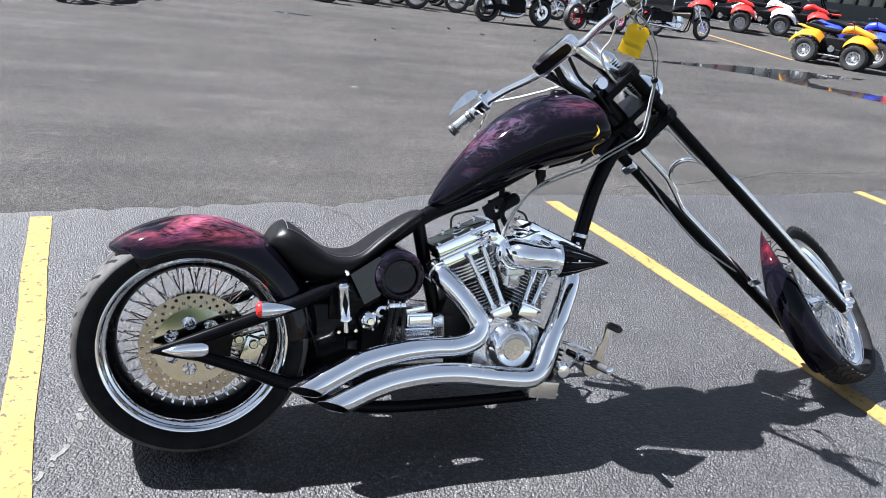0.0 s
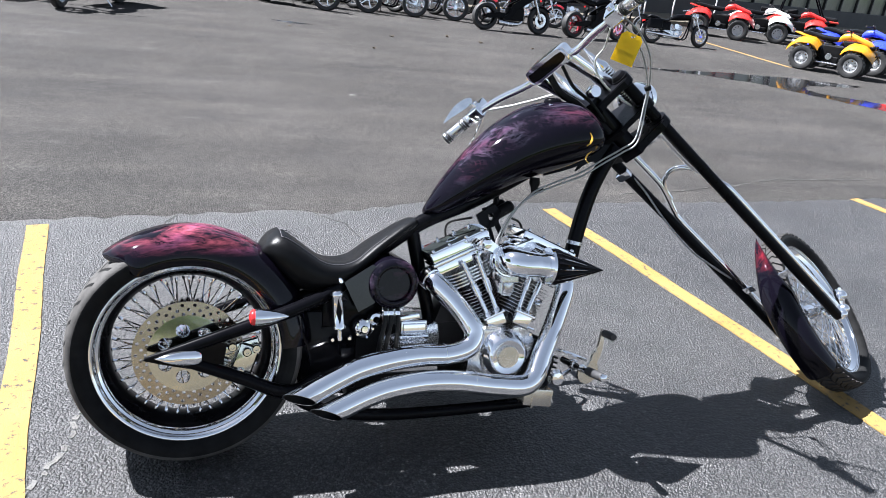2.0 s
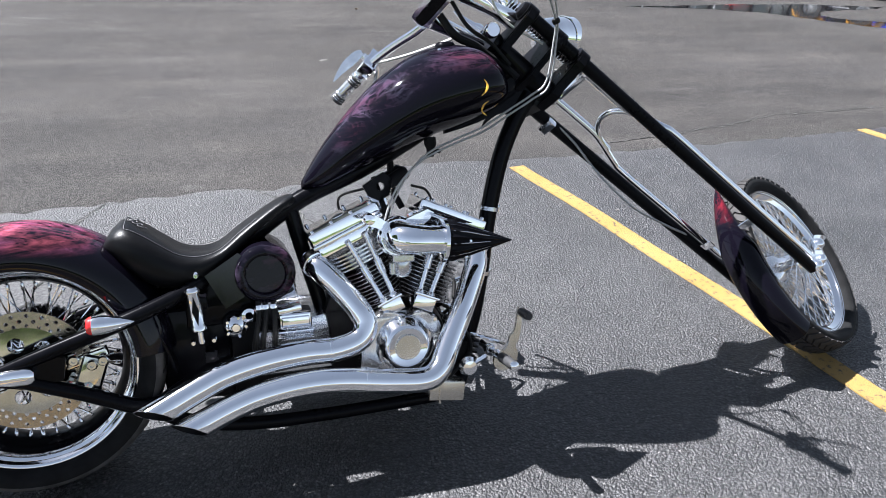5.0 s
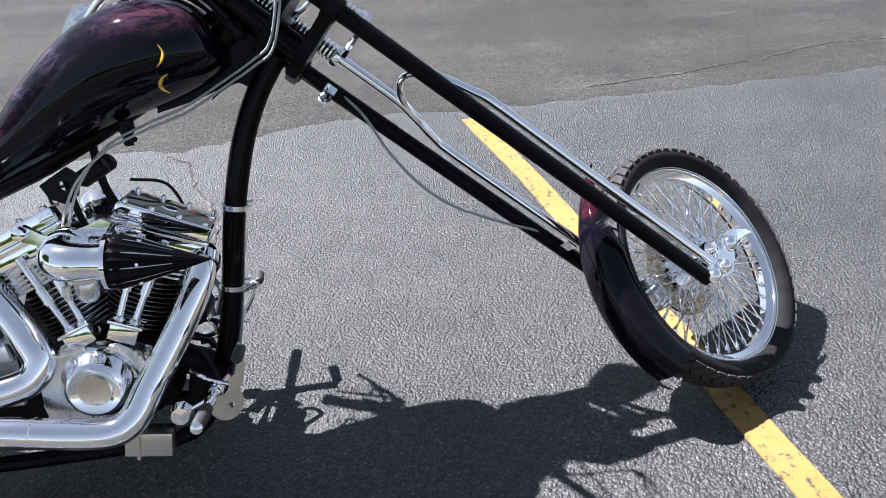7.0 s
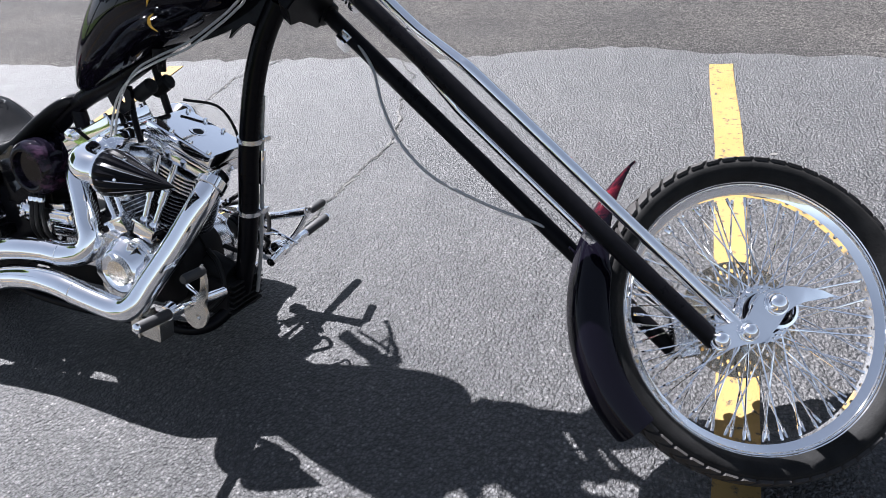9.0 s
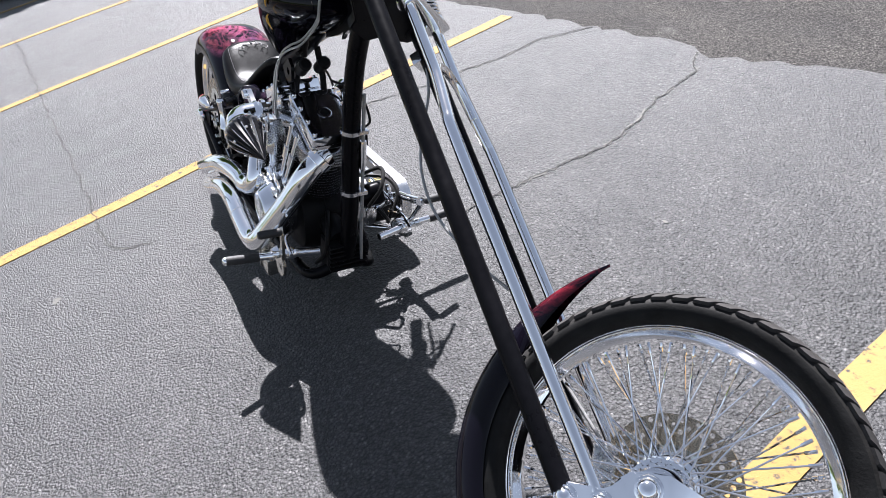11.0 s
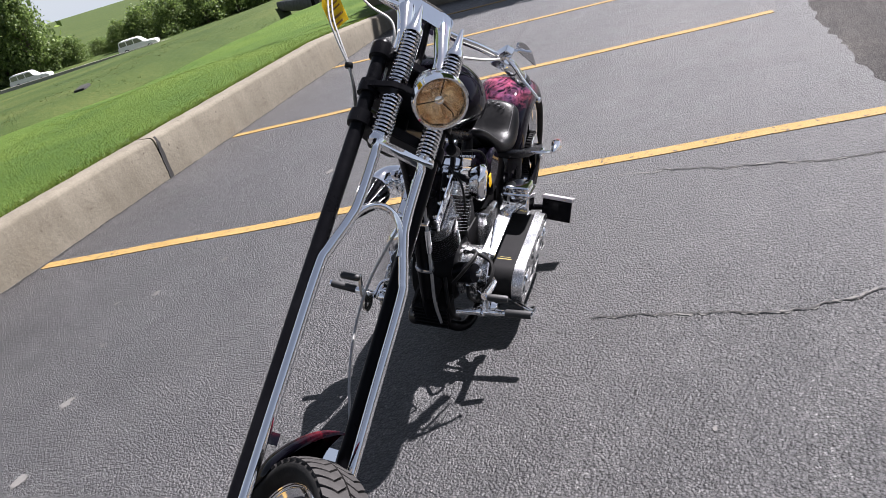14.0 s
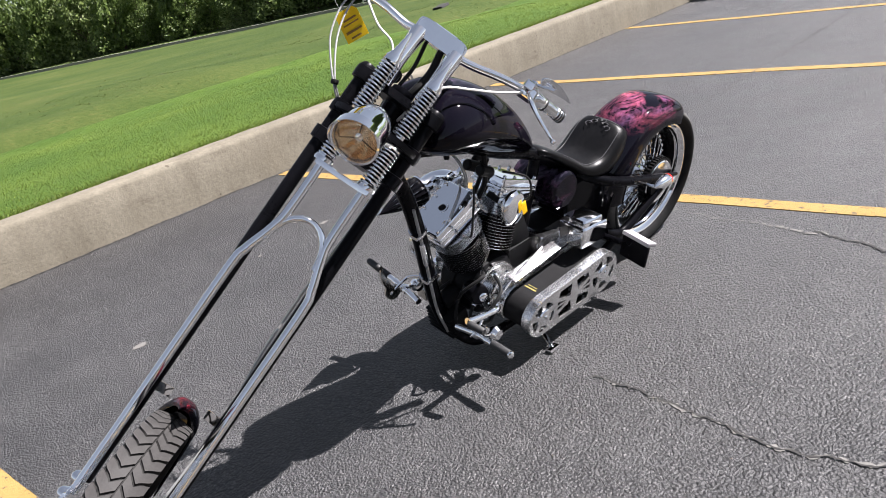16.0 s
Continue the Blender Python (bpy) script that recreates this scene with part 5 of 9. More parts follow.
for sy in (-1, 1):
    low = 0.0 if sy > 0 else 0.036           # the throttle side sits lower and further in
    inn = 1.0 if sy > 0 else 0.90
    bar_pts = [V(-0.012, 0.0, 0.196), V(-0.014, sy * 0.06, 0.197), V(-0.018, sy * 0.12 * inn, 0.205 - low * 0.35), V(-0.030, sy * 0.20 * inn, 0.228 - low * 0.7), V(-0.045, sy * 0.265 * inn, 0.243 - low), V(-0.062, sy * 0.315 * inn, 0.252 - low), V(-0.098, sy * 0.405 * inn, 0.259 - low)]
    fk("handlebar", bar_pts, 0.0125, chrome, 14, 5, "chrome handlebar")
    g0, g1 = V(-0.070, sy * 0.336 * inn, 0.253 - low), V(-0.098, sy * 0.404 * inn, 0.2595 - low)
    b = bm_new()
    prof = [(0, 0)]
    ln = (g1 - g0).length + 0.032
    for k in range(26):
        z = ln * k / 25
        band = 0.0185 if 0.25 < k / 25 < 0.75 else (0.0200 if k % 3 else 0.0165)
        prof.append((band + (0.0008 if k % 2 else 0), z))
    prof.append((0, ln + 0.001))
    lathe(b, prof, 18, axis(g0, g1))
    grip = part("grip", b, polished, bike, "knurled metal grip with black rubber rings", FORK)
    for kk in (0.12, 0.2, 0.28, 0.8, 0.88, 0.96):
        b = bm_new()
        p = g0 + (g1 - g0).normalized() * ln * kk
        lathe(b, [(0.0150, -0.0024), (0.0215, -0.002), (0.0215, 0.002), (0.0150, 0.0024)], 16, axis(p, p + (g1 - g0)), closed=True)
        part("grip_ring", b, rubber_grip, grip)
    c = V(-0.056, sy * 0.300 * inn, 0.249 - low)
    b = bm_new()
    block(b, (0.045, 0.05, 0.045), Matrix.Translation(c), 0.009, 3)
    lathe(b, [(0, 0), (0.019, 0), (0.021, 0.006), (0.021, 0.034), (0.017, 0.04), (0, 0.04)], 18, axis(c + V(0, sy * 0.022, 0), c + V(-0.02, sy * 0.09, 0)))
    block(b, (0.055, 0.03, 0.028), Matrix.Translation(c + V(0.035, -sy * 0.012, 0.004)), 0.007, 3)
    lathe(b, [(0, 0), (0.011, 0.001), (0.012, 0.018), (0, 0.02)], 12, Matrix.Translation(c + V(0.03, 0, 0.012)))
    hs = part("switch_housing", b, chrome, bike, "polished chrome control housing", FORK)
    b = bm_new()
    tip = V(-0.009, sy * 0.440 * inn, 0.160) if sy > 0 else V(0.03, -0.40, 0.225)
    tube(b, [c + V(0.035, 0, -0.012), c + V(0.05, sy * 0.022, -0.032), c.lerp(tip, 0.45) + V(0.026, 0, -0.014), c.lerp(tip, 0.8) + V(0.012, 0, -0.006), tip], [0.007, 0.0095, 0.008, 0.0065, 0.0052], 10, 4, flat=0.7)
    lathe(b, [(0, -0.009), (0.0065, -0.0065), (0.009, 0), (0.0065, 0.0065), (0, 0.009)], 10, Matrix.Translation(tip))
    part("lever", b, chrome, hs, "chrome control lever with ball end")
    b = bm_new()
    m0, m1 = V(0.006, sy * 0.312 * inn, 0.285 - low), V(-0.050, sy * 0.424 * inn, 0.304 - low)
    mc = m0.lerp(m1, 0.34)
    tube(b, [c + V(0.012, 0, 0.016), c + V(0.034, sy * 0.006, 0.024), mc + V(0.026, sy * 0.006, -0.012), mc], 0.0052, 8, 5)
    part("mirror_stalk", b, chrome, hs)
    b = bm_new()
    mo = [(-0.044, 0.004), (-0.040, -0.014), (-0.015, -0.026), (0.02, -0.025), (0.052, -0.012), (0.086, 0.012), (0.05, 0.014), (0.0, 0.021), (-0.035, 0.018)]
    mo = [(q.x, q.y * 0.66) for q in spline([V(x, y, 0) for x, y in mo], 4, True)]
    out = (m1 - m0).normalized()
    back = V(-0.80, 0.0, 0.30)
    back = (back - out * back.dot(out)).normalized()
    MM = Matrix((out, back.cross(out), back)).transposed().to_4x4()
    MM.translation = mc
    plate(b, mo, 0.007, MM)
    part("mirror", b, dull_alloy, hs, "flame-shaped chrome mirror")

b = bm_new()
tube(b, [V(-0.03, 0.02, 0.19), V(-0.045, 0.03, 0.12), V(-0.03, 0.02, 0.05), V(-0.05, 0.0, -0.03), V(-0.07, -0.01, -0.09)], [0.011, 0.013, 0.010, 0.011], 9, 5)
tube(b, [V(-0.02, -0.03, 0.185), V(-0.05, -0.02, 0.11), V(-0.045, -0.025, 0.03), V(-0.06, -0.02, -0.05)], 0.006, 8, 5)
part("wiring_loom", b, black_hose, bike, "black wiring loom under the gauge", FORK)
b = bm_new()
lathe(b, [(0, 0.0), (0.020, 0.0), (0.022, 0.006), (0.022, 0.030), (0.018, 0.036), (0, 0.036)], 18, axis(V(-0.035, -0.045, 0.055), V(-0.075, -0.085, 0.055)))
part("ignition_switch", b, chrome, bike, "round chrome ignition switch", FORK)

# -- headlamp --
lamp_z = V(0.865, 0.475, -0.135).normalized()
lamp_x = -(V(0, 0, 1) - lamp_z * lamp_z.z).normalized()
LAMP = Matrix((lamp_x, lamp_z.cross(lamp_x), lamp_z)).transposed().to_4x4()
LAMP.translation = V(1.526, 0.456, 1.040) - lamp_z * 0.083
LAMP = BIKE.inverted() @ LAMP @ Matrix.Scale(0.83, 4)
b = bm_new()
lathe(b, [(0, -0.085), (0.018, -0.082), (0.04, -0.07), (0.058, -0.045), (0.069, -0.01), (0.0755, 0.035), (0.078, 0.075), (0.080, 0.085), (0.080, 0.098), (0.073, 0.101), (0.070, 0.096), (0.070, 0.06), (0.05, 0.02), (0, 0.0)], 48)
lamp = part("headlamp", b, chrome, bike, "chrome bullet headlamp with visor", LAMP, sharp=45)
b = bm_new()
vis = []
for i in range(19):
    a = math.pi * (-0.5 + i / 18) + math.pi
    ext = 0.024 * max(0.0, math.cos(a - math.pi)) ** 0.8
    vis.append([V(0.0805 * math.cos(a), 0.0805 * math.sin(a), 0.08), V(0.081 * math.cos(a), 0.081 * math.sin(a), 0.10 + ext), V(0.083 * math.cos(a), 0.083 * math.sin(a), 0.10 + ext), V(0.083 * math.cos(a), 0.083 * math.sin(a), 0.08)])
loft(b, vis)
part("visor", b, chrome, lamp)
b = bm_new()
rings = []
for i, (rr, z) in enumerate([(0.069, 0.088), (0.066, 0.074), (0.061, 0.060), (0.054, 0.047), (0.045, 0.036), (0.034, 0.026), (0.022, 0.019), (0.014, 0.016)]):
    row = []
    for k in range(48):
        a = 6.283185 * k / 48
        bow = 0.09 * abs(math.sin(a * 5)) * (1 if i % 3 else 0.4)       # ten shallow scooped sectors
        row.append(V(rr * (1 - bow) * math.cos(a), rr * (1 - bow) * math.sin(a), z - 0.004 * abs(math.sin(a * 5 + i // 3))))
    rings.append(row)
loft(b, rings, False)
part("reflector", b, copper_glass, lamp, "copper-tinted faceted reflector", sharp=34)
b = bm_new()
lathe(b, [(0, 0.062), (0.006, 0.060), (0.010, 0.052), (0.010, 0.040), (0.014, 0.030), (0.014, 0.016), (0, 0.016)], 16)
bulb = part("bulb", b, chrome, lamp, "small silvered bulb")
b = bm_new()
lathe(b, [(0, 0.076), (0.008, 0.075), (0.014, 0.070), (0.015, 0.064), (0.010, 0.064), (0, 0.066)], 20)
part("bulb_shield", b, chrome, bulb)
for k in range(3):
    a = 0.5 + 2.094 * k
    b = bm_new()
    tube(b, [V(0.012 * math.cos(a), 0.012 * math.sin(a), 0.067), V(0.04 * math.cos(a), 0.04 * math.sin(a), 0.062), V(0.058 * math.cos(a), 0.058 * math.sin(a), 0.058)], 0.0016, 6)
    part("shield_stay", b, black_dull, bulb)
b = bm_new()
lathe(b, [(0, 0.104), (0.03, 0.1025), (0.055, 0.098), (0.0695, 0.092), (0.0695, 0.089), (0.055, 0.095), (0.03, 0.0995), (0, 0.101)], 40)
gl = part("lamp_glass", b, clear_glass, lamp, "clear lamp glass")
gl.visible_shadow = False
b = bm_new()
tube(b, [V(0.04, 0, -0.03), V(0.085, 0, -0.06), V(0.12, 0, -0.11)], 0.011, 10, 4)
part("lamp_mount", b, chrome, lamp)


# -- engine --
CRANK = V(0.894, -0.026, 0.264)


def cylinder_frame(sign):
    """Z up the cylinder, X towards its front, Y to the left."""
    a = radians(23.5) * sign
    z = V(math.sin(a), 0, math.cos(a))
    x = V(math.cos(a), 0, -math.sin(a))
    m = Matrix((x, V(0, 1, 0), z)).transposed().to_4x4()
    m.translation = CRANK
    return m


for sg, nm in ((-1, "rear"), (1, "front")):
    C = cylinder_frame(sg)
    b = bm_new()
    prof = [(0.05, 0.125), (0.055, 0.125)]
    z = 0.140
    while z < 0.262:
        prof += [(0.060, z), (0.088, z + 0.0010), (0.089, z + 0.0034), (0.060, z + 0.0044)]
        z += 0.0112
    prof += [(0.060, 0.268), (0.05, 0.268)]
    lathe(b, prof, 36)
    part("cylinder", b, fin_black, bike, "finned cylinder with bright fin edges", C, sharp=30)
    b = bm_new()
    for k in range(5):
        zz = 0.272 + 0.011 * k
        plate(b, ringed(0, 0, 0.092 - 0.001 * k, 0.084, 28, 3.4), 0.0048, Matrix.Translation((0, 0, zz)))
    lathe(b, [(0, 0.268), (0.062, 0.268), (0.064, 0.32), (0, 0.32)], 24)
    part("cylinder_head", b, dull_alloy, bike, "finned alloy cylinder head", C)
    b = bm_new()
    block(b, (0.195, 0.132, 0.034), Matrix.Translation((0, 0, 0.346)), 0.010, 3)
    block(b, (0.21, 0.145, 0.011), Matrix.Translation((0, 0, 0.368)), 0.004, 2)
    block(b, (0.208, 0.143, 0.034), Matrix.Translation((0, 0, 0.391)), 0.009, 3)
    rb = part("rocker_box", b, chrome, bike, "polished chrome rocker box", C)
    b = bm_new()
    lathe(b, [(0.014, 0.4085), (0.019, 0.4095), (0.022, 0.4085), (0.022, 0.407), (0.014, 0.404)], 24, closed=True)
    lathe(b, [(0, 0.4088), (0.0135, 0.4088), (0.0135, 0.404), (0, 0.404)], 20)
    b.faces.ensure_lookup_table()
    for i_, f in enumerate(b.faces):
        f.material_index = 0 if i_ < 24 * 5 else 1
    part("rocker_hole", b, [chrome, black_dull], rb, "chrome ring round a dark hole")
    first = None
    for x in (-0.088, -0.03, 0.03, 0.088):
        for y in (-0.061, 0.061):
            if first is None:
                bb = bm_new()
                lathe(bb, [(0, 0.006), (0.0042, 0.006), (0.0062, 0.003), (0.0065, -0.002), (0, -0.002)], 10)
                first = part("bolt", bb, chrome, rb, m=Matrix.Translation((x, y, 0.410)))
            else:
                again(first, Matrix.Translation((x, y, 0.410)), rb)
    for k in (-1, 1):       # push rod tubes
        b = bm_new()
        p = V(0.012 * -sg + 0.016 * k, -0.108, 0.150)
        q = V(-0.012 * sg + 0.026 * k, -0.080, 0.345)
        mid = p.lerp(q, 0.5)
        tube(b, [p, q], 0.0085, 14)
        lathe(b, [(0.0085, -0.022), (0.0125, -0.02), (0.0125, 0.02), (0.0085, 0.022)], 14, axis(mid, q))
        lathe(b, [(0, -0.004), (0.014, -0.004), (0.014, 0.012), (0.009, 0.02)], 14, axis(p, q))
        part("push_rod_tube", b, chrome, bike, "chrome push rod tube", C)
    b = bm_new()
    block(b, (0.062, 0.05, 0.04), Matrix.Translation((-0.01 * sg, -0.105, 0.137)), 0.006, 2)
    block(b, (0.075, 0.055, 0.008), Matrix.Translation((-0.01 * sg, -0.105, 0.158)), 0.003, 2)
    part("lifter_block", b, chrome, bike, "chrome lifter block", C)
    b = bm_new()
    lathe(b, [(0, 0), (0.008, 0), (0.009, 0.018), (0.006, 0.024), (0.006, 0.045), (0.003, 0.05), (0, 0.05)], 12, Matrix.Translation((0.02, 0.075, 0.318)) @ Matrix.Rotation(radians(-62), 4, "X"))
    part("spark_plug", b, dull_alloy, bike, m=C)
    b = bm_new()
    tube(b, [V(0.02, 0.118, 0.342), V(0.02, 0.14, 0.37), V(-0.04 * sg, 0.12, 0.43), V(-0.11 * sg, 0.06, 0.43)], 0.004, 8, 6)
    part("plug_lead", b, black_hose, bike, m=C)

b = bm_new()
loft(b, [[CRANK + V(x, y, z) for x, z in ringed(0, 0.0, rx, rz, 30, 2.6)] for y, rx, rz in ((-0.085, 0.10, 0.09), (-0.075, 0.118, 0.105), (-0.03, 0.128, 0.114), (-0.004, 0.129, 0.115), (-0.003, 0.136, 0.121), (0.003, 0.136, 0.121), (0.004, 0.129, 0.115), (0.03, 0.128, 0.114), (0.075, 0.118, 0.105), (0.085, 0.10, 0.09))])
case_ = part("crankcase", b, black_dull, bike, "dark alloy crankcase")
b = bm_new()
lathe(b, [(0, -0.02), (0.094, -0.02), (0.097, 0.0), (0.097, 0.012), (0.090, 0.016), (0.090, 0.060), (0.094, 0.064), (0.094, 0.070), (0.086, 0.074), (0.086, 0.088), (0, 0.088)], 48, Matrix.Translation(CRANK + V(0, 0.083, 0)) @ AXLE_Y.inverted())
part("alternator_cover", b, polished, case_, "polished stepped drum behind the belt")
for k in range(8):
    a = 6.283 * k / 8
    b = bm_new()
    lathe(b, [(0, 0.006), (0.005, 0.006), (0.007, 0.003), (0.007, -0.004), (0, -0.004)], 8, Matrix.Translation(CRANK + V(0.090 * math.cos(a), 0.148, 0.090 * math.sin(a))) @ AXLE_Y.inverted())
    part("case_bolt", b, chrome, case_)
b = bm_new()
out = [(q.x, q.y) for q in spline([V(0.80, 0.155, 0), V(0.80, 0.27, 0), V(0.835, 0.335, 0), V(0.885, 0.352, 0), V(0.925, 0.33, 0), V(0.965, 0.345, 0), V(1.02, 0.31, 0), V(1.02, 0.265, 0), V(0.985, 0.20, 0), V(0.94, 0.165, 0), V(0.87, 0.15, 0)], 5, True)]
plate(b, [(x - 0.043, z + 0.031) for x, z in out], 0.052, Matrix.Translation((0, -0.110, 0)) @ AXLE_Y)
bmesh.ops.bevel(b, geom=[e for e in b.edges if len(e.link_faces) == 2 and e.calc_face_angle(0) > 1.0], offset=0.006, segments=3, affect="EDGES")
cv = part("cam_cover", b, polished, bike, "polished cam cover plate")
b = bm_new()
MC = Matrix.Translation((0.875, -0.160, 0.289)) @ AXLE_Y
lathe(b, [(0.086, -0.01), (0.086, 0.0), (0.076, 0.018), (0.064, 0.036), (0.060, 0.042), (0.055, 0.044), (0.051, 0.041), (0, 0.041)], 44, MC)
part("timing_cover", b, chrome, cv, "round chrome timing cover")
b = bm_new()
lathe(b, [(0, 0.046), (0.034, 0.046), (0.036, 0.043), (0.035, 0.041), (0, 0.041)], 36, MC)
part("timing_badge", b, blade_steel, cv, "brushed round badge")
for dx, dz in ((0.088, 0.06), (-0.085, -0.075), (-0.09, 0.065), (0.06, -0.055)):
    b = bm_new()
    lathe(b, [(0, 0.01), (0.005, 0.01), (0.008, 0.006), (0.008, 0), (0, 0)], 10, Matrix.Translation((0.875 + dx, -0.160, 0.289 + dz)) @ AXLE_Y)
    part("cover_bolt", b, chrome, cv)
b = bm_new()
block(b, (0.10, 0.05, 0.055), Matrix.Translation(sq(0.985, -0.225, 0.160)) @ Matrix.Rotation(radians(8), 4, "Y"), 0.005, 2)
block(b, (0.008, 0.06, 0.065), Matrix.Translation(sq(0.965, -0.225, 0.160)) @ Matrix.Rotation(radians(8), 4, "Y"), 0.003, 2)
part("oil_filter_block", b, blade_steel, bike, "square machined steel block under the engine")
b = bm_new()
block(b, (0.075, 0.13, 0.115), Matrix.Translation((1.068, 0, 0.185)) @ Matrix.Rotation(radians(12), 4, "Y"), 0.012, 3)
reg = part("regulator", b, black_dull, bike, "finned black regulator low behind the front tube")
for k in range(6):
    b = bm_new()
    block(b, (0.016, 0.125, 0.006), Matrix.Translation((1.108 + 0.003 * k, 0, 0.145 + 0.017 * k)) @ Matrix.Rotation(radians(12), 4, "Y"), 0.001, 1)
    part("cooling_fin", b, black_dull, reg)
b = bm_new()
lathe(b, [(0, 0), (0.034, 0), (0.036, 0.006), (0.036, 0.07), (0.03, 0.082), (0, 0.084)], 24, axis(V(1.015, -0.02, 0.27), V(1.09, -0.02, 0.24)))
part("oil_filter", b, black_dull, bike)
for sy, zz in ((1, 0.30), (-1, 0.31)):
    b = bm_new()
    tube(b, [V(1.03, sy * 0.03, zz), V(1.08, sy * 0.05, zz - 0.03), V(1.10, sy * 0.07, zz - 0.10), V(1.03, sy * 0.08, zz - 0.17)], 0.007, 8, 5)
    part("oil_line", b, black_hose, bike)

# -- carburettor and air cleaner --
b = bm_new()
tube(b, [V(0.86, 0.0, 0.50), V(0.89, -0.04, 0.545), V(0.905, -0.08, 0.555)], 0.028, 16, 4)
tube(b, [V(0.97, 0.0, 0.50), V(0.94, -0.04, 0.54), V(0.91, -0.08, 0.555)], 0.026, 16, 4)
block(b, (0.062, 0.06, 0.075), Matrix.Translation((0.905, -0.11, 0.525)), 0.008, 3)
lathe(b, [(0, 0), (0.024, 0), (0.027, 0.008), (0.027, 0.04), (0.018, 0.055), (0, 0.055)], 20, Matrix.Translation((0.905, -0.11, 0.50)) @ Matrix.Rotation(radians(180), 4, "X"))
lathe(b, [(0, 0), (0.009, 0), (0.009, 0.03), (0, 0.03)], 12, Matrix.Translation((0.872, -0.14, 0.49)) @ Matrix.Rotation(radians(180), 4, "X"))
for v in b.verts:
    v.co += V(-0.022, -0.026, 0.029)
part("carburettor", b, dull_alloy, bike, "alloy carburettor between the cylinders")
b = bm_new()
tube(b, [V(0.872, -0.135, 0.588), V(0.866, -0.180, 0.592), V(0.872, -0.218, 0.592), V(0.90, -0.238, 0.590), V(0.94, -0.241, 0.587), V(0.978, -0.241, 0.584)], [0.045, 0.046, 0.044, 0.040, 0.037, 0.040], 22, 5)
lathe(b, [(0, 0.0), (0.052, 0.0), (0.056, 0.006), (0.054, 0.012), (0, 0.012)], 28, axis(V(0.87, -0.150, 0.589), V(0.866, -0.22, 0.592)))
lathe(b, [(0, 0.0), (0.049, 0.0), (0.053, 0.004), (0.049, 0.012), (0, 0.013)], 28, axis(V(0.868, -0.172, 0.591), V(0.866, -0.22, 0.592)))
intake = part("intake_elbow", b, chrome, bike, "chrome air intake elbow")
b = bm_new()
plate(b, [(0.772, 0.640), (0.780, 0.657), (0.797, 0.66), (0.835, 0.635), (0.872, 0.632), (0.91, 0.645), (0.95, 0.66), (0.968, 0.650), (0.955, 0.632), (0.92, 0.605), (0.845, 0.585), (0.815, 0.617), (0.785, 0.628)], 0.014, Matrix.Translation((0, -0.165, 0)) @ AXLE_Y)
lathe(b, [(0, 0), (0.014, 0), (0.016, 0.006), (0.013, 0.014), (0, 0.016)], 16, Matrix.Translation((0.790, -0.178, 0.645)) @ AXLE_Y)
part("intake_bracket", b, chrome, bike, "chrome intake support bracket")
C0, C1 = sq(0.985, -0.255, 0.584), sq(1.182, -0.245, 0.568)
b = bm_new()
k = 20
rings = []
for t, r in ((0, 0.052), (0.03, 0.0565), (0.12, 0.0565), (0.3, 0.046), (0.55, 0.030), (0.8, 0.014), (0.95, 0.004), (1.0, 0.0006)):
    MX = axis(C0, C1)
    ln = (C1 - C0).length
    rings.append([MX @ V(r * (0.93 if j % 2 and 0.02 < t < 0.9 else 1) * math.cos(6.283 * j / (2 * k)), r * (0.93 if j % 2 and 0.02 < t < 0.9 else 1) * math.sin(6.283 * j / (2 * k)), ln * t) for j in range(2 * k)])
loft(b, rings)
cone = part("air_cleaner_cone", b, black_gloss, bike, "pointed gloss black air cleaner cone", sharp=25)
for j in range(5):
    a = 6.283 * j / 5 + 0.5
    MX = axis(C0, C1)
    b = bm_new()
    lathe(b, [(0, 0.003), (0.003, 0.003), (0.0045, 0.001), (0.0045, -0.003), (0, -0.003)], 10, MX @ Matrix.Translation((0.046 * math.cos(a), 0.046 * math.sin(a), 0.062)) @ Matrix.Rotation(a, 4, "Z") @ Matrix.Rotation(radians(78), 4, "Y"))
    part("stud", b, chrome, cone)
for j in range(10):
    a = 6.283 * j / 10
    MX = axis(C0, C1)
    b = bm_new()
    tube(b, [MX @ V(0.0567 * math.cos(a), 0.0567 * math.sin(a), 0.014), MX @ V(0.0468 * math.cos(a), 0.0468 * math.sin(a), 0.058), MX @ V(0.024 * math.cos(a), 0.024 * math.sin(a), 0.125)], [0.0010, 0.0016, 0.0008], 6)
    part("rib", b, dull_alloy, cone)
b = bm_new()
lathe(b, [(0.05, -0.006), (0.0575, -0.005), (0.0585, 0.004), (0.05, 0.006)], 32, axis(C0, C1))
part("ring_clamp", b, chrome, cone)

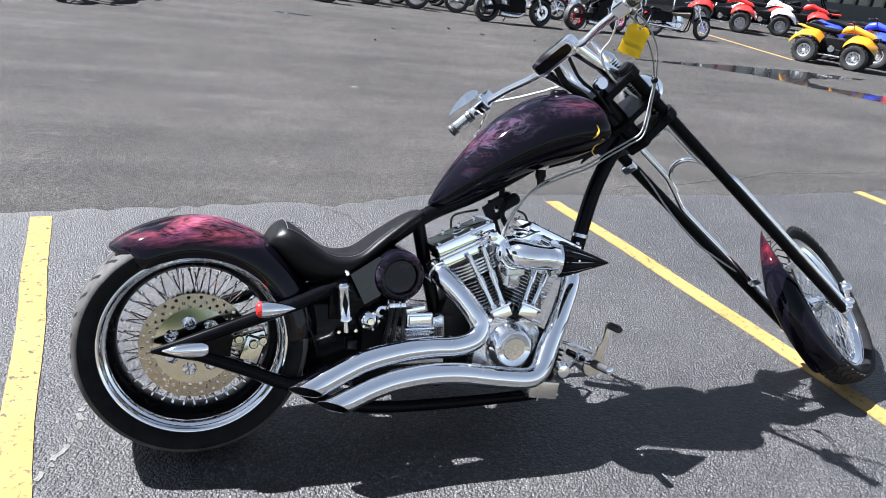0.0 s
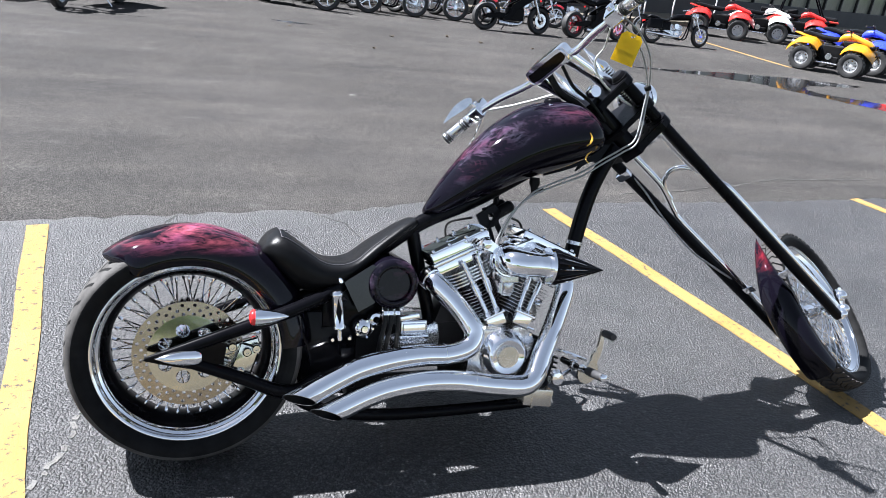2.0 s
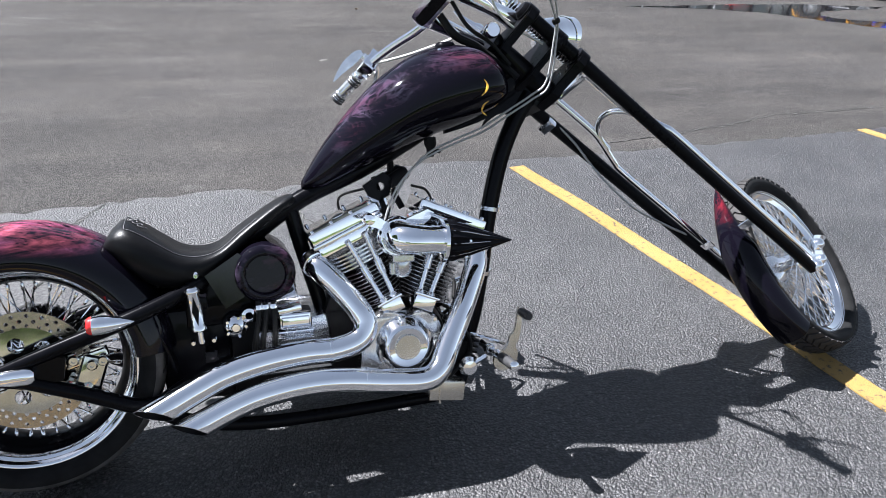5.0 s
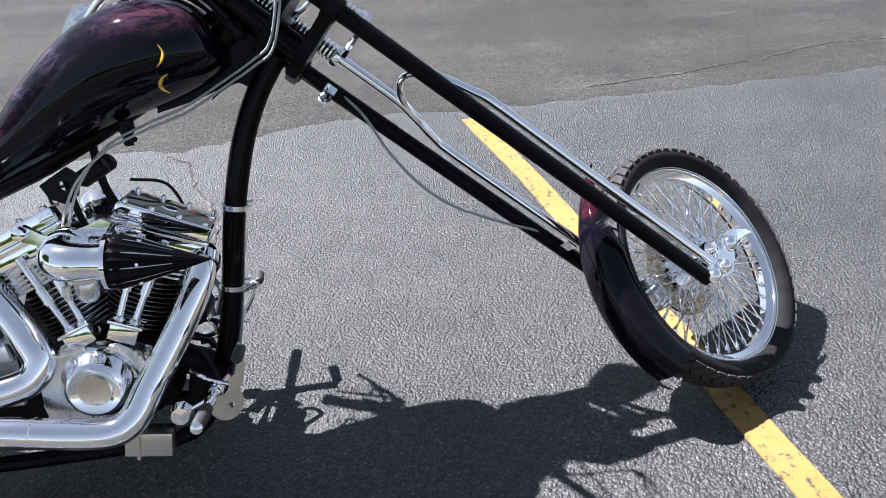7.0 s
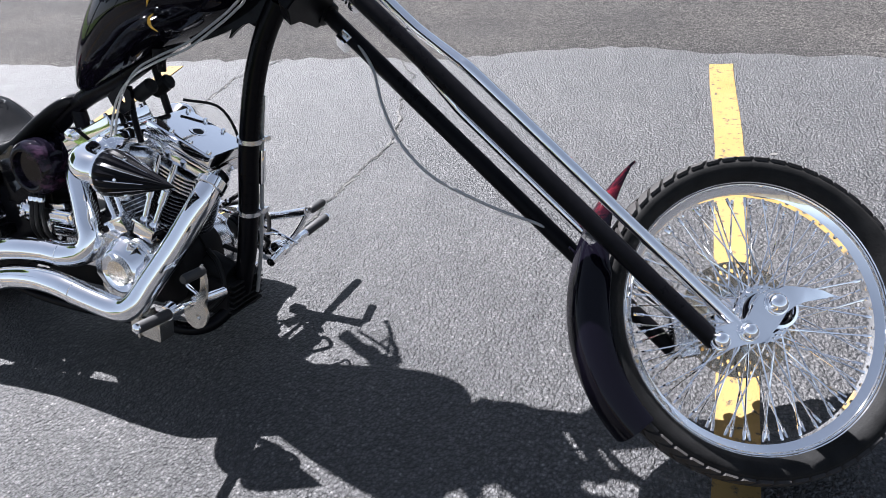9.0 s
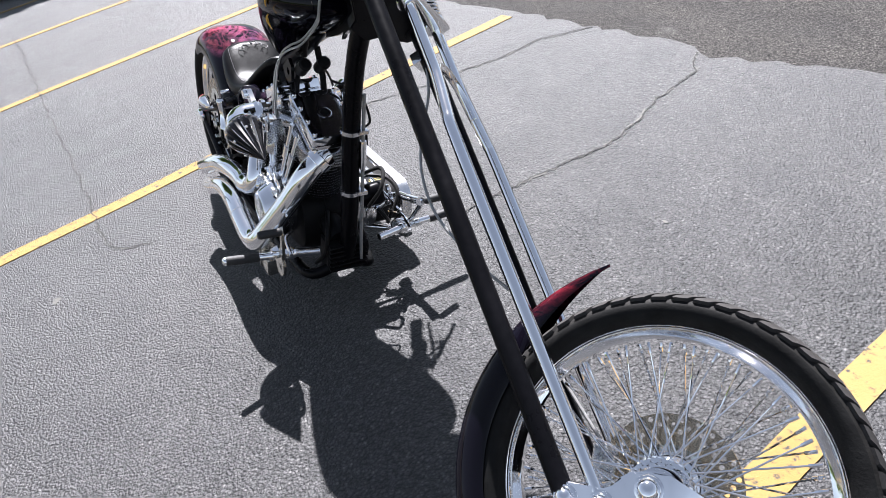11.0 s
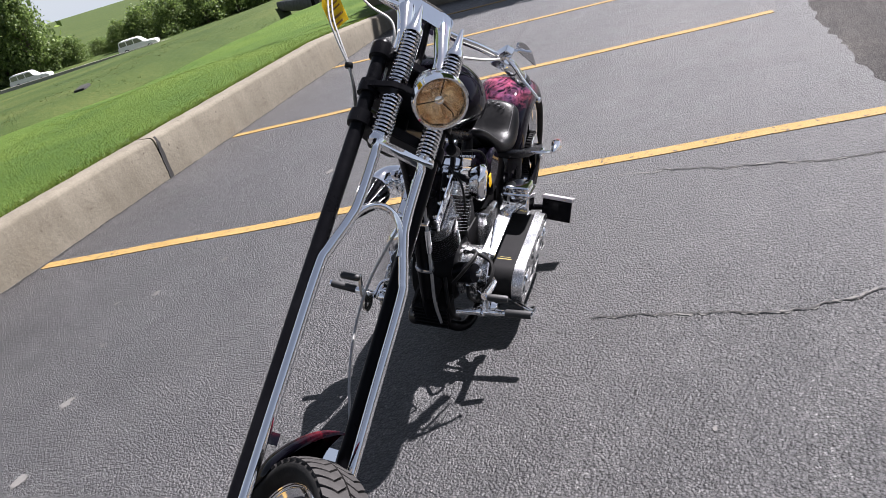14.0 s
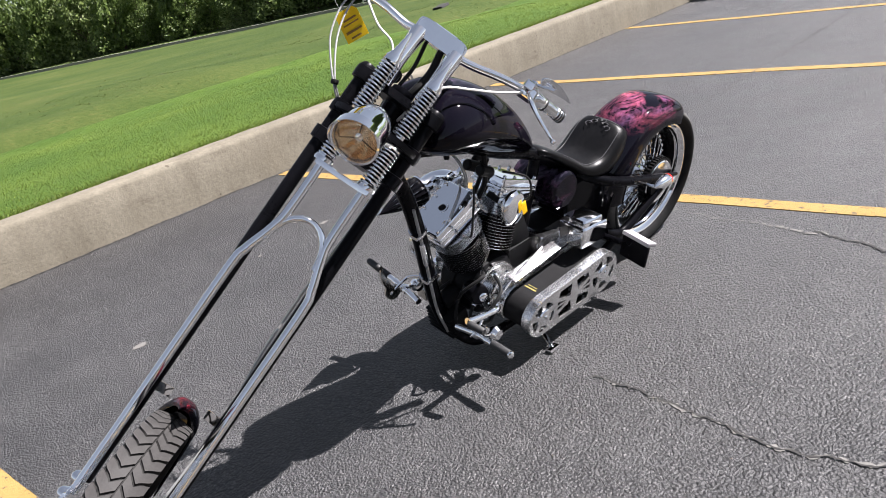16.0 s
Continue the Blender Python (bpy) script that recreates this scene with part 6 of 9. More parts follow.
# -- exhausts --
for nm, pts in (("rear", [sq(0.655, -0.075, 0.522), sq(0.662, -0.10, 0.515), sq(0.678, -0.128, 0.498), sq(0.725, -0.16, 0.448), sq(0.762, -0.187, 0.398), sq(0.777, -0.2, 0.358), sq(0.755, -0.212, 0.322), sq(0.69, -0.224, 0.306),
                          sq(0.61, -0.23, 0.307), sq(0.51, -0.245, 0.302), sq(0.41, -0.26, 0.283), sq(0.345, -0.275, 0.26), sq(0.285, -0.289, 0.234)]),
                ("front", [sq(1.115, -0.05, 0.53), sq(1.12, -0.085, 0.515), sq(1.112, -0.12, 0.475), sq(1.065, -0.165, 0.385), sq(1.0, -0.22, 0.28), sq(0.965, -0.25, 0.226), sq(0.918, -0.262, 0.207), sq(0.82, -0.266, 0.217),
                           sq(0.705, -0.266, 0.234), sq(0.606, -0.266, 0.236), sq(0.50, -0.27, 0.223), sq(0.43, -0.278, 0.205), sq(0.365, -0.288, 0.181)])):
    path = spline(pts, 6)
    b = bm_new()
    tube(b, path, 0.0335, 24)
    ex = part("exhaust_pipe", b, chrome, bike, "sweeping chrome drag pipe with slash-cut end")
    # hollow end, cut away on the outer side
    d = (path[-1] - path[-2]).normalized()
    side = (V(0, 1, 0) - d * d.y).normalized()
    up = d.cross(side)
    rings = []
    for rr, at, slash in ((0.0336, -0.002, 0.0), (0.0336, 0.055, 1.0), (0.0325, 0.056, 1.0), (0.0310, 0.055, 1.0), (0.0310, -0.001, 0.0)):
        ring = []
        for k in range(28):
            a = 6.283185 * k / 28
            y, z = rr * math.cos(a), rr * math.sin(a)
            ring.append(path[-1] + side * y + up * z + d * (at + slash * (y * 0.75 + z * (0.8 if up.z > 0 else -0.8))))
        rings.append(ring)
    b = bm_new()
    loft(b, rings)
    b.faces.ensure_lookup_table()
    for i_, f in enumerate(b.faces):
        if i_ >= 28 * 3:
            f.material_index = 1
    part("slash_tip", b, [chrome, black_dull], ex, "hollow slash-cut pipe end")
    b = bm_new()
    q = path[int(len(path) * (0.60 if nm == "rear" else 0.62))]
    q2 = path[int(len(path) * (0.60 if nm == "rear" else 0.62)) + 1]
    lathe(b, [(0.0335, -0.004), (0.0352, -0.003), (0.0352, 0.003), (0.0335, 0.004)], 24, axis(q, q2))
    part("heat_shield_clamp", b, chrome, ex)
    b = bm_new()
    lathe(b, [(0.036, -0.014), (0.04, -0.012), (0.04, 0.012), (0.036, 0.014), (0.03, 0.0)], 24, axis(path[5], path[7]))
    part("port_collar", b, chrome, ex)

# -- oil tank, gearbox, rear bits --
b = bm_new()
lathe(b, [(0, -0.085), (0.066, -0.085), (0.077, -0.076), (0.080, -0.06), (0.080, 0.100), (0.079, 0.114), (0.074, 0.127), (0.066, 0.134), (0.058, 0.136), (0.053, 0.134), (0.0505, 0.128), (0.050, 0.122), (0, 0.122)], 48, Matrix.Translation((0.518, 0, 0.512)) @ AXLE_Y)
for v in b.verts:
    v.co -= V(0.532, 0, 0.47)
drum = part("oil_tank", b, flames_dark, bike, "round drum oil tank in dark purple-black paint", Matrix.Translation((0.532, 0, 0.47)))
b = bm_new()
lathe(b, [(0, 0.1330), (0.018, 0.1325), (0.034, 0.1310), (0.045, 0.1285), (0.0495, 0.1250), (0.0495, 0.121), (0, 0.121)], 40, Matrix.Translation((0.518, 0, 0.512)) @ AXLE_Y)
part("tank_cap", b, black_mirror, drum, "domed mirror-black centre cap")
b = bm_new()
plate(b, [(0.366, 0.520), (0.452, 0.573), (0.470, 0.560), (0.460, 0.455), (0.411, 0.428)], 0.004, Matrix.Translation((0, -0.112, 0)) @ AXLE_Y)
part("side_panel", b, black_mirror, bike, "flat gloss black panel beside the oil tank")
b = bm_new()
block(b, (0.2, 0.15, 0.15), Matrix.Translation((0.40, 0, 0.44)), 0.03, 3)
block(b, (0.18, 0.14, 0.26), Matrix.Translation((0.33, 0, 0.30)), 0.02, 3)
part("battery_box", b, black_gloss, bike)
# added blocks that darken the see-through gap behind the gearbox
b = bm_new()
block(b, (0.42, 0.12, 0.24), Matrix.Translation((0.60, 0.0, 0.255)), 0.03, 2)
block(b, (0.10, 0.10, 0.16), Matrix.Translation((0.74, 0.0, 0.40)) @ Matrix.Rotation(radians(20), 4, "Y"), 0.02, 2)
part("dark_filler", b, black_dull, bike, "dark filler blocks added between engine and gearbox")
b = bm_new()
arc = [radians(8 + 4.4 * k) for k in range(14)]
loft(b, [[REAR + V(r * math.cos(a), y, r * math.sin(a) - 0.10) for r, y in ((0.345, -0.12), (0.352, 0.12), (0.358, 0.12), (0.351, -0.12))] for a in arc])
part("inner_fender", b, black_gloss, bike, "black inner guard ahead of the rear tyre")
b = bm_new()
block(b, (0.20, 0.19, 0.13), Matrix.Translation((0.585, 0, 0.285)), 0.016, 3)
block(b, (0.12, 0.20, 0.05), Matrix.Translation((0.62, 0, 0.345)) @ Matrix.Rotation(radians(-12), 4, "Y"), 0.012, 3)
gb = part("gearbox", b, dull_alloy, bike, "polished alloy gearbox behind the engine")
b = bm_new()
block(b, (0.088, 0.024, 0.044), Matrix.Translation((0.587, -0.108, 0.374)), 0.009, 3)
block(b, (0.074, 0.010, 0.028), Matrix.Translation((0.587, -0.121, 0.374)), 0.005, 3)
block(b, (0.094, 0.026, 0.012), Matrix.Translation((0.588, -0.108, 0.343)), 0.004, 2)
block(b, (0.090, 0.022, 0.014), Matrix.Translation((0.588, -0.108, 0.325)), 0.004, 2)
block(b, (0.066, 0.05, 0.018), Matrix.Translation((0.575, -0.090, 0.405)) @ Matrix.Rotation(radians(-8), 4, "Y"), 0.006, 3)
part("gearbox_cover", b, chrome, gb, "chrome gearbox side cover")
b = bm_new()
lathe(b, [(0, 0), (0.034, 0), (0.034, 0.010), (0.031, 0.020), (0.024, 0.028), (0.012, 0.032), (0.010, 0.036), (0, 0.036)], 24, Matrix.Translation((0.432, -0.085, 0.374)) @ AXLE_Y)
for k in range(5):
    a = 6.283 * k / 5
    lathe(b, [(0, 0.008), (0.004, 0.008), (0.005, 0.004), (0.005, 0), (0, 0)], 8, Matrix.Translation((0.432 + 0.026 * math.cos(a), -0.107, 0.374 + 0.026 * math.sin(a))) @ AXLE_Y)
part("starter_cap", b, chrome, gb, "domed chrome starter cap with a ring of bolts")
b = bm_new()
lathe(b, [(0.010, 0), (0.022, 0), (0.023, 0.012), (0.019, 0.024), (0.010, 0.026)], 20, Matrix.Translation((0.468, -0.088, 0.402)) @ AXLE_Y, closed=True)
part("filler_ring", b, chrome, gb, "chrome ring beside the starter cap")
for x0, x1 in ((0.493, 0.476), (0.511, 0.497), (0.532, 0.530)):
    b = bm_new()
    tube(b, [V(x0, -0.118, 0.445), V(x0, -0.126, 0.405), V((x0 + x1) / 2, -0.130, 0.365), V(x1, -0.122, 0.315), V(x1 + 0.01, -0.08, 0.26)], 0.0072, 9, 5)
    hose = part("oil_hose", b, black_hose, bike, "black rubber oil hose below the tank")
    b = bm_new()
    lathe(b, [(0.0068, -0.007), (0.0098, -0.006), (0.0104, 0), (0.0098, 0.006), (0.0068, 0.007)], 14, axis(V(x0, -0.1225, 0.424), V(x0, -0.1262, 0.404)), closed=True)
    part("hose_clip", b, chrome, hose, "chrome hose clip")
PG = Matrix.Translation((0.3385, -0.168, 0.447)) @ Matrix.Rotation(radians(-5), 4, "Y")
b = bm_new()
lathe(b, [(0, 0.060), (0.012, 0.060), (0.016, 0.056), (0.0185, 0.052), (0.0185, 0.046), (0.0165, 0.043), (0.0165, -0.040), (0.0185, -0.043), (0.0185, -0.052), (0.012, -0.056), (0.0075, -0.058), (0.0075, -0.088), (0, -0.089)], 20, PG)
pp = part("passenger_peg", b, chrome, bike, "folded chrome passenger peg with black insets", sharp=40)
b = bm_new()
plate(b, [(0, 0.040), (0.0085, 0.0), (0, -0.038), (-0.0085, 0.0)], 0.004, PG @ Matrix.Translation((0, -0.0140, 0.0)) @ AXLE_Y)
part("peg_inset", b, black_dull, pp)
b = bm_new()
block(b, (0.03, 0.05, 0.03), Matrix.Translation((0.352, -0.14, 0.462)), 0.006, 2)
part("peg_mount", b, black_gloss, bike)
b = bm_new()
block(b, (0.03, 0.05, 0.03), Matrix.Translation((0.366, -0.14, 0.318)), 0.006, 2)
part("peg_mount", b, black_gloss, bike)
for x, z in ((0.346, 0.533), (0.375, 0.362), (0.325, 0.360)):
    b = bm_new()
    lathe(b, [(0, 0.01), (0.005, 0.01), (0.0075, 0.006), (0.0075, -0.02), (0, -0.02)], 10, Matrix.Translation((x, -0.158, z)) @ AXLE_Y)
    part("acorn_nut", b, chrome, bike)
for sy in (-1, 1):
    sig = V(0.150, 0.268, 0.458) if sy > 0 else V(0.150, -0.185, 0.440)
    b = bm_new()
    loft(b, [[sig + V(x - 0.15, cy, cz) for cy, cz in ringed(0, 0, r, r, 20)] for x, r in ((0.196, 0.0008), (0.185, 0.007), (0.165, 0.015), (0.14, 0.021), (0.12, 0.0235), (0.105, 0.024), (0.102, 0.023))])
    tl = part("turn_signal", b, chrome, bike, "chrome bullet turn signal")
    b = bm_new()
    loft(b, [[sig + V(x - 0.15, cy, cz) for cy, cz in ringed(0, 0, r, r, 20)] for x, r in ((0.103, 0.0225), (0.096, 0.0222), (0.090, 0.018), (0.087, 0.008), (0.0865, 0.001))])
    part("signal_lens", b, red_lens, tl, "red signal lens")
    b = bm_new()
    tube(b, [sig + V(0.01, 0, -0.01), sig + V(0.02, -sy * 0.02, -0.01), V(0.175, sy * 0.148, 0.435)], 0.007, 8, 3)
    part("signal_stem", b, chrome, tl)
b = bm_new()
block(b, (0.062, 0.045, 0.105), Matrix.Translation((0.078, -0.124, 0.302)) @ Matrix.Rotation(radians(20), 4, "Y"), 0.014, 3)
block(b, (0.10, 0.030, 0.028), Matrix.Translation((0.072, -0.124, 0.345)) @ Matrix.Rotation(radians(-14), 4, "Y"), 0.008, 3)
block(b, (0.10, 0.030, 0.026), Matrix.Translation((0.060, -0.124, 0.262)) @ Matrix.Rotation(radians(28), 4, "Y"), 0.008, 3)
for dx, dz in ((-0.008, -0.030), (0.010, 0.030), (-0.030, 0.046), (0.036, 0.038), (-0.036, -0.030), (0.030, -0.052)):
    lathe(b, [(0, 0), (0.013, 0), (0.0135, 0.008), (0.010, 0.012), (0.005, 0.012), (0.005, 0.008), (0, 0.008)], 16, Matrix.Translation((0.075 + dx, -0.146, 0.302 + dz)) @ AXLE_Y)
part("brake_calliper", b, carrier_metal, bike, "polished rear brake calliper")
b = bm_new()
block(b, (0.05, 0.04, 0.10), Matrix.Translation((0.205 - 0.11, 0.075, -1.388 + 0.06)) @ Matrix.Rotation(radians(35), 4, "Y"), 0.01, 3)
part("brake_calliper", b, polished, bike, "polished front brake calliper", FORK)

# -- belt drive on the left --
BF, BR = V(0.893, 0, 0.240), V(0.540, 0, 0.246)
bd = (BR - BF)
bl = bd.length
ux = bd.normalized()
uz = V(-ux.z, 0, ux.x)
if uz.z < 0:
    uz = -uz
MB = Matrix((ux, uz, V(0, 1, 0))).transposed().to_4x4()
MB.translation = BF


def stadium(r0, r1, k=14):
    out = [(r0 * math.cos(a), r0 * math.sin(a)) for a in (math.pi / 2 + math.pi * i / k for i in range(k + 1))]
    return out + [(bl + r1 * math.cos(a), r1 * math.sin(a)) for a in (-math.pi / 2 + math.pi * i / k for i in range(k + 1))]


b = bm_new()
plate(b, stadium(0.074, 0.082), 0.03, MB @ Matrix.Translation((0, 0, 0.135)))
bmesh.ops.bevel(b, geom=[e for e in b.edges if len(e.link_faces) == 2 and e.calc_face_angle(0) > 1.0], offset=0.004, segments=2, affect="EDGES")
part("inner_primary_plate", b, polished, bike, "polished inner belt drive plate")
b = bm_new()
plate(b, stadium(0.067, 0.075), 0.088, MB @ Matrix.Translation((0, 0, 0.166)), [stadium(0.062, 0.070)])
belt = part("primary_belt", b, belt_rubber, bike, "wide black toothed drive belt")
b = bm_new()
for k, w_ in enumerate((0.052, 0.040, 0.056, 0.034)):      # worn printing
    block(b, (0.006, 0.0016, w_), MB @ Matrix.Translation((0.030 + 0.014 * k, 0.0672, 0.208)), 0)
part("belt_print", b, worn_yellow, belt, "worn yellow printing on the belt")
b = bm_new()
cuts = []
for cx, rr in ((0, 0.059), (bl, 0.067)):
    for i in range(5):
        a0 = math.pi * 2 * i / 5 + 0.35
        cuts.append([(cx + rr * math.cos(a0 + q), rr * math.sin(a0 + q)) for q in (0.13, 0.4, 0.7, 0.97)] + [(cx + rr * 0.58 * math.cos(a0 + q), rr * 0.58 * math.sin(a0 + q)) for q in (0.85, 0.25)])
m0, m1 = 0.062, bl - 0.068
mx = (m0 + m1) / 2
for sx in (-1, 1):
    for sz in (-1, 1):
        cuts.append([(mx + sx * 0.014, sz * 0.061), (mx + sx * 0.080, sz * 0.061), (mx + sx * 0.090, sz * 0.036), (mx + sx * 0.022, sz * 0.010)])
        cuts.append([(mx + sx * 0.095, sz * 0.020), (mx + sx * 0.095, sz * 0.004), (mx + sx * 0.045, sz * 0.004)] if sz > 0 else [(mx + sx * 0.045, sz * 0.004), (mx + sx * 0.095, sz * 0.004), (mx + sx * 0.095, sz * 0.020)])
plate(b, stadium(0.077, 0.085), 0.012, MB @ Matrix.Translation((0, 0, 0.284)), cuts)
oc = part("outer_primary_cover", b, polished, bike, "pierced polished outer belt cover")
b = bm_new()
plate(b, stadium(0.078, 0.086), 0.034, MB @ Matrix.Translation((0, 0, 0.258)), [stadium(0.071, 0.079)])
part("cover_rim", b, polished, oc)
for cx, rr in ((0, 0.034), (bl, 0.034)):
    b = bm_new()
    lathe(b, [(0, 0.012), (rr * 0.3, 0.012), (rr * 0.4, 0.009), (rr * 0.9, 0.008), (rr, 0.004), (rr, 0), (0, 0)], 28, MB @ Matrix.Translation((cx, 0, 0.295)))
    part("pulley_boss", b, chrome, oc)
    b = bm_new()
    lathe(b, [(0, 0.0), (0.05, 0.0), (0.053, 0.004), (0.053, 0.08), (0.05, 0.084), (0, 0.084)], 36, MB @ Matrix.Translation((cx, 0, 0.164)))
    part("pulley", b, dull_alloy, bike, "alloy belt pulley")
b = bm_new()
block(b, (0.15, 0.115, 0.085), Matrix.Translation((0.545, 0.19, 0.400)) @ Matrix.Rotation(radians(-7), 4, "Y"), 0.014, 3)
block(b, (0.115, 0.10, 0.045), Matrix.Translation((0.55, 0.19, 0.446)) @ Matrix.Rotation(radians(-7), 4, "Y"), 0.014, 3)
part("starter_housing", b, chrome, bike, "chrome starter housing")
b = bm_new()
block(b, (0.36, 0.050, 0.014), Matrix.Translation((0.735, 0.158, 0.362)) @ Matrix.Rotation(radians(4.0), 4, "Y") @ Matrix.Rotation(radians(-8), 4, "X"), 0.004, 2)
part("primary_bridge", b, polished, bike, "polished bar over the belt")

# -- licence plate, kickstand, forward controls --
b = bm_new()
PM = Matrix.Translation(sq(0.36, 0.272, 0.275)) @ Matrix.Rotation(radians(-8), 4, "Z") @ Matrix.Rotation(radians(-8), 4, "Y")
block(b, (0.014, 0.125, 0.088), PM, 0.006, 2)
lp = part("plate_holder", b, black_gloss, bike, "side-mounted number plate seen from its dark back")
b = bm_new()
block(b, (0.052, 0.128, 0.016), PM @ Matrix.Translation((-0.012, 0, 0.052)) @ Matrix.Rotation(radians(-12), 4, "Y"), 0.005, 2)
part("plate_light_bar", b, pale_metal, lp, "pale top bar of the plate holder")
b = bm_new()
tube(b, [V(0.34, 0.13, 0.25), V(0.35, 0.26, 0.27)], 0.012, 10)
part("plate_arm", b, black_gloss, lp)
b = bm_new()
foot = BIKE.inverted() @ V(0.845, 0.272, 0.012)
tube(b, [V(0.80, 0.12, 0.13), V(0.80, 0.17, 0.115), foot.lerp(V(0.80, 0.17, 0.115), 0.3), foot], [0.011, 0.010, 0.009, 0.008], 10, 4)
block(b, (0.05, 0.03, 0.012), Matrix.Translation(foot) @ Matrix.Rotation(radians(LEAN_DEG), 4, "X"), 0.004, 2)
part("kickstand", b, chrome, bike, "chrome kickstand folded out to the left")
for sy in (-1, 1):
    tip = V(1.113, -0.375, 0.262) if sy < 0 else V(1.150, 0.366, 0.282)
    b = bm_new()
    tube(b, [V(1.13, sy * 0.10, 0.235), V(1.12, sy * 0.185, 0.245)], 0.013, 12)
    lathe(b, [(0, -0.012), (0.017, -0.012), (0.019, 0.0), (0.017, 0.012), (0.012, 0.018), (0.0115, 0.05), (0.0135, 0.055), (0.0135, 0.06), (0.011, 0.064), (0.011, 0.10), (0, 0.10)], 16, axis(V(1.12, sy * 0.185, 0.245), tip))
    peg = part("foot_peg", b, chrome, bike, "chrome forward foot peg with black rubber end")
    b = bm_new()
    d = (tip - V(1.12, sy * 0.185, 0.245))
    p0 = V(1.12, sy * 0.185, 0.245) + d * 0.50
    lathe(b, [(0, 0), (0.0125, 0), (0.0138, 0.003), (0.0138, d.length * 0.5 - 0.003), (0.0125, d.length * 0.5), (0, d.length * 0.5)], 14, axis(p0, tip))
    part("peg_rubber", b, rubber_grip, peg)
    b = bm_new()
    lathe(b, [(0, 0.0), (0.0125, 0.0), (0.012, 0.006), (0.006, 0.01), (0, 0.01)], 14, axis(tip, tip + d))
    part("peg_end", b, chrome, peg)
    # pedal blade cut like a flame
    b = bm_new()
    blade = [(1.14 + (x - 1.14) * 0.85 + 0.008, z - 0.012) for x, z in [(1.10, 0.225), (1.13, 0.205), (1.165, 0.215), (1.185, 0.245), (1.178, 0.275), (1.19, 0.295), (1.20, 0.345), (1.19, 0.385), (1.183, 0.35), (1.172, 0.315), (1.158, 0.305), (1.150, 0.28), (1.135, 0.265), (1.105, 0.262)]]
    if sy < 0:
        plate(b, [(q.x, q.y) for q in spline([V(x, z, 0) for x, z in blade], 4, True)], 0.009, Matrix.Translation((0, sy * 0.225 + 0.0045, 0)) @ AXLE_Y, [circle(0.008, 12, 1.158, 0.228)])
        ped = part("pedal_blade", b, blade_steel, bike, "flame-cut steel pedal blade")
    else:
        tube(b, [V(1.09, 0.19, 0.245), V(1.13, 0.205, 0.268), V(1.165, 0.216, 0.315), V(1.192, 0.224, 0.362)], [0.011, 0.009, 0.008, 0.009], 12, 4, flat=0.7)
        lathe(b, [(0, -0.014), (0.016, -0.014), (0.018, -0.008), (0.018, 0.008), (0.016, 0.014), (0, 0.014)], 16, Matrix.Translation((1.09, 0.19, 0.245)) @ AXLE_Y)
        ped = part("shift_arm", b, chrome, bike, "bent chrome shift arm")
    b = bm_new()
    lathe(b, [(0, 0), (0.008, 0), (0.011, 0.004), (0.0125, 0.012), (0.0125, 0.06), (0.010, 0.068), (0, 0.068)], 14, axis(V(1.196, sy * 0.225, 0.36), V(1.193, sy * 0.32, 0.363)))
    part("pedal_rubber", b, rubber_grip, ped)
    b = bm_new()
    lathe(b, [(0, -0.02), (0.02, -0.018), (0.028, 0), (0.02, 0.018), (0, 0.02)], 20, Matrix.Translation((1.045, sy * 0.205, 0.212)) @ AXLE_Y)
    tube(b, [V(1.05, sy * 0.205, 0.212), V(1.10, sy * 0.205, 0.235)], 0.007, 8)
    tube(b, [V(1.16, sy * 0.195, 0.26), V(1.10, sy * 0.19, 0.285), V(1.07, sy * 0.16, 0.29)], 0.005, 8, 4)
    part("control_linkage", b, chrome, bike, "chrome pedal linkage with ball joint")
b = bm_new()
lathe(b, [(0, 0), (0.030, 0), (0.034, 0.004), (0.034, 0.012), (0.037, 0.014), (0.037, 0.070), (0.032, 0.080), (0, 0.083)], 28, axis(V(1.035, 0.075, 0.335), V(1.075, 0.20, 0.372)))
flt = part("oil_filter", b, black_gloss, bike, "glossy black oil filter canister at the front of the engine")
b = bm_new()
lathe(b, [(0, 0), (0.012, 0), (0.016, 0.004), (0.016, 0.012), (0.010, 0.016), (0, 0.016)], 16, axis(V(1.062, 0.158, 0.360), V(1.075, 0.20, 0.372)))
part("filter_cap", b, chrome, flt)
for pts in ([V(1.06, 0.12, 0.31), V(1.10, 0.14, 0.28), V(1.04, 0.17, 0.24), V(0.97, 0.15, 0.30)], [V(1.00, 0.10, 0.40), V(1.05, 0.15, 0.43), V(1.11, 0.12, 0.39), V(1.10, 0.08, 0.33)], [V(0.96, 0.12, 0.38), V(1.00, 0.19, 0.37), V(1.06, 0.20, 0.33), V(1.08, 0.15, 0.25)]):
    b = bm_new()
    tube(b, pts, 0.0065, 8, 5)
    hose = part("oil_hose", b, black_hose, bike, "black oil hose with a chrome fitting")
    b = bm_new()
    lathe(b, [(0, -0.012), (0.008, -0.012), (0.010, -0.006), (0.010, 0.006), (0.008, 0.012), (0, 0.012)], 8, axis(pts[0], pts[1]))
    part("hose_fitting", b, chrome, hose)
b = bm_new()
tube(b, [V(1.000, 0.150, 0.275), V(1.035, 0.205, 0.318), V(1.10, 0.215, 0.335), V(1.19, 0.215, 0.358)], [0.016, 0.013, 0.012, 0.014], 12, 4)
lathe(b, [(0, -0.016), (0.017, -0.016), (0.019, -0.010), (0.019, 0.010), (0.017, 0.016), (0, 0.016)], 18, axis(V(1.02, 0.19, 0.305), V(1.06, 0.25, 0.34)))
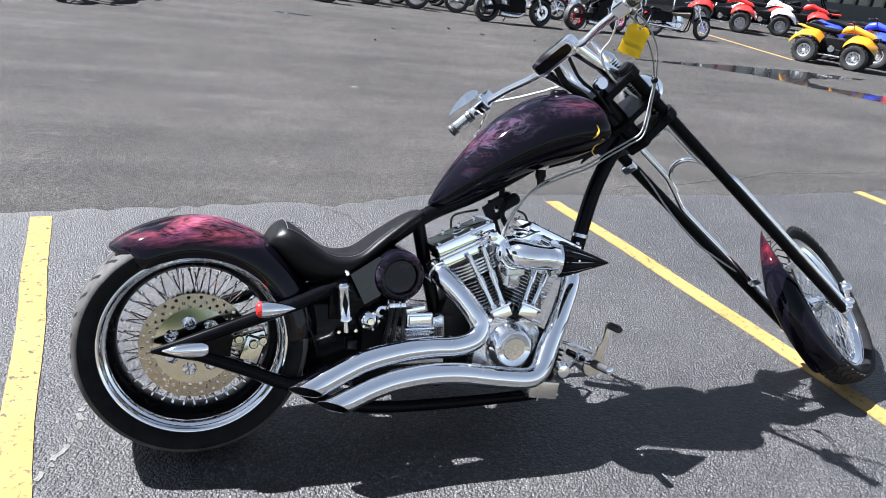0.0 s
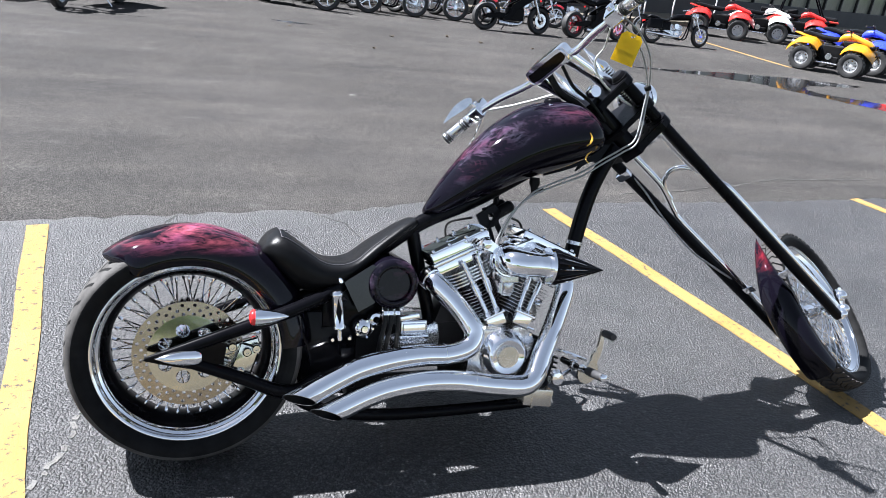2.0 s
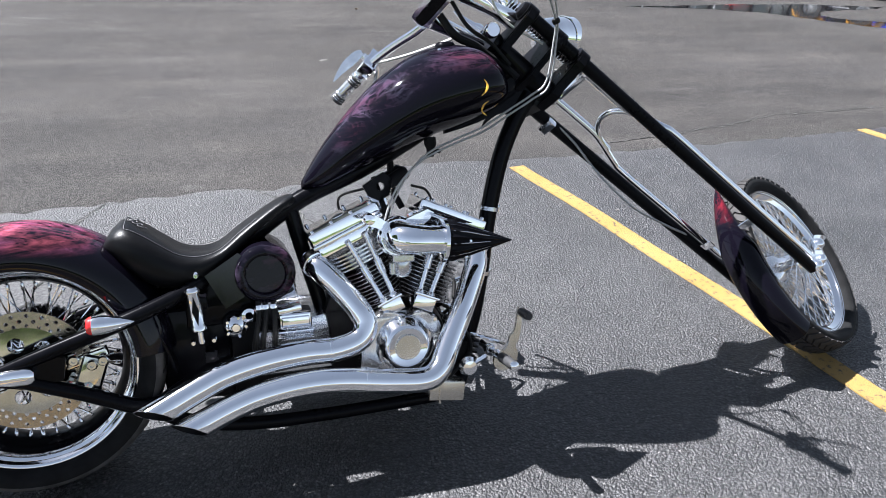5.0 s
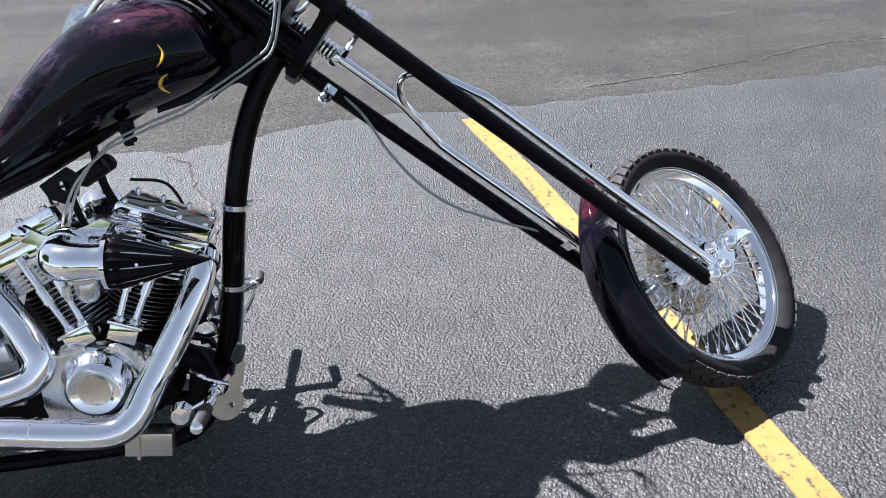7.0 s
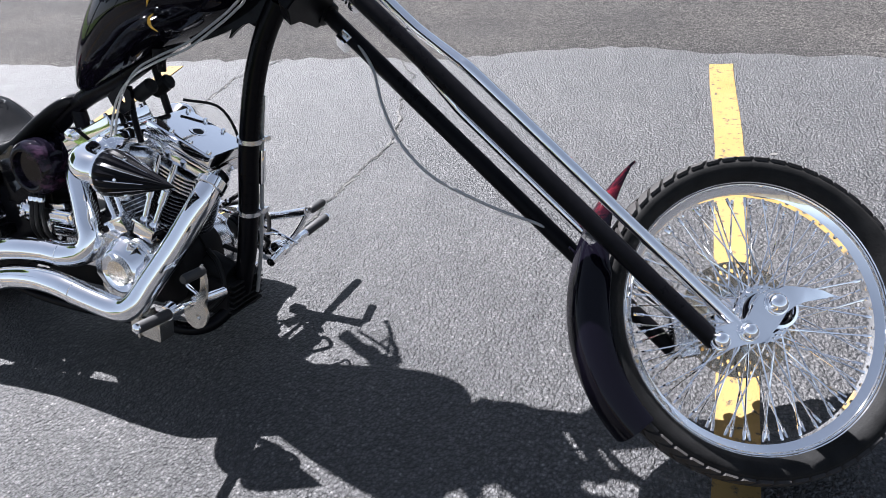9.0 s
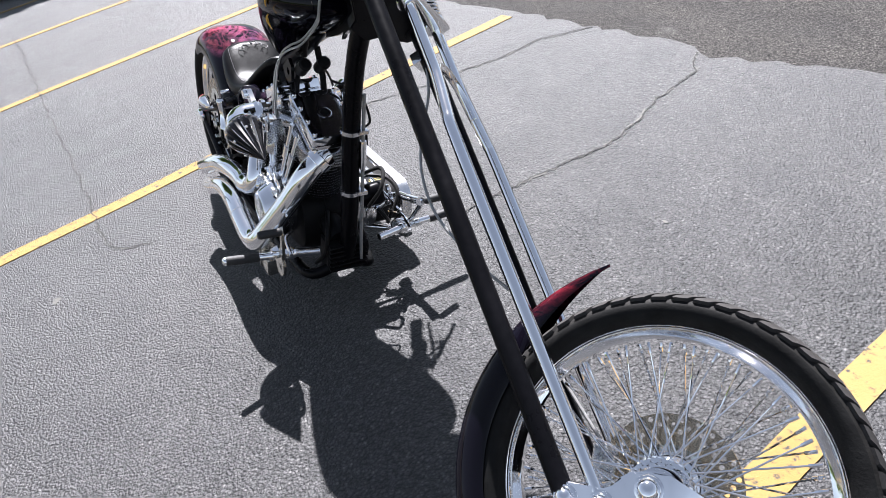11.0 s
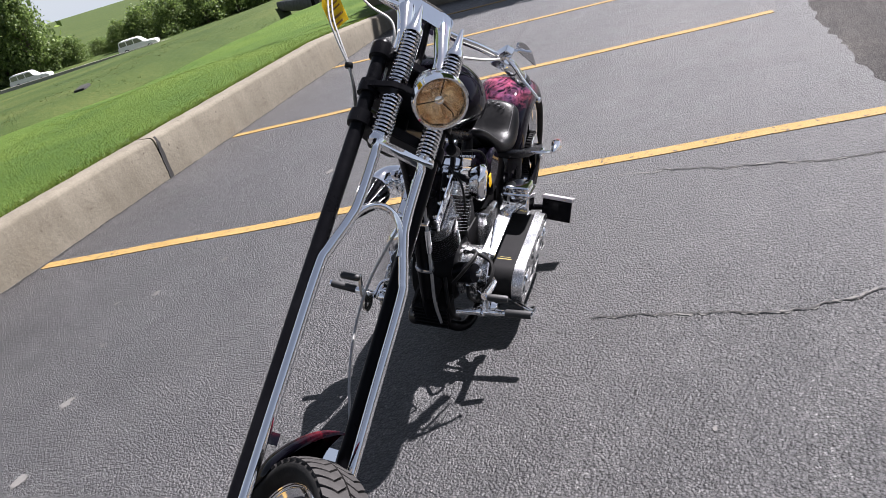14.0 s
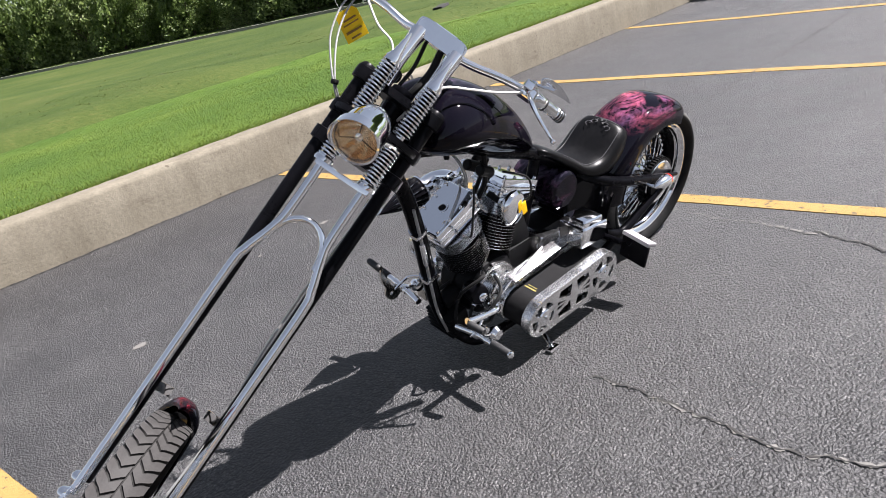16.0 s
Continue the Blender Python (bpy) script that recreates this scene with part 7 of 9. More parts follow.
part("peg_mount", b, chrome, bike, "chrome arm carrying the foot peg")
b = bm_new()
tube(b, [V(1.10, 0.19, 0.29), V(0.93, 0.165, 0.345), V(0.72, 0.14, 0.385)], 0.005, 8, 3)
part("shift_rod", b, chrome, bike, "chrome shift rod along the engine")

# -- cables --
HB = FORK
for i, pts in enumerate((
        [HB @ V(-0.042, -0.268, 0.195), HB @ V(-0.035, -0.268, 0.13), HB @ V(-0.018, -0.250, 0.06), HB @ V(0.002, -0.220, 0.0), HB @ V(0.016, -0.174, -0.068), HB @ V(-0.010, -0.134, -0.103), V(1.33, -0.115, 0.988), V(1.287, -0.105, 0.951), V(1.222, -0.10, 0.913), V(1.139, -0.105, 0.868), V(1.055, -0.11, 0.838),
         V(0.968, -0.11, 0.798), V(0.902, -0.11, 0.727), V(0.862, -0.11, 0.64), V(0.866, -0.115, 0.585)],
        [HB @ V(-0.030, -0.282, 0.195), HB @ V(-0.018, -0.284, 0.12), HB @ V(0.000, -0.262, 0.04), HB @ V(0.012, -0.226, -0.015), HB @ V(0.020, -0.178, -0.071), HB @ V(-0.004, -0.139, -0.108), V(1.337, -0.118, 0.978), V(1.292, -0.108, 0.941), V(1.226, -0.104, 0.903), V(1.143, -0.108, 0.857), V(1.055, -0.113, 0.827),
         V(0.960, -0.113, 0.786), V(0.890, -0.113, 0.722), V(0.850, -0.113, 0.64), V(0.850, -0.12, 0.60)])):
    b = bm_new()
    tube(b, pts, 0.0030, 8, 8)
    part("throttle_cable", b, cable_skin, bike, "grey braided throttle cable")
b = bm_new()
tube(b, [HB @ V(-0.03, 0.285, 0.232), HB @ V(0.004, 0.215, 0.175), HB @ V(0.028, 0.148, 0.132), HB @ V(0.058, 0.088, 0.088), HB @ V(0.06, 0.055, 0.03), HB @ V(0.02, 0.03, -0.06)], 0.0042, 8, 8)
part("clutch_cable", b, pale_hose, bike, "pale clutch cable")
b = bm_new()
tube(b, [HB @ V(-0.035, -0.235, 0.188), HB @ V(-0.006, -0.168, 0.140), HB @ V(0.020, -0.110, 0.118), HB @ V(0.022, -0.085, 0.085), HB @ V(0.012, -0.078, 0.045), HB @ V(0.02, -0.075, -0.01), HB @ V(0.05, -0.08, -0.10)], 0.0034, 8, 8)
part("brake_hose", b, pale_hose, bike, "pale brake hose from the throttle-side control")
b = bm_new()
tube(b, [HB @ V(0.05, 0.10, -0.22), HB @ V(0.058, 0.10, -0.30), HB @ V(0.038, 0.095, -0.40), HB @ V(-0.012, 0.09, -0.49), HB @ V(-0.045, 0.085, -0.58), HB @ V(-0.05, 0.085, -0.68), HB @ V(-0.025, 0.085, -0.77), HB @ V(0.012, 0.09, -0.86), HB @ V(0.06, 0.10, -0.96), HB @ V(0.075, 0.10, -1.1), HB @ V(0.11, 0.09, -1.28)], 0.0036, 8, 8)
part("brake_line", b, cable_skin, bike, "braided front brake line looping under the fork")
b = bm_new()
tube(b, [V(1.23, 0.03, 0.73), V(1.207, 0.03, 0.60), V(1.180, 0.03, 0.42), V(1.155, 0.03, 0.28), V(1.12, 0.04, 0.17)], 0.0055, 8, 5)
part("clutch_line", b, cable_skin, bike, "clutch line down the front tube")
b = bm_new()
lathe(b, [(0, 0), (0.009, 0), (0.010, 0.01), (0.010, 0.085), (0.007, 0.095), (0, 0.095)], 14, axis(V(1.206, 0.03, 0.59), V(1.180, 0.03, 0.42)))
part("line_adjuster", b, chrome, bike)
for z, x in ((0.622, 1.200), (0.428, 1.168)):
    b = bm_new()
    lathe(b, [(0.027, -0.007), (0.031, -0.006), (0.031, 0.006), (0.027, 0.007)], 18, axis(V(x - 0.006, 0, z), V(x + 0.012, 0, z + 0.1)))
    block(b, (0.03, 0.03, 0.012), Matrix.Translation((x + 0.018, 0.024, z)), 0.003, 2)
    part("line_clamp", b, dull_alloy, bike, "clamp on the front frame tube")
b = bm_new()
tube(b, [V(0.90, 0.02, 0.79), V(0.905, 0.03, 0.70), V(0.93, 0.02, 0.64)], 0.010, 8, 4)
tube(b, [V(0.84, -0.02, 0.74), V(0.86, -0.04, 0.66), V(0.88, -0.05, 0.60)], 0.008, 8, 4)
for dy in (-0.03, 0.03):
    lathe(b, [(0, -0.035), (0.014, -0.035), (0.02, -0.028), (0.02, 0.028), (0.014, 0.035), (0, 0.035)], 14, Matrix.Translation((0.905, dy, 0.735)) @ Matrix.Rotation(radians(60), 4, "Y"))
part("ignition_coil", b, black_dull, bike)
b = bm_new()
plate(b, [(0.80, 0.72), (0.86, 0.755), (0.885, 0.735), (0.875, 0.69), (0.845, 0.675), (0.815, 0.69)], 0.01, Matrix.Translation((0, -0.05, 0)) @ AXLE_Y, [circle(0.012, 12, 0.85, 0.715)])
part("engine_mount", b, black_gloss, bike, "pierced black top engine mount")

b = bm_new()
HC = sq(0.86, 0.093, 0.609)
HM = Matrix.Translation(HC) @ Matrix.Rotation(radians(6), 4, "Z") @ AXLE_Y.inverted()
loft(b, [[HM @ V(x, y, z) for x, y in ringed(0, 0, rx, ry, 28, 2.6)] for z, rx, ry in ((-0.03, 0.04, 0.044), (-0.006, 0.052, 0.060), (0.0, 0.055, 0.063), (0.012, 0.054, 0.062), (0.022, 0.047, 0.054), (0.026, 0.030, 0.036))])
hc = part("horn_cover", b, chrome, bike, "chrome oval horn cover between the cylinders")
b = bm_new()
tube(b, [HC + V(0, -0.03, 0), HC + V(0.02, -0.09, 0.03)], 0.012, 10)
part("horn_stem", b, black_dull, hc)
b = bm_new()
block(b, (0.022, 0.004, 0.05), Matrix.Translation(HC + V(-0.034, 0.03, -0.004)) @ Matrix.Rotation(radians(14), 4, "Y"), 0.001, 1)
part("small_tag", b, yellow_paper, hc, "small yellow paper tag")

b = bm_new()
lathe(b, [(0, -0.007), (0.010, -0.007), (0.0115, -0.004), (0.0115, 0.004), (0.010, 0.007), (0, 0.007)], 12, axis(HB @ V(0.017, -0.1745, -0.0695), HB @ V(0.008, -0.154, -0.122)))
part("cable_tie", b, black_hose, bike, "black clip joining the throttle cables")

# -- price tag on the bar --
tag = thing("price_tag", Matrix.Translation((1.218, 0.075, 1.270)) @ Matrix.Rotation(radians(-18), 4, "Z") @ Matrix.Rotation(radians(22), 4, "Y") @ Matrix.Scale(0.84, 4), "yellow card price tag hanging from the handlebar", "tag")
b = bm_new()
plate(b, [(-0.042, -0.055), (0.042, -0.055), (0.042, 0.04), (0.028, 0.055), (-0.028, 0.055), (-0.042, 0.04)], 0.0015, AXLE_Y @ Matrix.Rotation(radians(8), 4, "Z"), [circle(0.005, 10, 0, 0.043)])
for v in b.verts:
    v.co.y += 0.006 * math.sin(v.co.z * 30)
part("card", b, yellow_paper, tag)
for j, (w, z, h) in enumerate(((0.05, 0.02, 0.006), (0.06, 0.005, 0.005), (0.062, -0.018, 0.014), (0.04, -0.042, 0.006))):
    b = bm_new()
    for sy in (1,):
        block(b, (w, 0.0006, h), Matrix.Translation((0.004 * j - 0.004, sy * 0.0022 - 0.0008 + 0.006 * math.sin(z * 30), z)) @ Matrix.Rotation(radians(-6), 4, "Y"), 0)
    part("writing_bar", b, pencil, tag)
b = bm_new()
tube(b, [V(0, 0, 0.043), V(0.004, 0.002, 0.075), V(0.0, 0.0, 0.10)], 0.0012, 5, 3)
part("string", b, stitch, tag)

# ---- the far side of the lot ----
red_plastic = surface("red_plastic", (0.55, 0.025, 0.02), 0.3, coat=0.4, vary=0.12)
yellow_plastic = surface("yellow_plastic", (0.50, 0.23, 0.010), 0.3, coat=0.4, vary=0.1)
orange_paint = surface("orange_paint", (0.78, 0.26, 0.02), 0.25, coat=0.6, vary=0.08)
white_plastic = surface("white_plastic", (0.75, 0.75, 0.72), 0.35, vary=0.08)
blue_plastic = surface("blue_plastic", (0.03, 0.05, 0.50), 0.3, coat=0.4, vary=0.1)
maroon_paint = surface("maroon_paint", (0.20, 0.012, 0.02), 0.25, coat=0.6, vary=0.1)
plain_tyre = surface("black_tyre", (0.018, 0.018, 0.018), 0.65, bump=0.3, bscale=90)
wall_grey = surface("painted_grey_wall", (0.035, 0.035, 0.037), 0.6, vary=0.25, scale=2, bump=0.2, bscale=40)
frame_black = surface("dark_window_frame", (0.015, 0.015, 0.016), 0.4)
shop_glass = surface("dark_shop_glass", (0.19, 0.20, 0.16), 0.07, vary=0.2, scale=0.6, rvary=0.2, spec=0.8)
wood_post = surface("weathered_wood", (0.25, 0.19, 0.13), 0.85, bump=0.5, bscale=30)
wet = surface("wet_asphalt", (0.012, 0.012, 0.013), 0.07, vary=0.4, rvary=0.5, scale=3, spec=0.6)
sign_white = surface("white_sign_paint", (0.78, 0.78, 0.76), 0.5, vary=0.06)
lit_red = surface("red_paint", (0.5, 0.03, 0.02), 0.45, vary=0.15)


silver_paint = surface("silver_rim_paint", (0.62, 0.62, 0.62), 0.35, 0.2, vary=0.1)


def small_wheel(parent, m, r, w, rim_mat, cast=5, name="wheel", knob=False, inner=0.70):
    """A parked machine's wheel about local Y: tyre with a rim, hub and spokes under it."""
    b = bm_new()
    ri = r * inner
    h = w / 2
    lathe(b, [(ri, h * 0.8), (ri + (r - ri) * 0.3, h), (r * 0.93, h * 0.92), (r, h * 0.5), (r, -h * 0.5), (r * 0.93, -h * 0.92), (ri + (r - ri) * 0.3, -h), (ri, -h * 0.8)], 32, AXLE_Y, closed=True)
    if knob:
        for k in range(18):
            a = 6.283 * k / 18
            for sy in (-1, 1):
                block(b, (0.018, w * 0.36, 0.05), Matrix.Rotation(a + sy * 0.09, 4, "Y") @ Matrix.Translation((r + 0.004, sy * w * 0.24, 0)), 0)
    wheel = part(name, b, plain_tyre, parent, m=m)
    b = bm_new()
    lathe(b, [(ri + 0.004, h * 0.78), (ri * 0.96, h * 0.82), (ri * 0.90, h * 0.55), (ri * 0.88, 0), (ri * 0.90, -h * 0.55), (ri * 0.96, -h * 0.82), (ri + 0.004, -h * 0.78)], 28, AXLE_Y, closed=True)
    part("rim", b, rim_mat, wheel)
    b = bm_new()
    lathe(b, [(0, h * 0.8), (ri * 0.22, h * 0.8), (ri * 0.26, 0), (ri * 0.22, -h * 0.8), (0, -h * 0.8)], 16, AXLE_Y)
    part("hub", b, rim_mat, wheel)
    if cast == 0:       # pressed steel dish with round openings
        b = bm_new()
        holes = [circle(ri * 0.11, 10, ri * 0.64 * math.cos(6.283 * k / 8), ri * 0.64 * math.sin(6.283 * k / 8)) for k in range(8)]
        plate(b, circle(ri * 0.93, 32), 0.012, AXLE_Y, holes)
        part("wheel_dish", b, rim_mat, wheel)
        return wheel
    first = None
    for k in range(cast):
        a = 6.283 * k / cast
        mm = Matrix.Rotation(a, 4, "Y") @ Matrix.Translation((ri * 0.56, 0, 0))
        if first is None:
            b = bm_new()
            block(b, (ri * 0.74, h * 0.5, ri * (0.11 if cast < 9 else 0.035)), Matrix(), 0.003, 1)
            first = part("wheel_spoke", b, rim_mat, wheel, m=mm)
        else:
            again(first, mm, wheel)
    return wheel


def place(front, rear, scale, lean=8.0):
    """A pose with X from rear wheel to front wheel, standing on the ground."""
    f, r = V(*front, 0), V(*rear, 0)
    d = (f - r).normalized()
    return Matrix.Translation(r) @ Matrix.Rotation(math.atan2(d.y, d.x), 4, "Z") @ Matrix.Rotation(radians(-lean), 4, "X") @ Matrix.Scale(scale, 4), (f - r).length / scale


def cruiser(front, rear, scale, paint, label, spokes=5, screen=False, bags=False):
    m, wb = place(front, rear, scale)
    t = thing("cruiser_motorcycle", m, label, "motorcycle", "motorcycles across the lot")
    R, Wd = 0.32, 0.14
    small_wheel(t, Matrix.Translation((0, 0, R)), R, 0.16, chrome, spokes, "rear_wheel")
    small_wheel(t, Matrix.Translation((wb, 0, R)) @ Matrix.Rotation(radians(14), 4, "Z"), R, 0.12, chrome, spokes, "front_wheel")
    for sy in (-1, 1):
        b = bm_new()
        tube(b, [V(wb, sy * 0.09, R), V(wb - 0.16, sy * 0.09, 0.62), V(wb - 0.30, sy * 0.09, 0.95)], 0.022, 10)
        part("fork_leg", b, chrome, t)
        b = bm_new()
        tube(b, [V(0.1, sy * 0.16, 0.36), V(0.5, sy * 0.17, 0.30), V(0.8, sy * 0.16, 0.22), V(-0.3, sy * 0.19, 0.27)][1:] if sy > 0 else [V(0.9, -0.16, 0.40), V(0.78, -0.17, 0.24), V(0.4, -0.19, 0.25), V(-0.28, -0.19, 0.30)], 0.038, 12, 4)
        part("exhaust", b, chrome, t)
        b = bm_new()
        tube(b, [V(wb - 0.34, 0, 1.0), V(wb - 0.34, sy * 0.2, 1.06), V(wb - 0.48, sy * 0.36, 1.03)], 0.013, 8, 4)
        part("handlebar", b, chrome, t)
        b = bm_new()
        tube(b, [V(0, sy * 0.13, R), V(0.35, sy * 0.13, 0.34), V(0.75, sy * 0.12, 0.2), V(wb - 0.5, sy * 0.1, 0.22), V(wb - 0.38, 0, 0.8)], 0.02, 8, 3)
        part("frame_rail", b, black_satin, t)
        b = bm_new()
        tube(b, [V(0.02, sy * 0.15, 0.36), V(0.2, sy * 0.15, 0.66)], [0.035, 0.028], 10)
        part("shock", b, chrome, t)
        if bags:
            b = bm_new()
            block(b, (0.42, 0.16, 0.28), Matrix.Translation((-0.05, sy * 0.24, 0.55)), 0.04, 3)
            part("saddlebag", b, paint, t)
    for x, tilt in ((0.58, -20), (0.80, 22)):
        b = bm_new()
        for k in range(9):
            block(b, (0.155, 0.16, 0.011), Matrix.Translation((x, 0, 0.42)) @ Matrix.Rotation(radians(tilt), 4, "Y") @ Matrix.Translation((0, 0, 0.018 * k)), 0)
        lathe(b, [(0, 0), (0.055, 0), (0.055, 0.18), (0, 0.18)], 14, Matrix.Translation((x, 0, 0.41)) @ Matrix.Rotation(radians(tilt), 4, "Y"))
        part("cylinder", b, dull_alloy, t)
    b = bm_new()
    block(b, (0.62, 0.22, 0.26), Matrix.Translation((0.62, 0, 0.30)), 0.06, 3)
    lathe(b, [(0, 0.14), (0.09, 0.14), (0.1, 0.12), (0.1, -0.12), (0.09, -0.14), (0, -0.14)], 24, Matrix.Translation((0.74, 0, 0.32)) @ AXLE_Y)
    part("engine", b, polished, t)
    b = bm_new()
    block(b, (0.34, 0.24, 0.26), Matrix.Translation((0.36, 0, 0.52)), 0.05, 3)
    part("side_cover", b, black_gloss, t)
    b = bm_new()
    lathe(b, [(0, 0.03), (0.075, 0.03), (0.085, 0.015), (0.085, -0.02), (0, -0.02)], 24, Matrix.Translation((0.70, -0.13, 0.53)) @ AXLE_Y)
    part("air_cleaner", b, chrome, t)
    b = bm_new()
    loft(b, [[V(x, cy, cz) for cy, cz in ringed(0, z, ry, rz, 18, 2.4)] for x, z, ry, rz in ((0.50, 0.72, 0.03, 0.03), (0.58, 0.75, 0.10, 0.06), (0.72, 0.79, 0.145, 0.09), (0.86, 0.81, 0.15, 0.10), (wb - 0.42, 0.82, 0.11, 0.08), (wb - 0.37, 0.82, 0.04, 0.03))])
    part("fuel_tank", b, paint, t)
    b = bm_new()
    loft(b, [[V(x, cy, cz) for cy, cz in ringed(0, z, ry, rz, 16, 2.8)] for x, z, ry, rz in ((-0.20, 0.74, 0.05, 0.02), (-0.15, 0.76, 0.10, 0.05), (0.08, 0.73, 0.12, 0.05), (0.16, 0.68, 0.14, 0.05), (0.36, 0.66, 0.15, 0.05), (0.50, 0.70, 0.09, 0.04), (0.54, 0.72, 0.04, 0.02))])
    part("seat", b, leather, t)
    for cx, rr, a0, a1, hw, nm in ((0, R + 0.04, 160, 15, 0.10, "rear_fender"), (wb, R + 0.035, 150, 50, 0.075, "front_fender")):
        b = bm_new()
        rows = []
        for i in range(15):
            a = radians(a0 + (a1 - a0) * i / 14)
            rows.append([V(cx + r * math.cos(a), y, R + r * math.sin(a)) for y, r in ((-hw, rr - 0.06), (-hw * 0.7, rr - 0.01), (0, rr), (hw * 0.7, rr - 0.01), (hw, rr - 0.06), (hw * 0.9, rr - 0.065), (0, rr - 0.01), (-hw * 0.9, rr - 0.065))])
        loft(b, rows)
        part(nm, b, paint, t)
    b = bm_new()
    loft(b, [[V(wb - 0.24 + x, cy, cz) for cy, cz in ringed(0, 0.86, r, r, 20)] for x, r in ((-0.10, 0.02), (-0.05, 0.07), (0.02, 0.095), (0.06, 0.098), (0.07, 0.08))])
    part("headlamp", b, chrome, t)
    b = bm_new()
    block(b, (0.06, 0.12, 0.06), Matrix.Translation((-0.30, 0, 0.62)), 0.02, 2)
    part("tail_lamp", b, red_lens, t)
    if screen:
        b = bm_new()
        plate(b, ringed(0, 0, 0.20, 0.19, 24, 3), 0.005, Matrix.Translation((wb - 0.28, 0, 1.22)) @ Matrix.Rotation(radians(68), 4, "Y") @ Matrix.Rotation(radians(90), 4, "Z"))
        w = part("windscreen", b, clear_glass, t, "clear windscreen")
        w.visible_shadow = False
    b = bm_new()
    tube(b, [V(0.65, 0.12, 0.2), V(0.62, 0.26, 0.06), V(0.62, 0.29, 0.02)], 0.012, 8)
    part("kickstand", b, chrome, t)
    return t


def sport(front, rear, scale, paint, label, rim):
    m, wb = place(front, rear, scale, 7)
    t = thing("sport_motorcycle", m, label, "motorcycle", "motorcycles across the lot")
    R = 0.31
    small_wheel(t, Matrix.Translation((0, 0, R)), R, 0.19, rim, 3, "rear_wheel")
    fw = small_wheel(t, Matrix.Translation((wb, 0, R)) @ Matrix.Rotation(radians(12), 4, "Z"), R, 0.13, rim, 6, "front_wheel")
    b = bm_new()
    lathe(b, [(0.09, 0.004), (0.16, 0.004), (0.16, -0.004), (0.09, -0.004)], 28, Matrix.Translation((0, -0.075, 0)) @ AXLE_Y, closed=True)
    part("brake_disc", b, polished, fw)
    for sy in (-1, 1):
        b = bm_new()
        tube(b, [V(wb, sy * 0.1, R), V(wb - 0.10, sy * 0.1, 0.55), V(wb - 0.24, sy * 0.1, 0.93)], [0.03, 0.03, 0.024], 12)
        part("fork_leg", b, polished, t)
        b = bm_new()
        plate(b, [(0.40, 0.30), (0.55, 0.42), (0.62, 0.62), (1.05, 0.86), (wb - 0.22, 0.88), (wb - 0.25, 0.76), (1.0, 0.66), (0.72, 0.48), (0.62, 0.30), (0.46, 0.24)], 0.045, Matrix.Translation((0, sy * 0.14 + 0.022, 0)) @ AXLE_Y)
        part("frame_spar", b, black_satin, t)
        b = bm_new()
        plate(b, [(-0.06, 0.28), (0.0, 0.36), (0.30, 0.42), (0.50, 0.40), (0.5, 0.30), (0.2, 0.28)], 0.035, Matrix.Translation((0, sy * 0.12 + 0.017, 0)) @ AXLE_Y)
        part("swing_arm", b, black_satin, t)
        b = bm_new()
        tube(b, [V(wb - 0.26, sy * 0.06, 0.97), V(wb - 0.28, sy * 0.2, 1.0), V(wb - 0.36, sy * 0.36, 0.98)], 0.013, 8, 3)
        part("handlebar", b, black_satin, t)
        b = bm_new()
        plate(b, ringed(0, 0, 0.06, 0.035, 16, 2.6), 0.02, Matrix.Translation((wb - 0.25, sy * 0.30, 1.14)) @ Matrix.Rotation(radians(75), 4, "Y") @ Matrix.Rotation(radians(90), 4, "Z"))
        part("mirror", b, black_gloss, t)
    b = bm_new()
    block(b, (0.42, 0.26, 0.30), Matrix.Translation((0.74, 0, 0.40)), 0.06, 3)
    for k in range(5):
        block(b, (0.16, 0.2, 0.012), Matrix.Translation((0.86, 0, 0.56 + 0.022 * k)) @ Matrix.Rotation(radians(20), 4, "Y"), 0)
    part("engine", b, black_dull, t)
    b = bm_new()
    tube(b, [V(0.95, -0.06, 0.36), V(0.85, -0.10, 0.2), V(0.6, -0.12, 0.17), V(0.3, -0.13, 0.2)], [0.03, 0.035, 0.06, 0.06], 12, 4)
    part("exhaust", b, polished, t)
    b = bm_new()
    loft(b, [[V(x, cy, cz) for cy, cz in ringed(0, z, ry, rz, 18, 2.6)] for x, z, ry, rz in ((0.56, 0.80, 0.07, 0.04), (0.66, 0.86, 0.13, 0.09), (0.85, 0.92, 0.17, 0.12), (1.02, 0.93, 0.16, 0.11), (1.12, 0.90, 0.10, 0.07))])
    part("fuel_tank", b, paint, t)
    b = bm_new()
    loft(b, [[V(x, cy, cz) for cy, cz in ringed(0, z, ry, rz, 16, 3)] for x, z, ry, rz in ((-0.24, 1.0, 0.04, 0.02), (-0.15, 0.97, 0.10, 0.05), (0.1, 0.90, 0.12, 0.06), (0.35, 0.82, 0.12, 0.06), (0.56, 0.80, 0.09, 0.05))])
    part("tail_fairing", b, paint, t)
    b = bm_new()
    loft(b, [[V(x, cy, cz) for cy, cz in ringed(0, z, ry, rz, 14, 3)] for x, z, ry, rz in ((-0.1, 1.0, 0.08, 0.02), (0.15, 0.955, 0.11, 0.03), (0.4, 0.875, 0.12, 0.03), (0.58, 0.86, 0.09, 0.03))])
    part("seat", b, leather, t)
    b = bm_new()
    loft(b, [[V(x, cy, cz) for cy, cz in ringed(0, z, ry, rz, 16, 2.6)] for x, z, ry, rz in ((wb - 0.30, 0.95, 0.08, 0.10), (wb - 0.18, 0.95, 0.13, 0.13), (wb - 0.08, 0.92, 0.10, 0.09), (wb - 0.03, 0.88, 0.04, 0.03))])
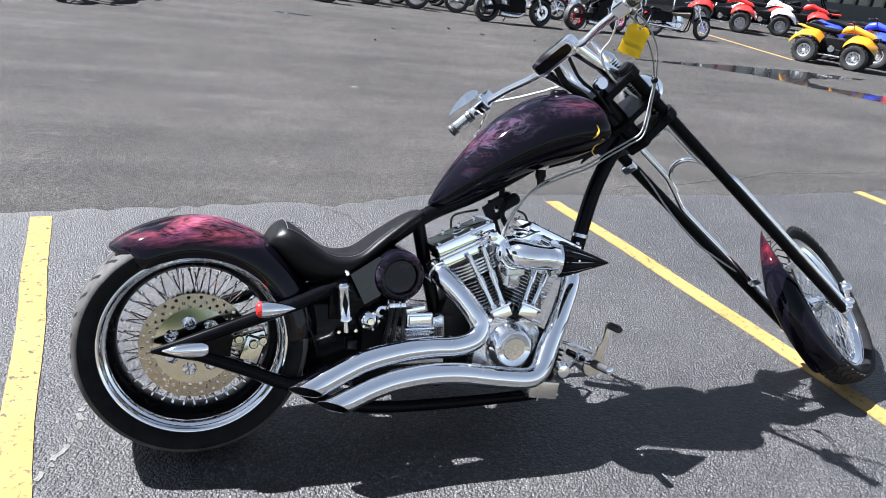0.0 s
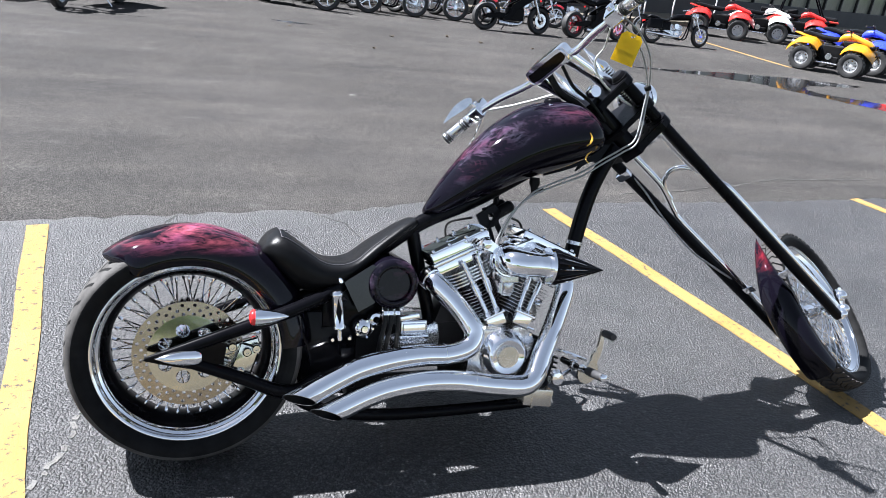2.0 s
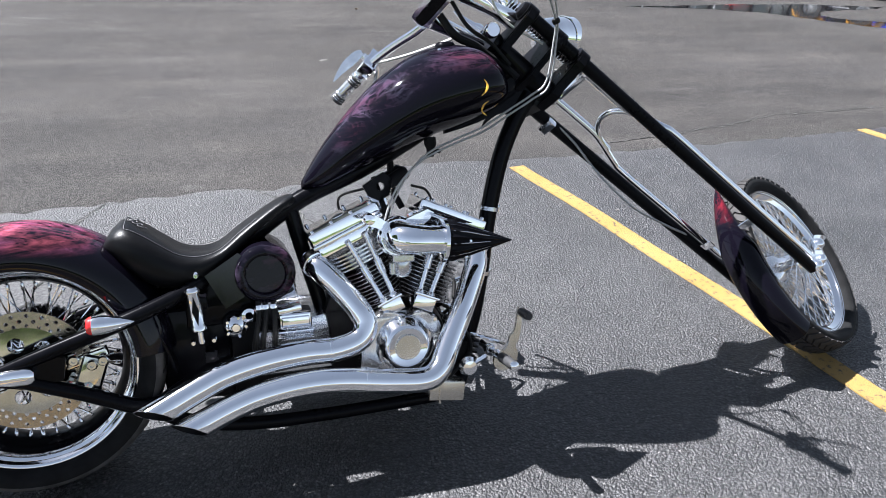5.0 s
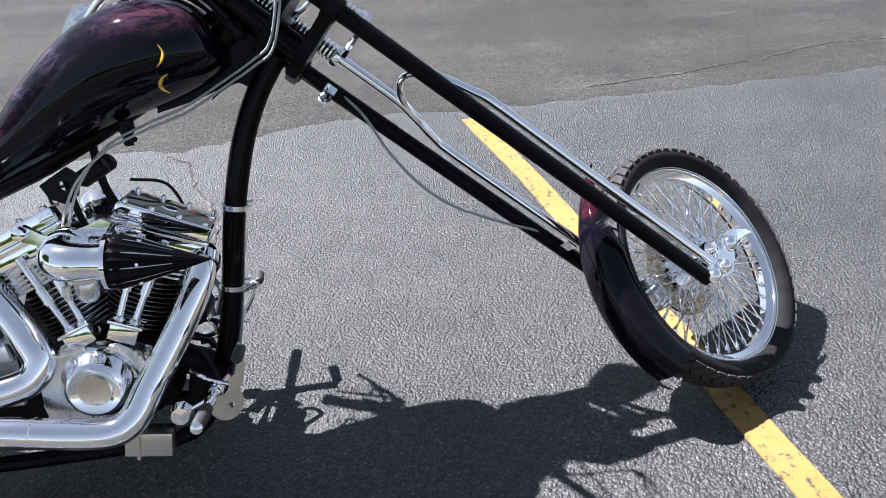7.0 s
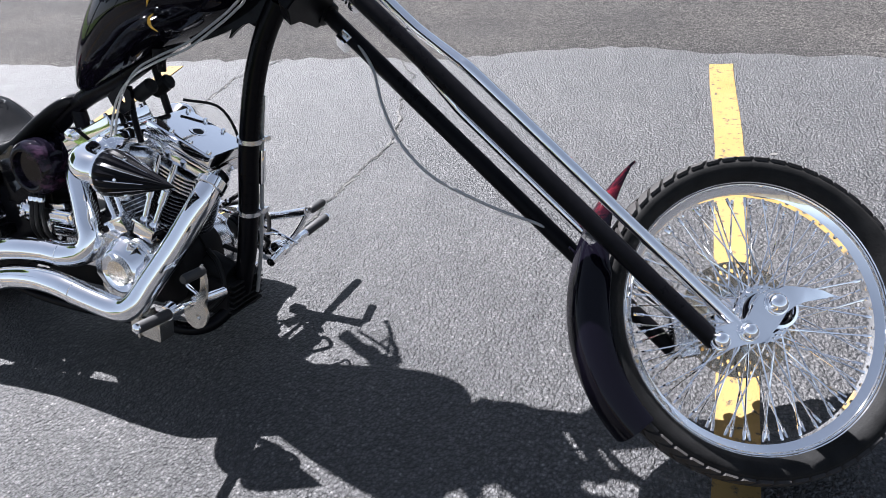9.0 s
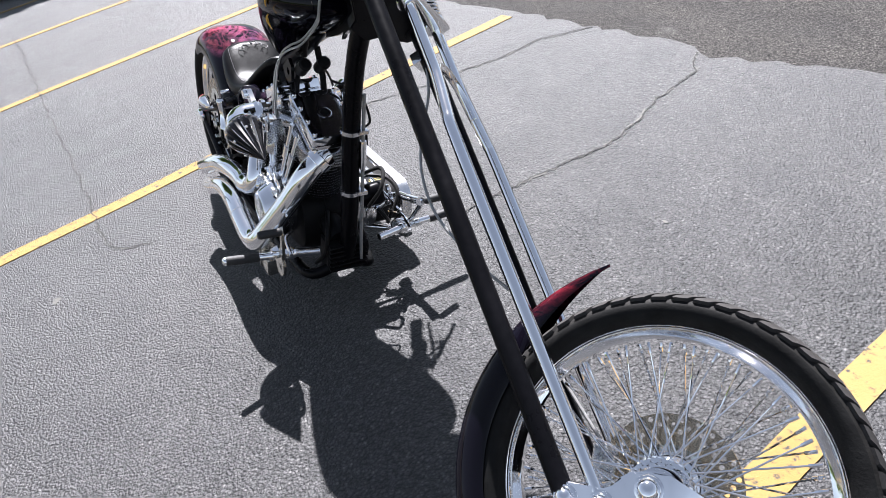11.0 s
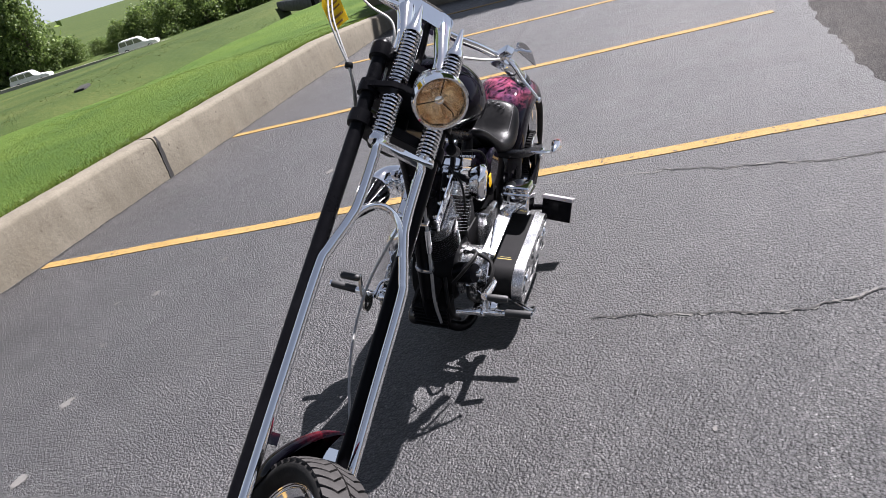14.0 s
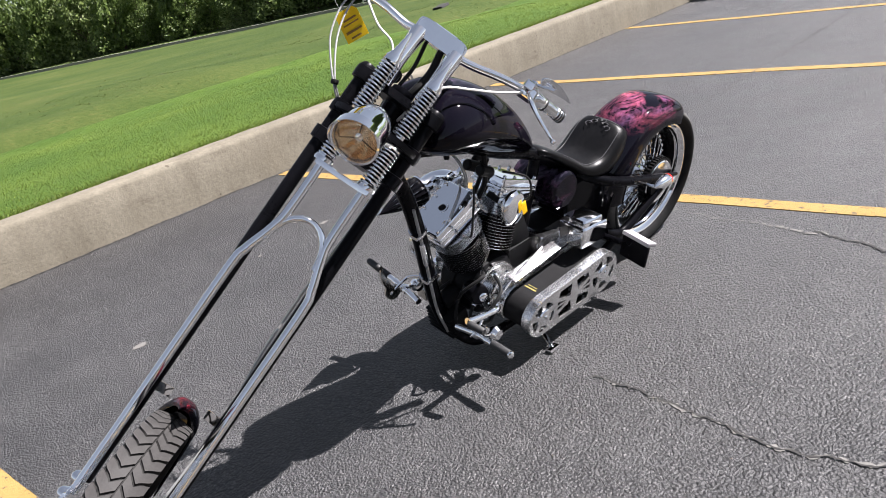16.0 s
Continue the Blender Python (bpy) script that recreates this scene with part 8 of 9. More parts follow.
    part("nose_fairing", b, paint, t)
    b = bm_new()
    rows = []
    for i in range(9):
        a = radians(140 - 100 * i / 8)
        rows.append([V(wb + r * math.cos(a), y, R + r * math.sin(a)) for y, r in ((-0.07, R - 0.03), (-0.05, R + 0.02), (0, R + 0.035), (0.05, R + 0.02), (0.07, R - 0.03), (0, R + 0.02))])
    loft(b, rows)
    part("front_fender", b, black_gloss, t)
    b = bm_new()
    tube(b, [V(0.6, 0.14, 0.24), V(0.56, 0.3, 0.03)], 0.012, 8)
    part("kickstand", b, black_satin, t)
    return t


def quad(centre, heading, scale, paint, label, rim, rack=False):
    """An all-terrain vehicle, X ahead."""
    t = thing("quad_bike", Matrix.Translation((*centre, 0)) @ Matrix.Rotation(heading, 4, "Z") @ Matrix.Scale(scale, 4), label, "quad bike", "quad bikes across the lot")
    r = 0.31
    for x in (-0.6, 0.62):
        for sy in (-1, 1):
            small_wheel(t, Matrix.Translation((x, sy * 0.44, r)), r, 0.25, rim, 0, "wheel", knob=True, inner=0.54)
        b = bm_new()
        tube(b, [V(x, -0.36, r), V(x, 0.36, r)], 0.028, 8)
        part("axle", b, black_dull, t)
        for sy in (-1, 1):
            b = bm_new()
            tube(b, [V(x, sy * 0.34, 0.33), V(x * 0.84, sy * 0.18, 0.80)], [0.045, 0.04], 12)
            part("shock", b, paint if paint is yellow_plastic else black_dull, t)
            b = bm_new()
            tube(b, [V(x + 0.1, sy * 0.36, 0.30), V(x * 0.7, sy * 0.1, 0.36)], 0.02, 8)
            tube(b, [V(x - 0.1, sy * 0.36, 0.30), V(x * 0.5, sy * 0.1, 0.36)], 0.02, 8)
            part("suspension_arm", b, black_dull, t)
    # fenders: one thin arched guard over each wheel, rising outwards from the body
    for x, nm, tip in ((-0.62, "rear_fender", 1), (0.62, "front_fender", -1)):
        for sy in (-1, 1):
            b = bm_new()
            rows = []
            for i in range(9):
                u = i / 8
                xx = x + tip * (0.34 - 0.80 * u)
                top = 0.80 - 0.26 * max(0.0, (u - 0.55) / 0.45) ** 1.6 - 0.16 * max(0.0, (0.25 - u) / 0.25) ** 1.5
                half = [(0.12, top + 0.05), (0.30, top + 0.015), (0.46, top - 0.03), (0.54, top - 0.10)]
                k = 1.0 - 0.35 * max(0.0, (u - 0.6) / 0.4) ** 2 - 0.2 * max(0.0, (0.3 - u) / 0.3)
                rows.append([V(xx, sy * y * k, z) for y, z in half] + [V(xx, sy * y * k, z - 0.022) for y, z in reversed(half)])
            loft(b, rows)
            part(nm, b, paint, t)
    b = bm_new()
    loft(b, [[V(x, cy, cz) for cy, cz in ringed(0, z, ry, rz, 18, 3)] for x, z, ry, rz in ((0.05, 0.84, 0.08, 0.05), (0.16, 0.93, 0.13, 0.10), (0.34, 0.98, 0.14, 0.09), (0.56, 0.94, 0.17, 0.06), (0.84, 0.84, 0.19, 0.08), (0.98, 0.74, 0.12, 0.04))])
    part("front_body", b, paint, t)
    for sy in (-1, 1):
        b = bm_new()
        loft(b, [[V(x, sy * 0.15 + cy, cz) for cy, cz in ringed(0, 0.79, r_, r_ * 0.8, 14)] for x, r_ in ((0.86, 0.03), (0.92, 0.065), (0.99, 0.07), (1.0, 0.055))])
        part("headlamp", b, black_gloss, t)
    b = bm_new()
    loft(b, [[V(x, cy, cz) for cy, cz in ringed(0, z, ry, rz, 16, 3)] for x, z, ry, rz in ((-0.84, 0.92, 0.10, 0.03), (-0.7, 0.92, 0.14, 0.05), (-0.3, 0.86, 0.15, 0.07), (0.0, 0.85, 0.12, 0.07), (0.14, 0.90, 0.08, 0.04))])
    part("seat", b, leather, t)
    b = bm_new()
    loft(b, [[V(x, cy, cz) for cy, cz in ringed(0, z, ry, rz, 14, 3)] for x, z, ry, rz in ((-1.02, 0.90, 0.18, 0.015), (-0.8, 0.86, 0.24, 0.03), (-0.5, 0.80, 0.22, 0.05), (-0.35, 0.74, 0.14, 0.03))])
    part("rear_body", b, paint, t)
    b = bm_new()
    block(b, (0.56, 0.30, 0.40), Matrix.Translation((0.02, 0, 0.50)), 0.06, 3)
    block(b, (0.36, 0.44, 0.18), Matrix.Translation((0.05, 0, 0.34)), 0.05, 3)
    block(b, (1.4, 0.18, 0.07), Matrix.Translation((0, 0, 0.32)), 0.03, 2)
    part("engine", b, black_dull, t)
    b = bm_new()
    for k in range(6):
        block(b, (0.17, 0.20, 0.012), Matrix.Translation((0.12, 0, 0.58 + 0.026 * k)), 0)
    lathe(b, [(0, 0.02), (0.08, 0.02), (0.09, 0), (0, 0)], 20, Matrix.Translation((-0.02, -0.22, 0.42)) @ AXLE_Y)
    part("cylinder", b, dull_alloy, t)
    for sy in (-1, 1):
        b = bm_new()
        tube(b, [V(0.30, 0, 1.04), V(0.29, sy * 0.12, 1.12), V(0.18, sy * 0.40, 1.13)], 0.014, 8, 4)
        part("handlebar", b, black_satin, t)
        b = bm_new()
        tube(b, [V(0.23, sy * 0.27, 1.13), V(0.18, sy * 0.41, 1.13)], 0.022, 10)
        part("grip", b, rubber_grip, t)
        b = bm_new()
        tube(b, [V(0.26, sy * 0.34, 0.26), V(-0.28, sy * 0.34, 0.26)], 0.024, 8)
        part("foot_rail", b, polished, t)
    b = bm_new()
    tube(b, [V(0.98, -0.20, 0.46), V(1.08, -0.18, 0.62), V(1.08, 0.18, 0.62), V(0.98, 0.20, 0.46)], 0.018, 8)
    part("bumper", b, black_satin, t)
    b = bm_new()
    tube(b, [V(-0.4, -0.16, 0.5), V(-0.8, -0.18, 0.62), V(-1.02, -0.18, 0.66)], [0.03, 0.055, 0.06], 10, 3)
    part("exhaust", b, polished, t)
    return t


CRUISERS = [((1.77, 12.80), (0.66, 13.55), maroon_paint, "dark maroon touring motorcycle with saddlebags on the far side", 5, False, True),
            ((2.65, 13.17), (1.52, 13.90), black_gloss, "black cruiser motorcycle with cast wheels across the lot", 5, False, False),
            ((3.61, 13.20), (2.48, 13.93), black_gloss, "black cruiser motorcycle with wire wheels across the lot", 26, False, False),
            ((4.47, 13.21), (3.36, 13.95), red_plastic, "red and chrome cruiser motorcycle across the lot", 9, False, False),
            ((9.91, 12.54), (8.77, 12.62), black_gloss, "black cruiser motorcycle with windscreen and bags", 9, True, True),
            ((6.95, 13.75), (5.95, 14.40), maroon_paint, "maroon cruiser motorcycle in the second row", 5, False, False),
            ((8.15, 13.95), (7.15, 14.60), black_gloss, "black and chrome cruiser motorcycle in the second row", 5, False, False),
            ((5.30, 13.52), (4.30, 14.25), maroon_paint, "dark red and chrome cruiser motorcycle squeezed into the row", 26, False, False),
            ((9.15, 13.75), (8.20, 14.45), black_gloss, "black cruiser motorcycle parked behind the front row", 26, False, False),
            ((-2.30, 9.86), (-1.70, 11.15), black_gloss, "black cruiser motorcycle standing apart in the lot", 5, False, True),
            ((-3.25, 10.55), (-2.65, 11.85), black_gloss, "black cruiser motorcycle beside another cruiser", 5, False, False)]
for fr_, re_, paint, label, sp_, scr, bag in CRUISERS:
    L = math.dist(fr_, re_)
    cruiser(fr_, re_, L / 1.58, paint, label, sp_, scr, bag)
sport((5.95, 12.20), (4.80, 12.16), 0.83, orange_paint, "orange and black sport motorcycle across the lot", black_satin)
sport((7.84, 12.48), (6.71, 12.19), 0.83, black_gloss, "black sport motorcycle with a red rear wheel", maroon_paint)
quad((11.36, 10.22), math.atan2(-0.80, 0.556), 0.74, yellow_plastic, "yellow quad bike with knobbly tyres on the lot", silver_paint)
quad((12.49, 10.88), math.atan2(-0.80, 0.556), 0.81, blue_plastic, "blue quad bike beside a yellow one", silver_paint)
quad((13.45, 11.15), math.atan2(-0.80, 0.556), 0.81, red_plastic, "red quad bike at the end of the row", silver_paint)
quad((12.55, 15.75), math.atan2(-0.6, 0.8), 0.82, red_plastic, "red quad bike by the showroom window", silver_paint)
quad((13.95, 15.95), math.atan2(-0.6, 0.8), 0.82, white_plastic, "white quad bike by the showroom window", silver_paint)
quad((15.35, 16.2), math.atan2(-0.6, 0.8), 0.82, red_plastic, "red and black quad bike by the showroom window", black_satin)


def side_by_side():
    """A two-seat utility buggy with a bare roll cage."""
    t = thing("utility_buggy", Matrix.Translation((16.6, 17.6, 0)) @ Matrix.Rotation(math.atan2(-0.6, 0.8), 4, "Z") @ Matrix.Scale(0.82, 4), "black two-seat utility buggy with open roll cage", "buggy")
    for x in (-0.9, 0.9):
        for sy in (-1, 1):
            small_wheel(t, Matrix.Translation((x, sy * 0.6, 0.32)), 0.32, 0.26, black_satin, 6, "wheel", knob=True)
    for sy in (-1, 1):
        b = bm_new()
        tube(b, [V(-0.75, sy * 0.62, 0.7), V(-0.62, sy * 0.58, 1.65), V(-0.5, sy * 0.56, 1.75), V(0.1, sy * 0.56, 1.78), V(0.25, sy * 0.57, 1.70), V(0.75, sy * 0.62, 0.85)], 0.028, 10, 3)
        part("cage_side", b, black_gloss, t)
        b = bm_new()
        block(b, (0.45, 0.5, 0.5), Matrix.Translation((-0.3, sy * 0.3, 0.75)) @ Matrix.Rotation(radians(-12), 4, "Y"), 0.09, 3)
        part("seat", b, black_dull, t)
        b = bm_new()
        block(b, (0.7, 0.36, 0.06), Matrix.Translation((0.92, sy * 0.55, 0.76)), 0.025, 3)
        part("front_fender", b, lit_red, t)
    for x, z in ((-0.55, 1.74), (0.15, 1.77), (-0.68, 1.25)):
        b = bm_new()
        tube(b, [V(x, -0.57, z), V(x, 0.57, z)], 0.025, 10)
        part("cage_bar", b, black_gloss, t)
    b = bm_new()
    block(b, (2.1, 1.0, 0.28), Matrix.Translation((0, 0, 0.48)), 0.08, 3)
    block(b, (0.6, 0.9, 0.28), Matrix.Translation((0.95, 0, 0.76)), 0.10, 3)
    part("body", b, black_dull, t)
    b = bm_new()
    block(b, (0.8, 1.15, 0.28), Matrix.Translation((-1.0, 0, 0.82)), 0.04, 3)
    part("cargo_bed", b, black_dull, t)


side_by_side()

# -- showroom and the walk in front of it --
FD = V(0.953, 0.301, 0).normalized()
FN = V(0.301, -0.953, 0).normalized()
FO = V(0.0, 13.82, 0)


def fa(u, out, z=0.0):
    return FO + FD * u + FN * out + V(0, 0, z)


FM = Matrix((FD, -FN, V(0, 0, 1))).transposed().to_4x4()
FM.translation = FO
b = bm_new()
loft(b, [[fa(u, 0.0), fa(u, -0.01, 0.13), fa(u, -0.05, 0.155), fa(u, -2.6, 0.16), fa(u, -2.6, 0.0)] for u in [-8 + 1.0 * k for k in range(56)]])
tagged(part("walkway", b, concrete, sharp=50), "raised concrete walk along the showroom", "pavement", kind="structure")
# flat dark strip along the foot of the walk
b = bm_new()
loft(b, [[fa(u, 0.16, 0.0), fa(u, 0.16, 0.006), fa(u, -0.006, 0.006), fa(u, -0.006, 0.0)] for u in (-8, 10, 30, 47)])
tagged(part("gutter_strip", b, crack_dark), "flat dark strip at the foot of the walk", "dirt strip", kind="structure")
show = thing("showroom", FM, "low showroom with dark glass front and flat roof", "building", kind="structure")
b = bm_new()
block(b, (50, 0.3, 0.75), Matrix.Translation((21, 2.4, 0.375)), 0.02, 1)
part("base_wall", b, wall_grey, show, "dark painted wall under the windows")
b = bm_new()
block(b, (50, 0.3, 0.8), Matrix.Translation((21, 2.4, 3.1)), 0.02, 1)
part("top_wall", b, wall_grey, show)
b = bm_new()
block(b, (50.6, 9.4, 0.25), Matrix.Translation((21, 6.9, 3.62)), 0.03, 1)
part("roof", b, wall_grey, show)
for ux in (-4.0, 46.0):
    b = bm_new()
    block(b, (0.3, 8.6, 3.5), Matrix.Translation((ux, 6.85, 1.75)), 0.02, 1)
    part("side_wall", b, wall_grey, show)
b = bm_new()
block(b, (50, 0.3, 3.5), Matrix.Translation((21, 11.3, 1.75)), 0.02, 1)
part("back_wall", b, wall_grey, show)
pane = mull = None
for k in range(44):
    ux = -3.4 + 1.13 * k
    if pane is None:
        b = bm_new()
        block(b, (1.07, 0.03, 1.95), Matrix(), 0.002, 1)
        pane = part("pane", b, shop_glass, show, m=Matrix.Translation((ux, 2.42, 1.725)))
        b = bm_new()
        block(b, (0.07, 0.12, 1.95), Matrix(), 0.004, 1)
        mull = part("mullion", b, frame_black, show, m=Matrix.Translation((ux + 0.565, 2.36, 1.725)))
    else:
        again(pane, Matrix.Translation((ux, 2.42, 1.725)), show)
        again(mull, Matrix.Translation((ux + 0.565, 2.36, 1.725)), show)
for u in (12.1, 13.3, 15.2):
    b = bm_new()
    tube(b, [fa(u, -0.35, 0.15), fa(u, -0.35, 2.9)], 0.022, 8)
    tagged(part("thin_pole", b, sign_white), "thin pale pole on the walk", "pole", "thin poles")


def puddle(outline, label, z, seed):
    rnd = random.Random(seed)
    pts = spline([V(x, y, 0) for x, y in outline], 8, True)
    b = bm_new()
    b.faces.new([b.verts.new(p + V(rnd.uniform(-0.05, 0.05), rnd.uniform(-0.04, 0.04), z)) for p in pts])
    bmesh.ops.triangulate(b, faces=b.faces)
    return tagged(part("puddle", b, wet), label, "puddle", "wet patches", "structure")


puddle([(6.1, 8.75), (7.1, 8.82), (8.2, 8.95), (9.4, 8.95), (10.7, 8.6), (9.8, 8.35), (9.2, 8.2), (8.85, 7.6), (9.6, 7.0), (9.9, 6.4), (9.2, 6.35), (8.45, 7.45), (8.0, 8.1), (7.2, 8.5)], "dark wet patch with a shallow puddle on the asphalt", 0.003, 3)
puddle([(0.68, 10.70), (1.0, 10.62), (1.32, 10.48), (0.95, 10.5)], "small dark damp patch on the asphalt", 0.003, 4)

# ---- beyond the end of the lot ----
def kerb_strip(p, q, h, w, mat_, label, name="drive_kerb"):
    p, q = V(*p), V(*q)
    d = (q - p).normalized()
    n_ = V(-d.y, d.x, 0)
    b = bm_new()
    loft(b, [[c, c + V(0, 0, h * 0.9), c + n_ * 0.03 + V(0, 0, h), c + n_ * (w - 0.03) + V(0, 0, h), c + n_ * w + V(0, 0, h * 0.9), c + n_ * w] for c in (p, p.lerp(q, 0.35), p.lerp(q, 0.7), q)])
    return tagged(part(name, b, mat_, sharp=50), label, "kerb", kind="structure")


# both runs are coloured black for the shade on their faces
kerb_strip((-23.3, -17.0, -0.66), (-17.9, -12.0, -0.44), 0.36, 0.35, black_dull, "drive kerb coloured black for its shaded face")
kerb_strip((-17.3, -11.5, -0.40), (-11.9, -4.9, -0.05), 0.34, 0.35, black_dull, "drive kerb coloured black for its shaded face")


def terrain_strip(points, w, lift, mat_, label, name):
    """A paved band laid over the rolling grass."""
    pts = spline([V(x, y, 0) for x, y in points], 10)
    rings = []
    for i, c in enumerate(pts):
        d = (pts[min(i + 1, len(pts) - 1)] - pts[max(i - 1, 0)]).normalized()
        row = [c + V(-d.y, d.x, 0) * w * k for k in (-0.5, -0.25, 0, 0.25, 0.5)]
        z = max(verge_height(p) if (KERB_O - p).dot(KERB_N) > 0 else 0.16 for p in row) + lift
        row = [V(p.x, p.y, z) for p in row]
        rings.append([row[0] - V(0, 0, 0.4)] + row + [row[-1] - V(0, 0, 0.4)])
    b = bm_new()
    loft(b, rings)
    return tagged(part(name, b, mat_, sharp=50), label, "drive", kind="structure")


terrain_strip([(-21.5, -14.6), (-22.5, -12.9), (-25.0, -11.4), (-30, -9.5), (-45, -9)], 1.5, 0.05, concrete_pale, "pale concrete drive beyond the lawn", "drive")
terrain_strip([(-24.8, -17.0), (-26.5, -14.8), (-31, -13.2), (-45, -12.5)], 1.0, 0.05, concrete_pale, "pale concrete walk beyond the lawn", "path")
b = bm_new()
block(b, (1.6, 0.55, 0.30), Matrix.Translation((-9.5, -4.92, 0.20)) @ Matrix.Rotation(radians(56), 4, "Z"), 0.08, 3)
tagged(part("concrete_block", b, concrete), "weathered concrete block lying on the grass", "concrete block")
post = thing("light_pole", Matrix.Translation((-9.55, -4.98, 0.34)), "dark metal pole with a base collar beside the kerb", "pole")
b = bm_new()
tube(b, [V(0, 0, 0), V(0.0, 0, 5.5)], [0.10, 0.08], 14)
part("shaft", b, black_satin, post)
b = bm_new()
lathe(b, [(0, 0), (0.17, 0), (0.17, 0.10), (0.12, 0.22), (0.10, 0.24), (0, 0.24)], 20)
part("collar", b, black_satin, post)
hyd = thing("fire_hydrant", Matrix.Translation((-26.9, -15.2, verge_height(V(-26.9, -15.2, 0)) - 0.03)), "small red fire hydrant on the grass", "hydrant")
b = bm_new()
lathe(b, [(0, 0), (0.16, 0), (0.16, 0.05), (0.11, 0.08), (0.11, 0.5), (0.15, 0.52), (0.14, 0.6), (0.07, 0.7), (0, 0.72)], 18)
part("barrel", b, lit_red, hyd)
b = bm_new()
tube(b, [V(-0.2, 0, 0.4), V(0.2, 0, 0.4)], 0.06, 12)
part("outlet", b, lit_red, hyd)
b = bm_new()
tube(b, [V(-17.0, -11.0, -0.5), V(-17.05, -11.0, 0.1), V(-17.2, -11.0, 0.55)], [0.16, 0.13, 0.1], 9, 3)
tagged(part("post_stump", b, wood_post), "leaning weathered wooden stump on the grass", "stump")
# near-black blocks added for the shaded gash under the grass lip
gash = thing("culvert", Matrix.Translation((-12.5, -16.9, verge_height(V(-12.5, -16.9, 0)) - 0.10)) @ Matrix.Rotation(radians(38), 4, "Z"), "dark blocks in the grassy ditch for a shaded gash", "culvert")
b = bm_new()
block(b, (1.1, 0.3, 0.34), Matrix.Translation((0, 0, 0.0)), 0.06, 2)
part("gash_block", b, gap_dark, gash)
b = bm_new()
block(b, (0.9, 0.04, 0.24), Matrix.Translation((0, 0.15, 0.02)), 0.01, 1)
part("mouth", b, gap_dark, gash)
# sign and pole by the road
sg = thing("road_sign", Matrix.Translation(road_edge(6.2) + ROAD_N * 0.8 + V(0, 0, -2.55)) @ Matrix.Rotation(radians(30), 4, "Z"), "white rectangular road sign on a post", "sign")
b = bm_new()
tube(b, [V(0, 0, 0), V(0, 0, 3.2)], 0.05, 10)
part("post", b, polished, sg)
b = bm_new()
block(b, (0.06, 1.0, 1.2), Matrix.Translation((0.07, 0, 2.5)), 0.02, 2)
part("panel", b, sign_white, sg)
for k, (w_, z_) in enumerate(((0.6, 2.75), (0.7, 2.5), (0.5, 2.25))):
    b = bm_new()
    block(b, (0.01, w_, 0.10), Matrix.Translation((0.106, 0, z_)), 0)
    part("writing_bar", b, black_dull, sg)
pole = thing("utility_pole", Matrix.Translation(road_edge(7.4) + ROAD_N * 0.9 + V(0, 0, -2.6)), "thin grey street pole by the road", "pole")
b = bm_new()
tube(b, [V(0, 0, 0), V(0.1, 0, 9)], [0.09, 0.05], 12)
part("shaft", b, dull_alloy, pole)
b = bm_new()
tube(b, [V(0.1, 0, 8.9), V(0.5, 0, 9.2), V(1.6, 0, 9.3)], 0.045, 8, 3)
part("crossarm", b, dull_alloy, pole)


def estate_car(m, paint, label, group=""):
    """A boxy estate car."""
    t = thing("car", m, label, "car", group)
    b = bm_new()
    plate(b, [(-2.3, 0.45), (-2.35, 0.75), (-2.25, 1.05), (1.05, 1.05), (2.05, 0.95), (2.3, 0.78), (2.3, 0.45)], 1.8, Matrix.Translation((0, 0.9, 0)) @ AXLE_Y)
    bmesh.ops.bevel(b, geom=list(b.edges), offset=0.05, segments=2, affect="EDGES")
    part("body", b, paint, t)
    b = bm_new()
    plate(b, [(-2.2, 1.02), (-2.05, 1.62), (-1.8, 1.72), (0.1, 1.72), (0.35, 1.62), (1.0, 1.02)], 1.6, Matrix.Translation((0, 0.8, 0)) @ AXLE_Y)
    bmesh.ops.bevel(b, geom=list(b.edges), offset=0.05, segments=2, affect="EDGES")
    part("cabin", b, paint, t)
    for sy in (-1, 1):
        for x0, x1, x2, x3 in ((-2.02, -1.95, -1.25, -1.25), (-1.13, -1.13, -0.40, -0.40), (-0.28, -0.28, 0.22, 0.70)):
            b = bm_new()
            plate(b, [(x0, 1.1), (x1, 1.58), (x2, 1.58), (x3, 1.1)], 0.02, Matrix.Translation((0, sy * 0.81 + 0.01, 0)) @ AXLE_Y)
            part("window", b, shop_glass, t)
        for x in (-1.4, 1.4):
            small_wheel(t, Matrix.Translation((x, sy * 0.8, 0.36)), 0.36, 0.24, polished, 6)
    b = bm_new()
    plate(b, [(0.45, -0.7), (0.45, 0.7), (0.95, 0.75), (0.95, -0.75)], 0.02, Matrix.Translation((0.06, 0, 1.36)) @ Matrix.Rotation(radians(43), 4, "Y") @ Matrix.Translation((-0.7, 0, 0)))
    part("windscreen", b, shop_glass, t)


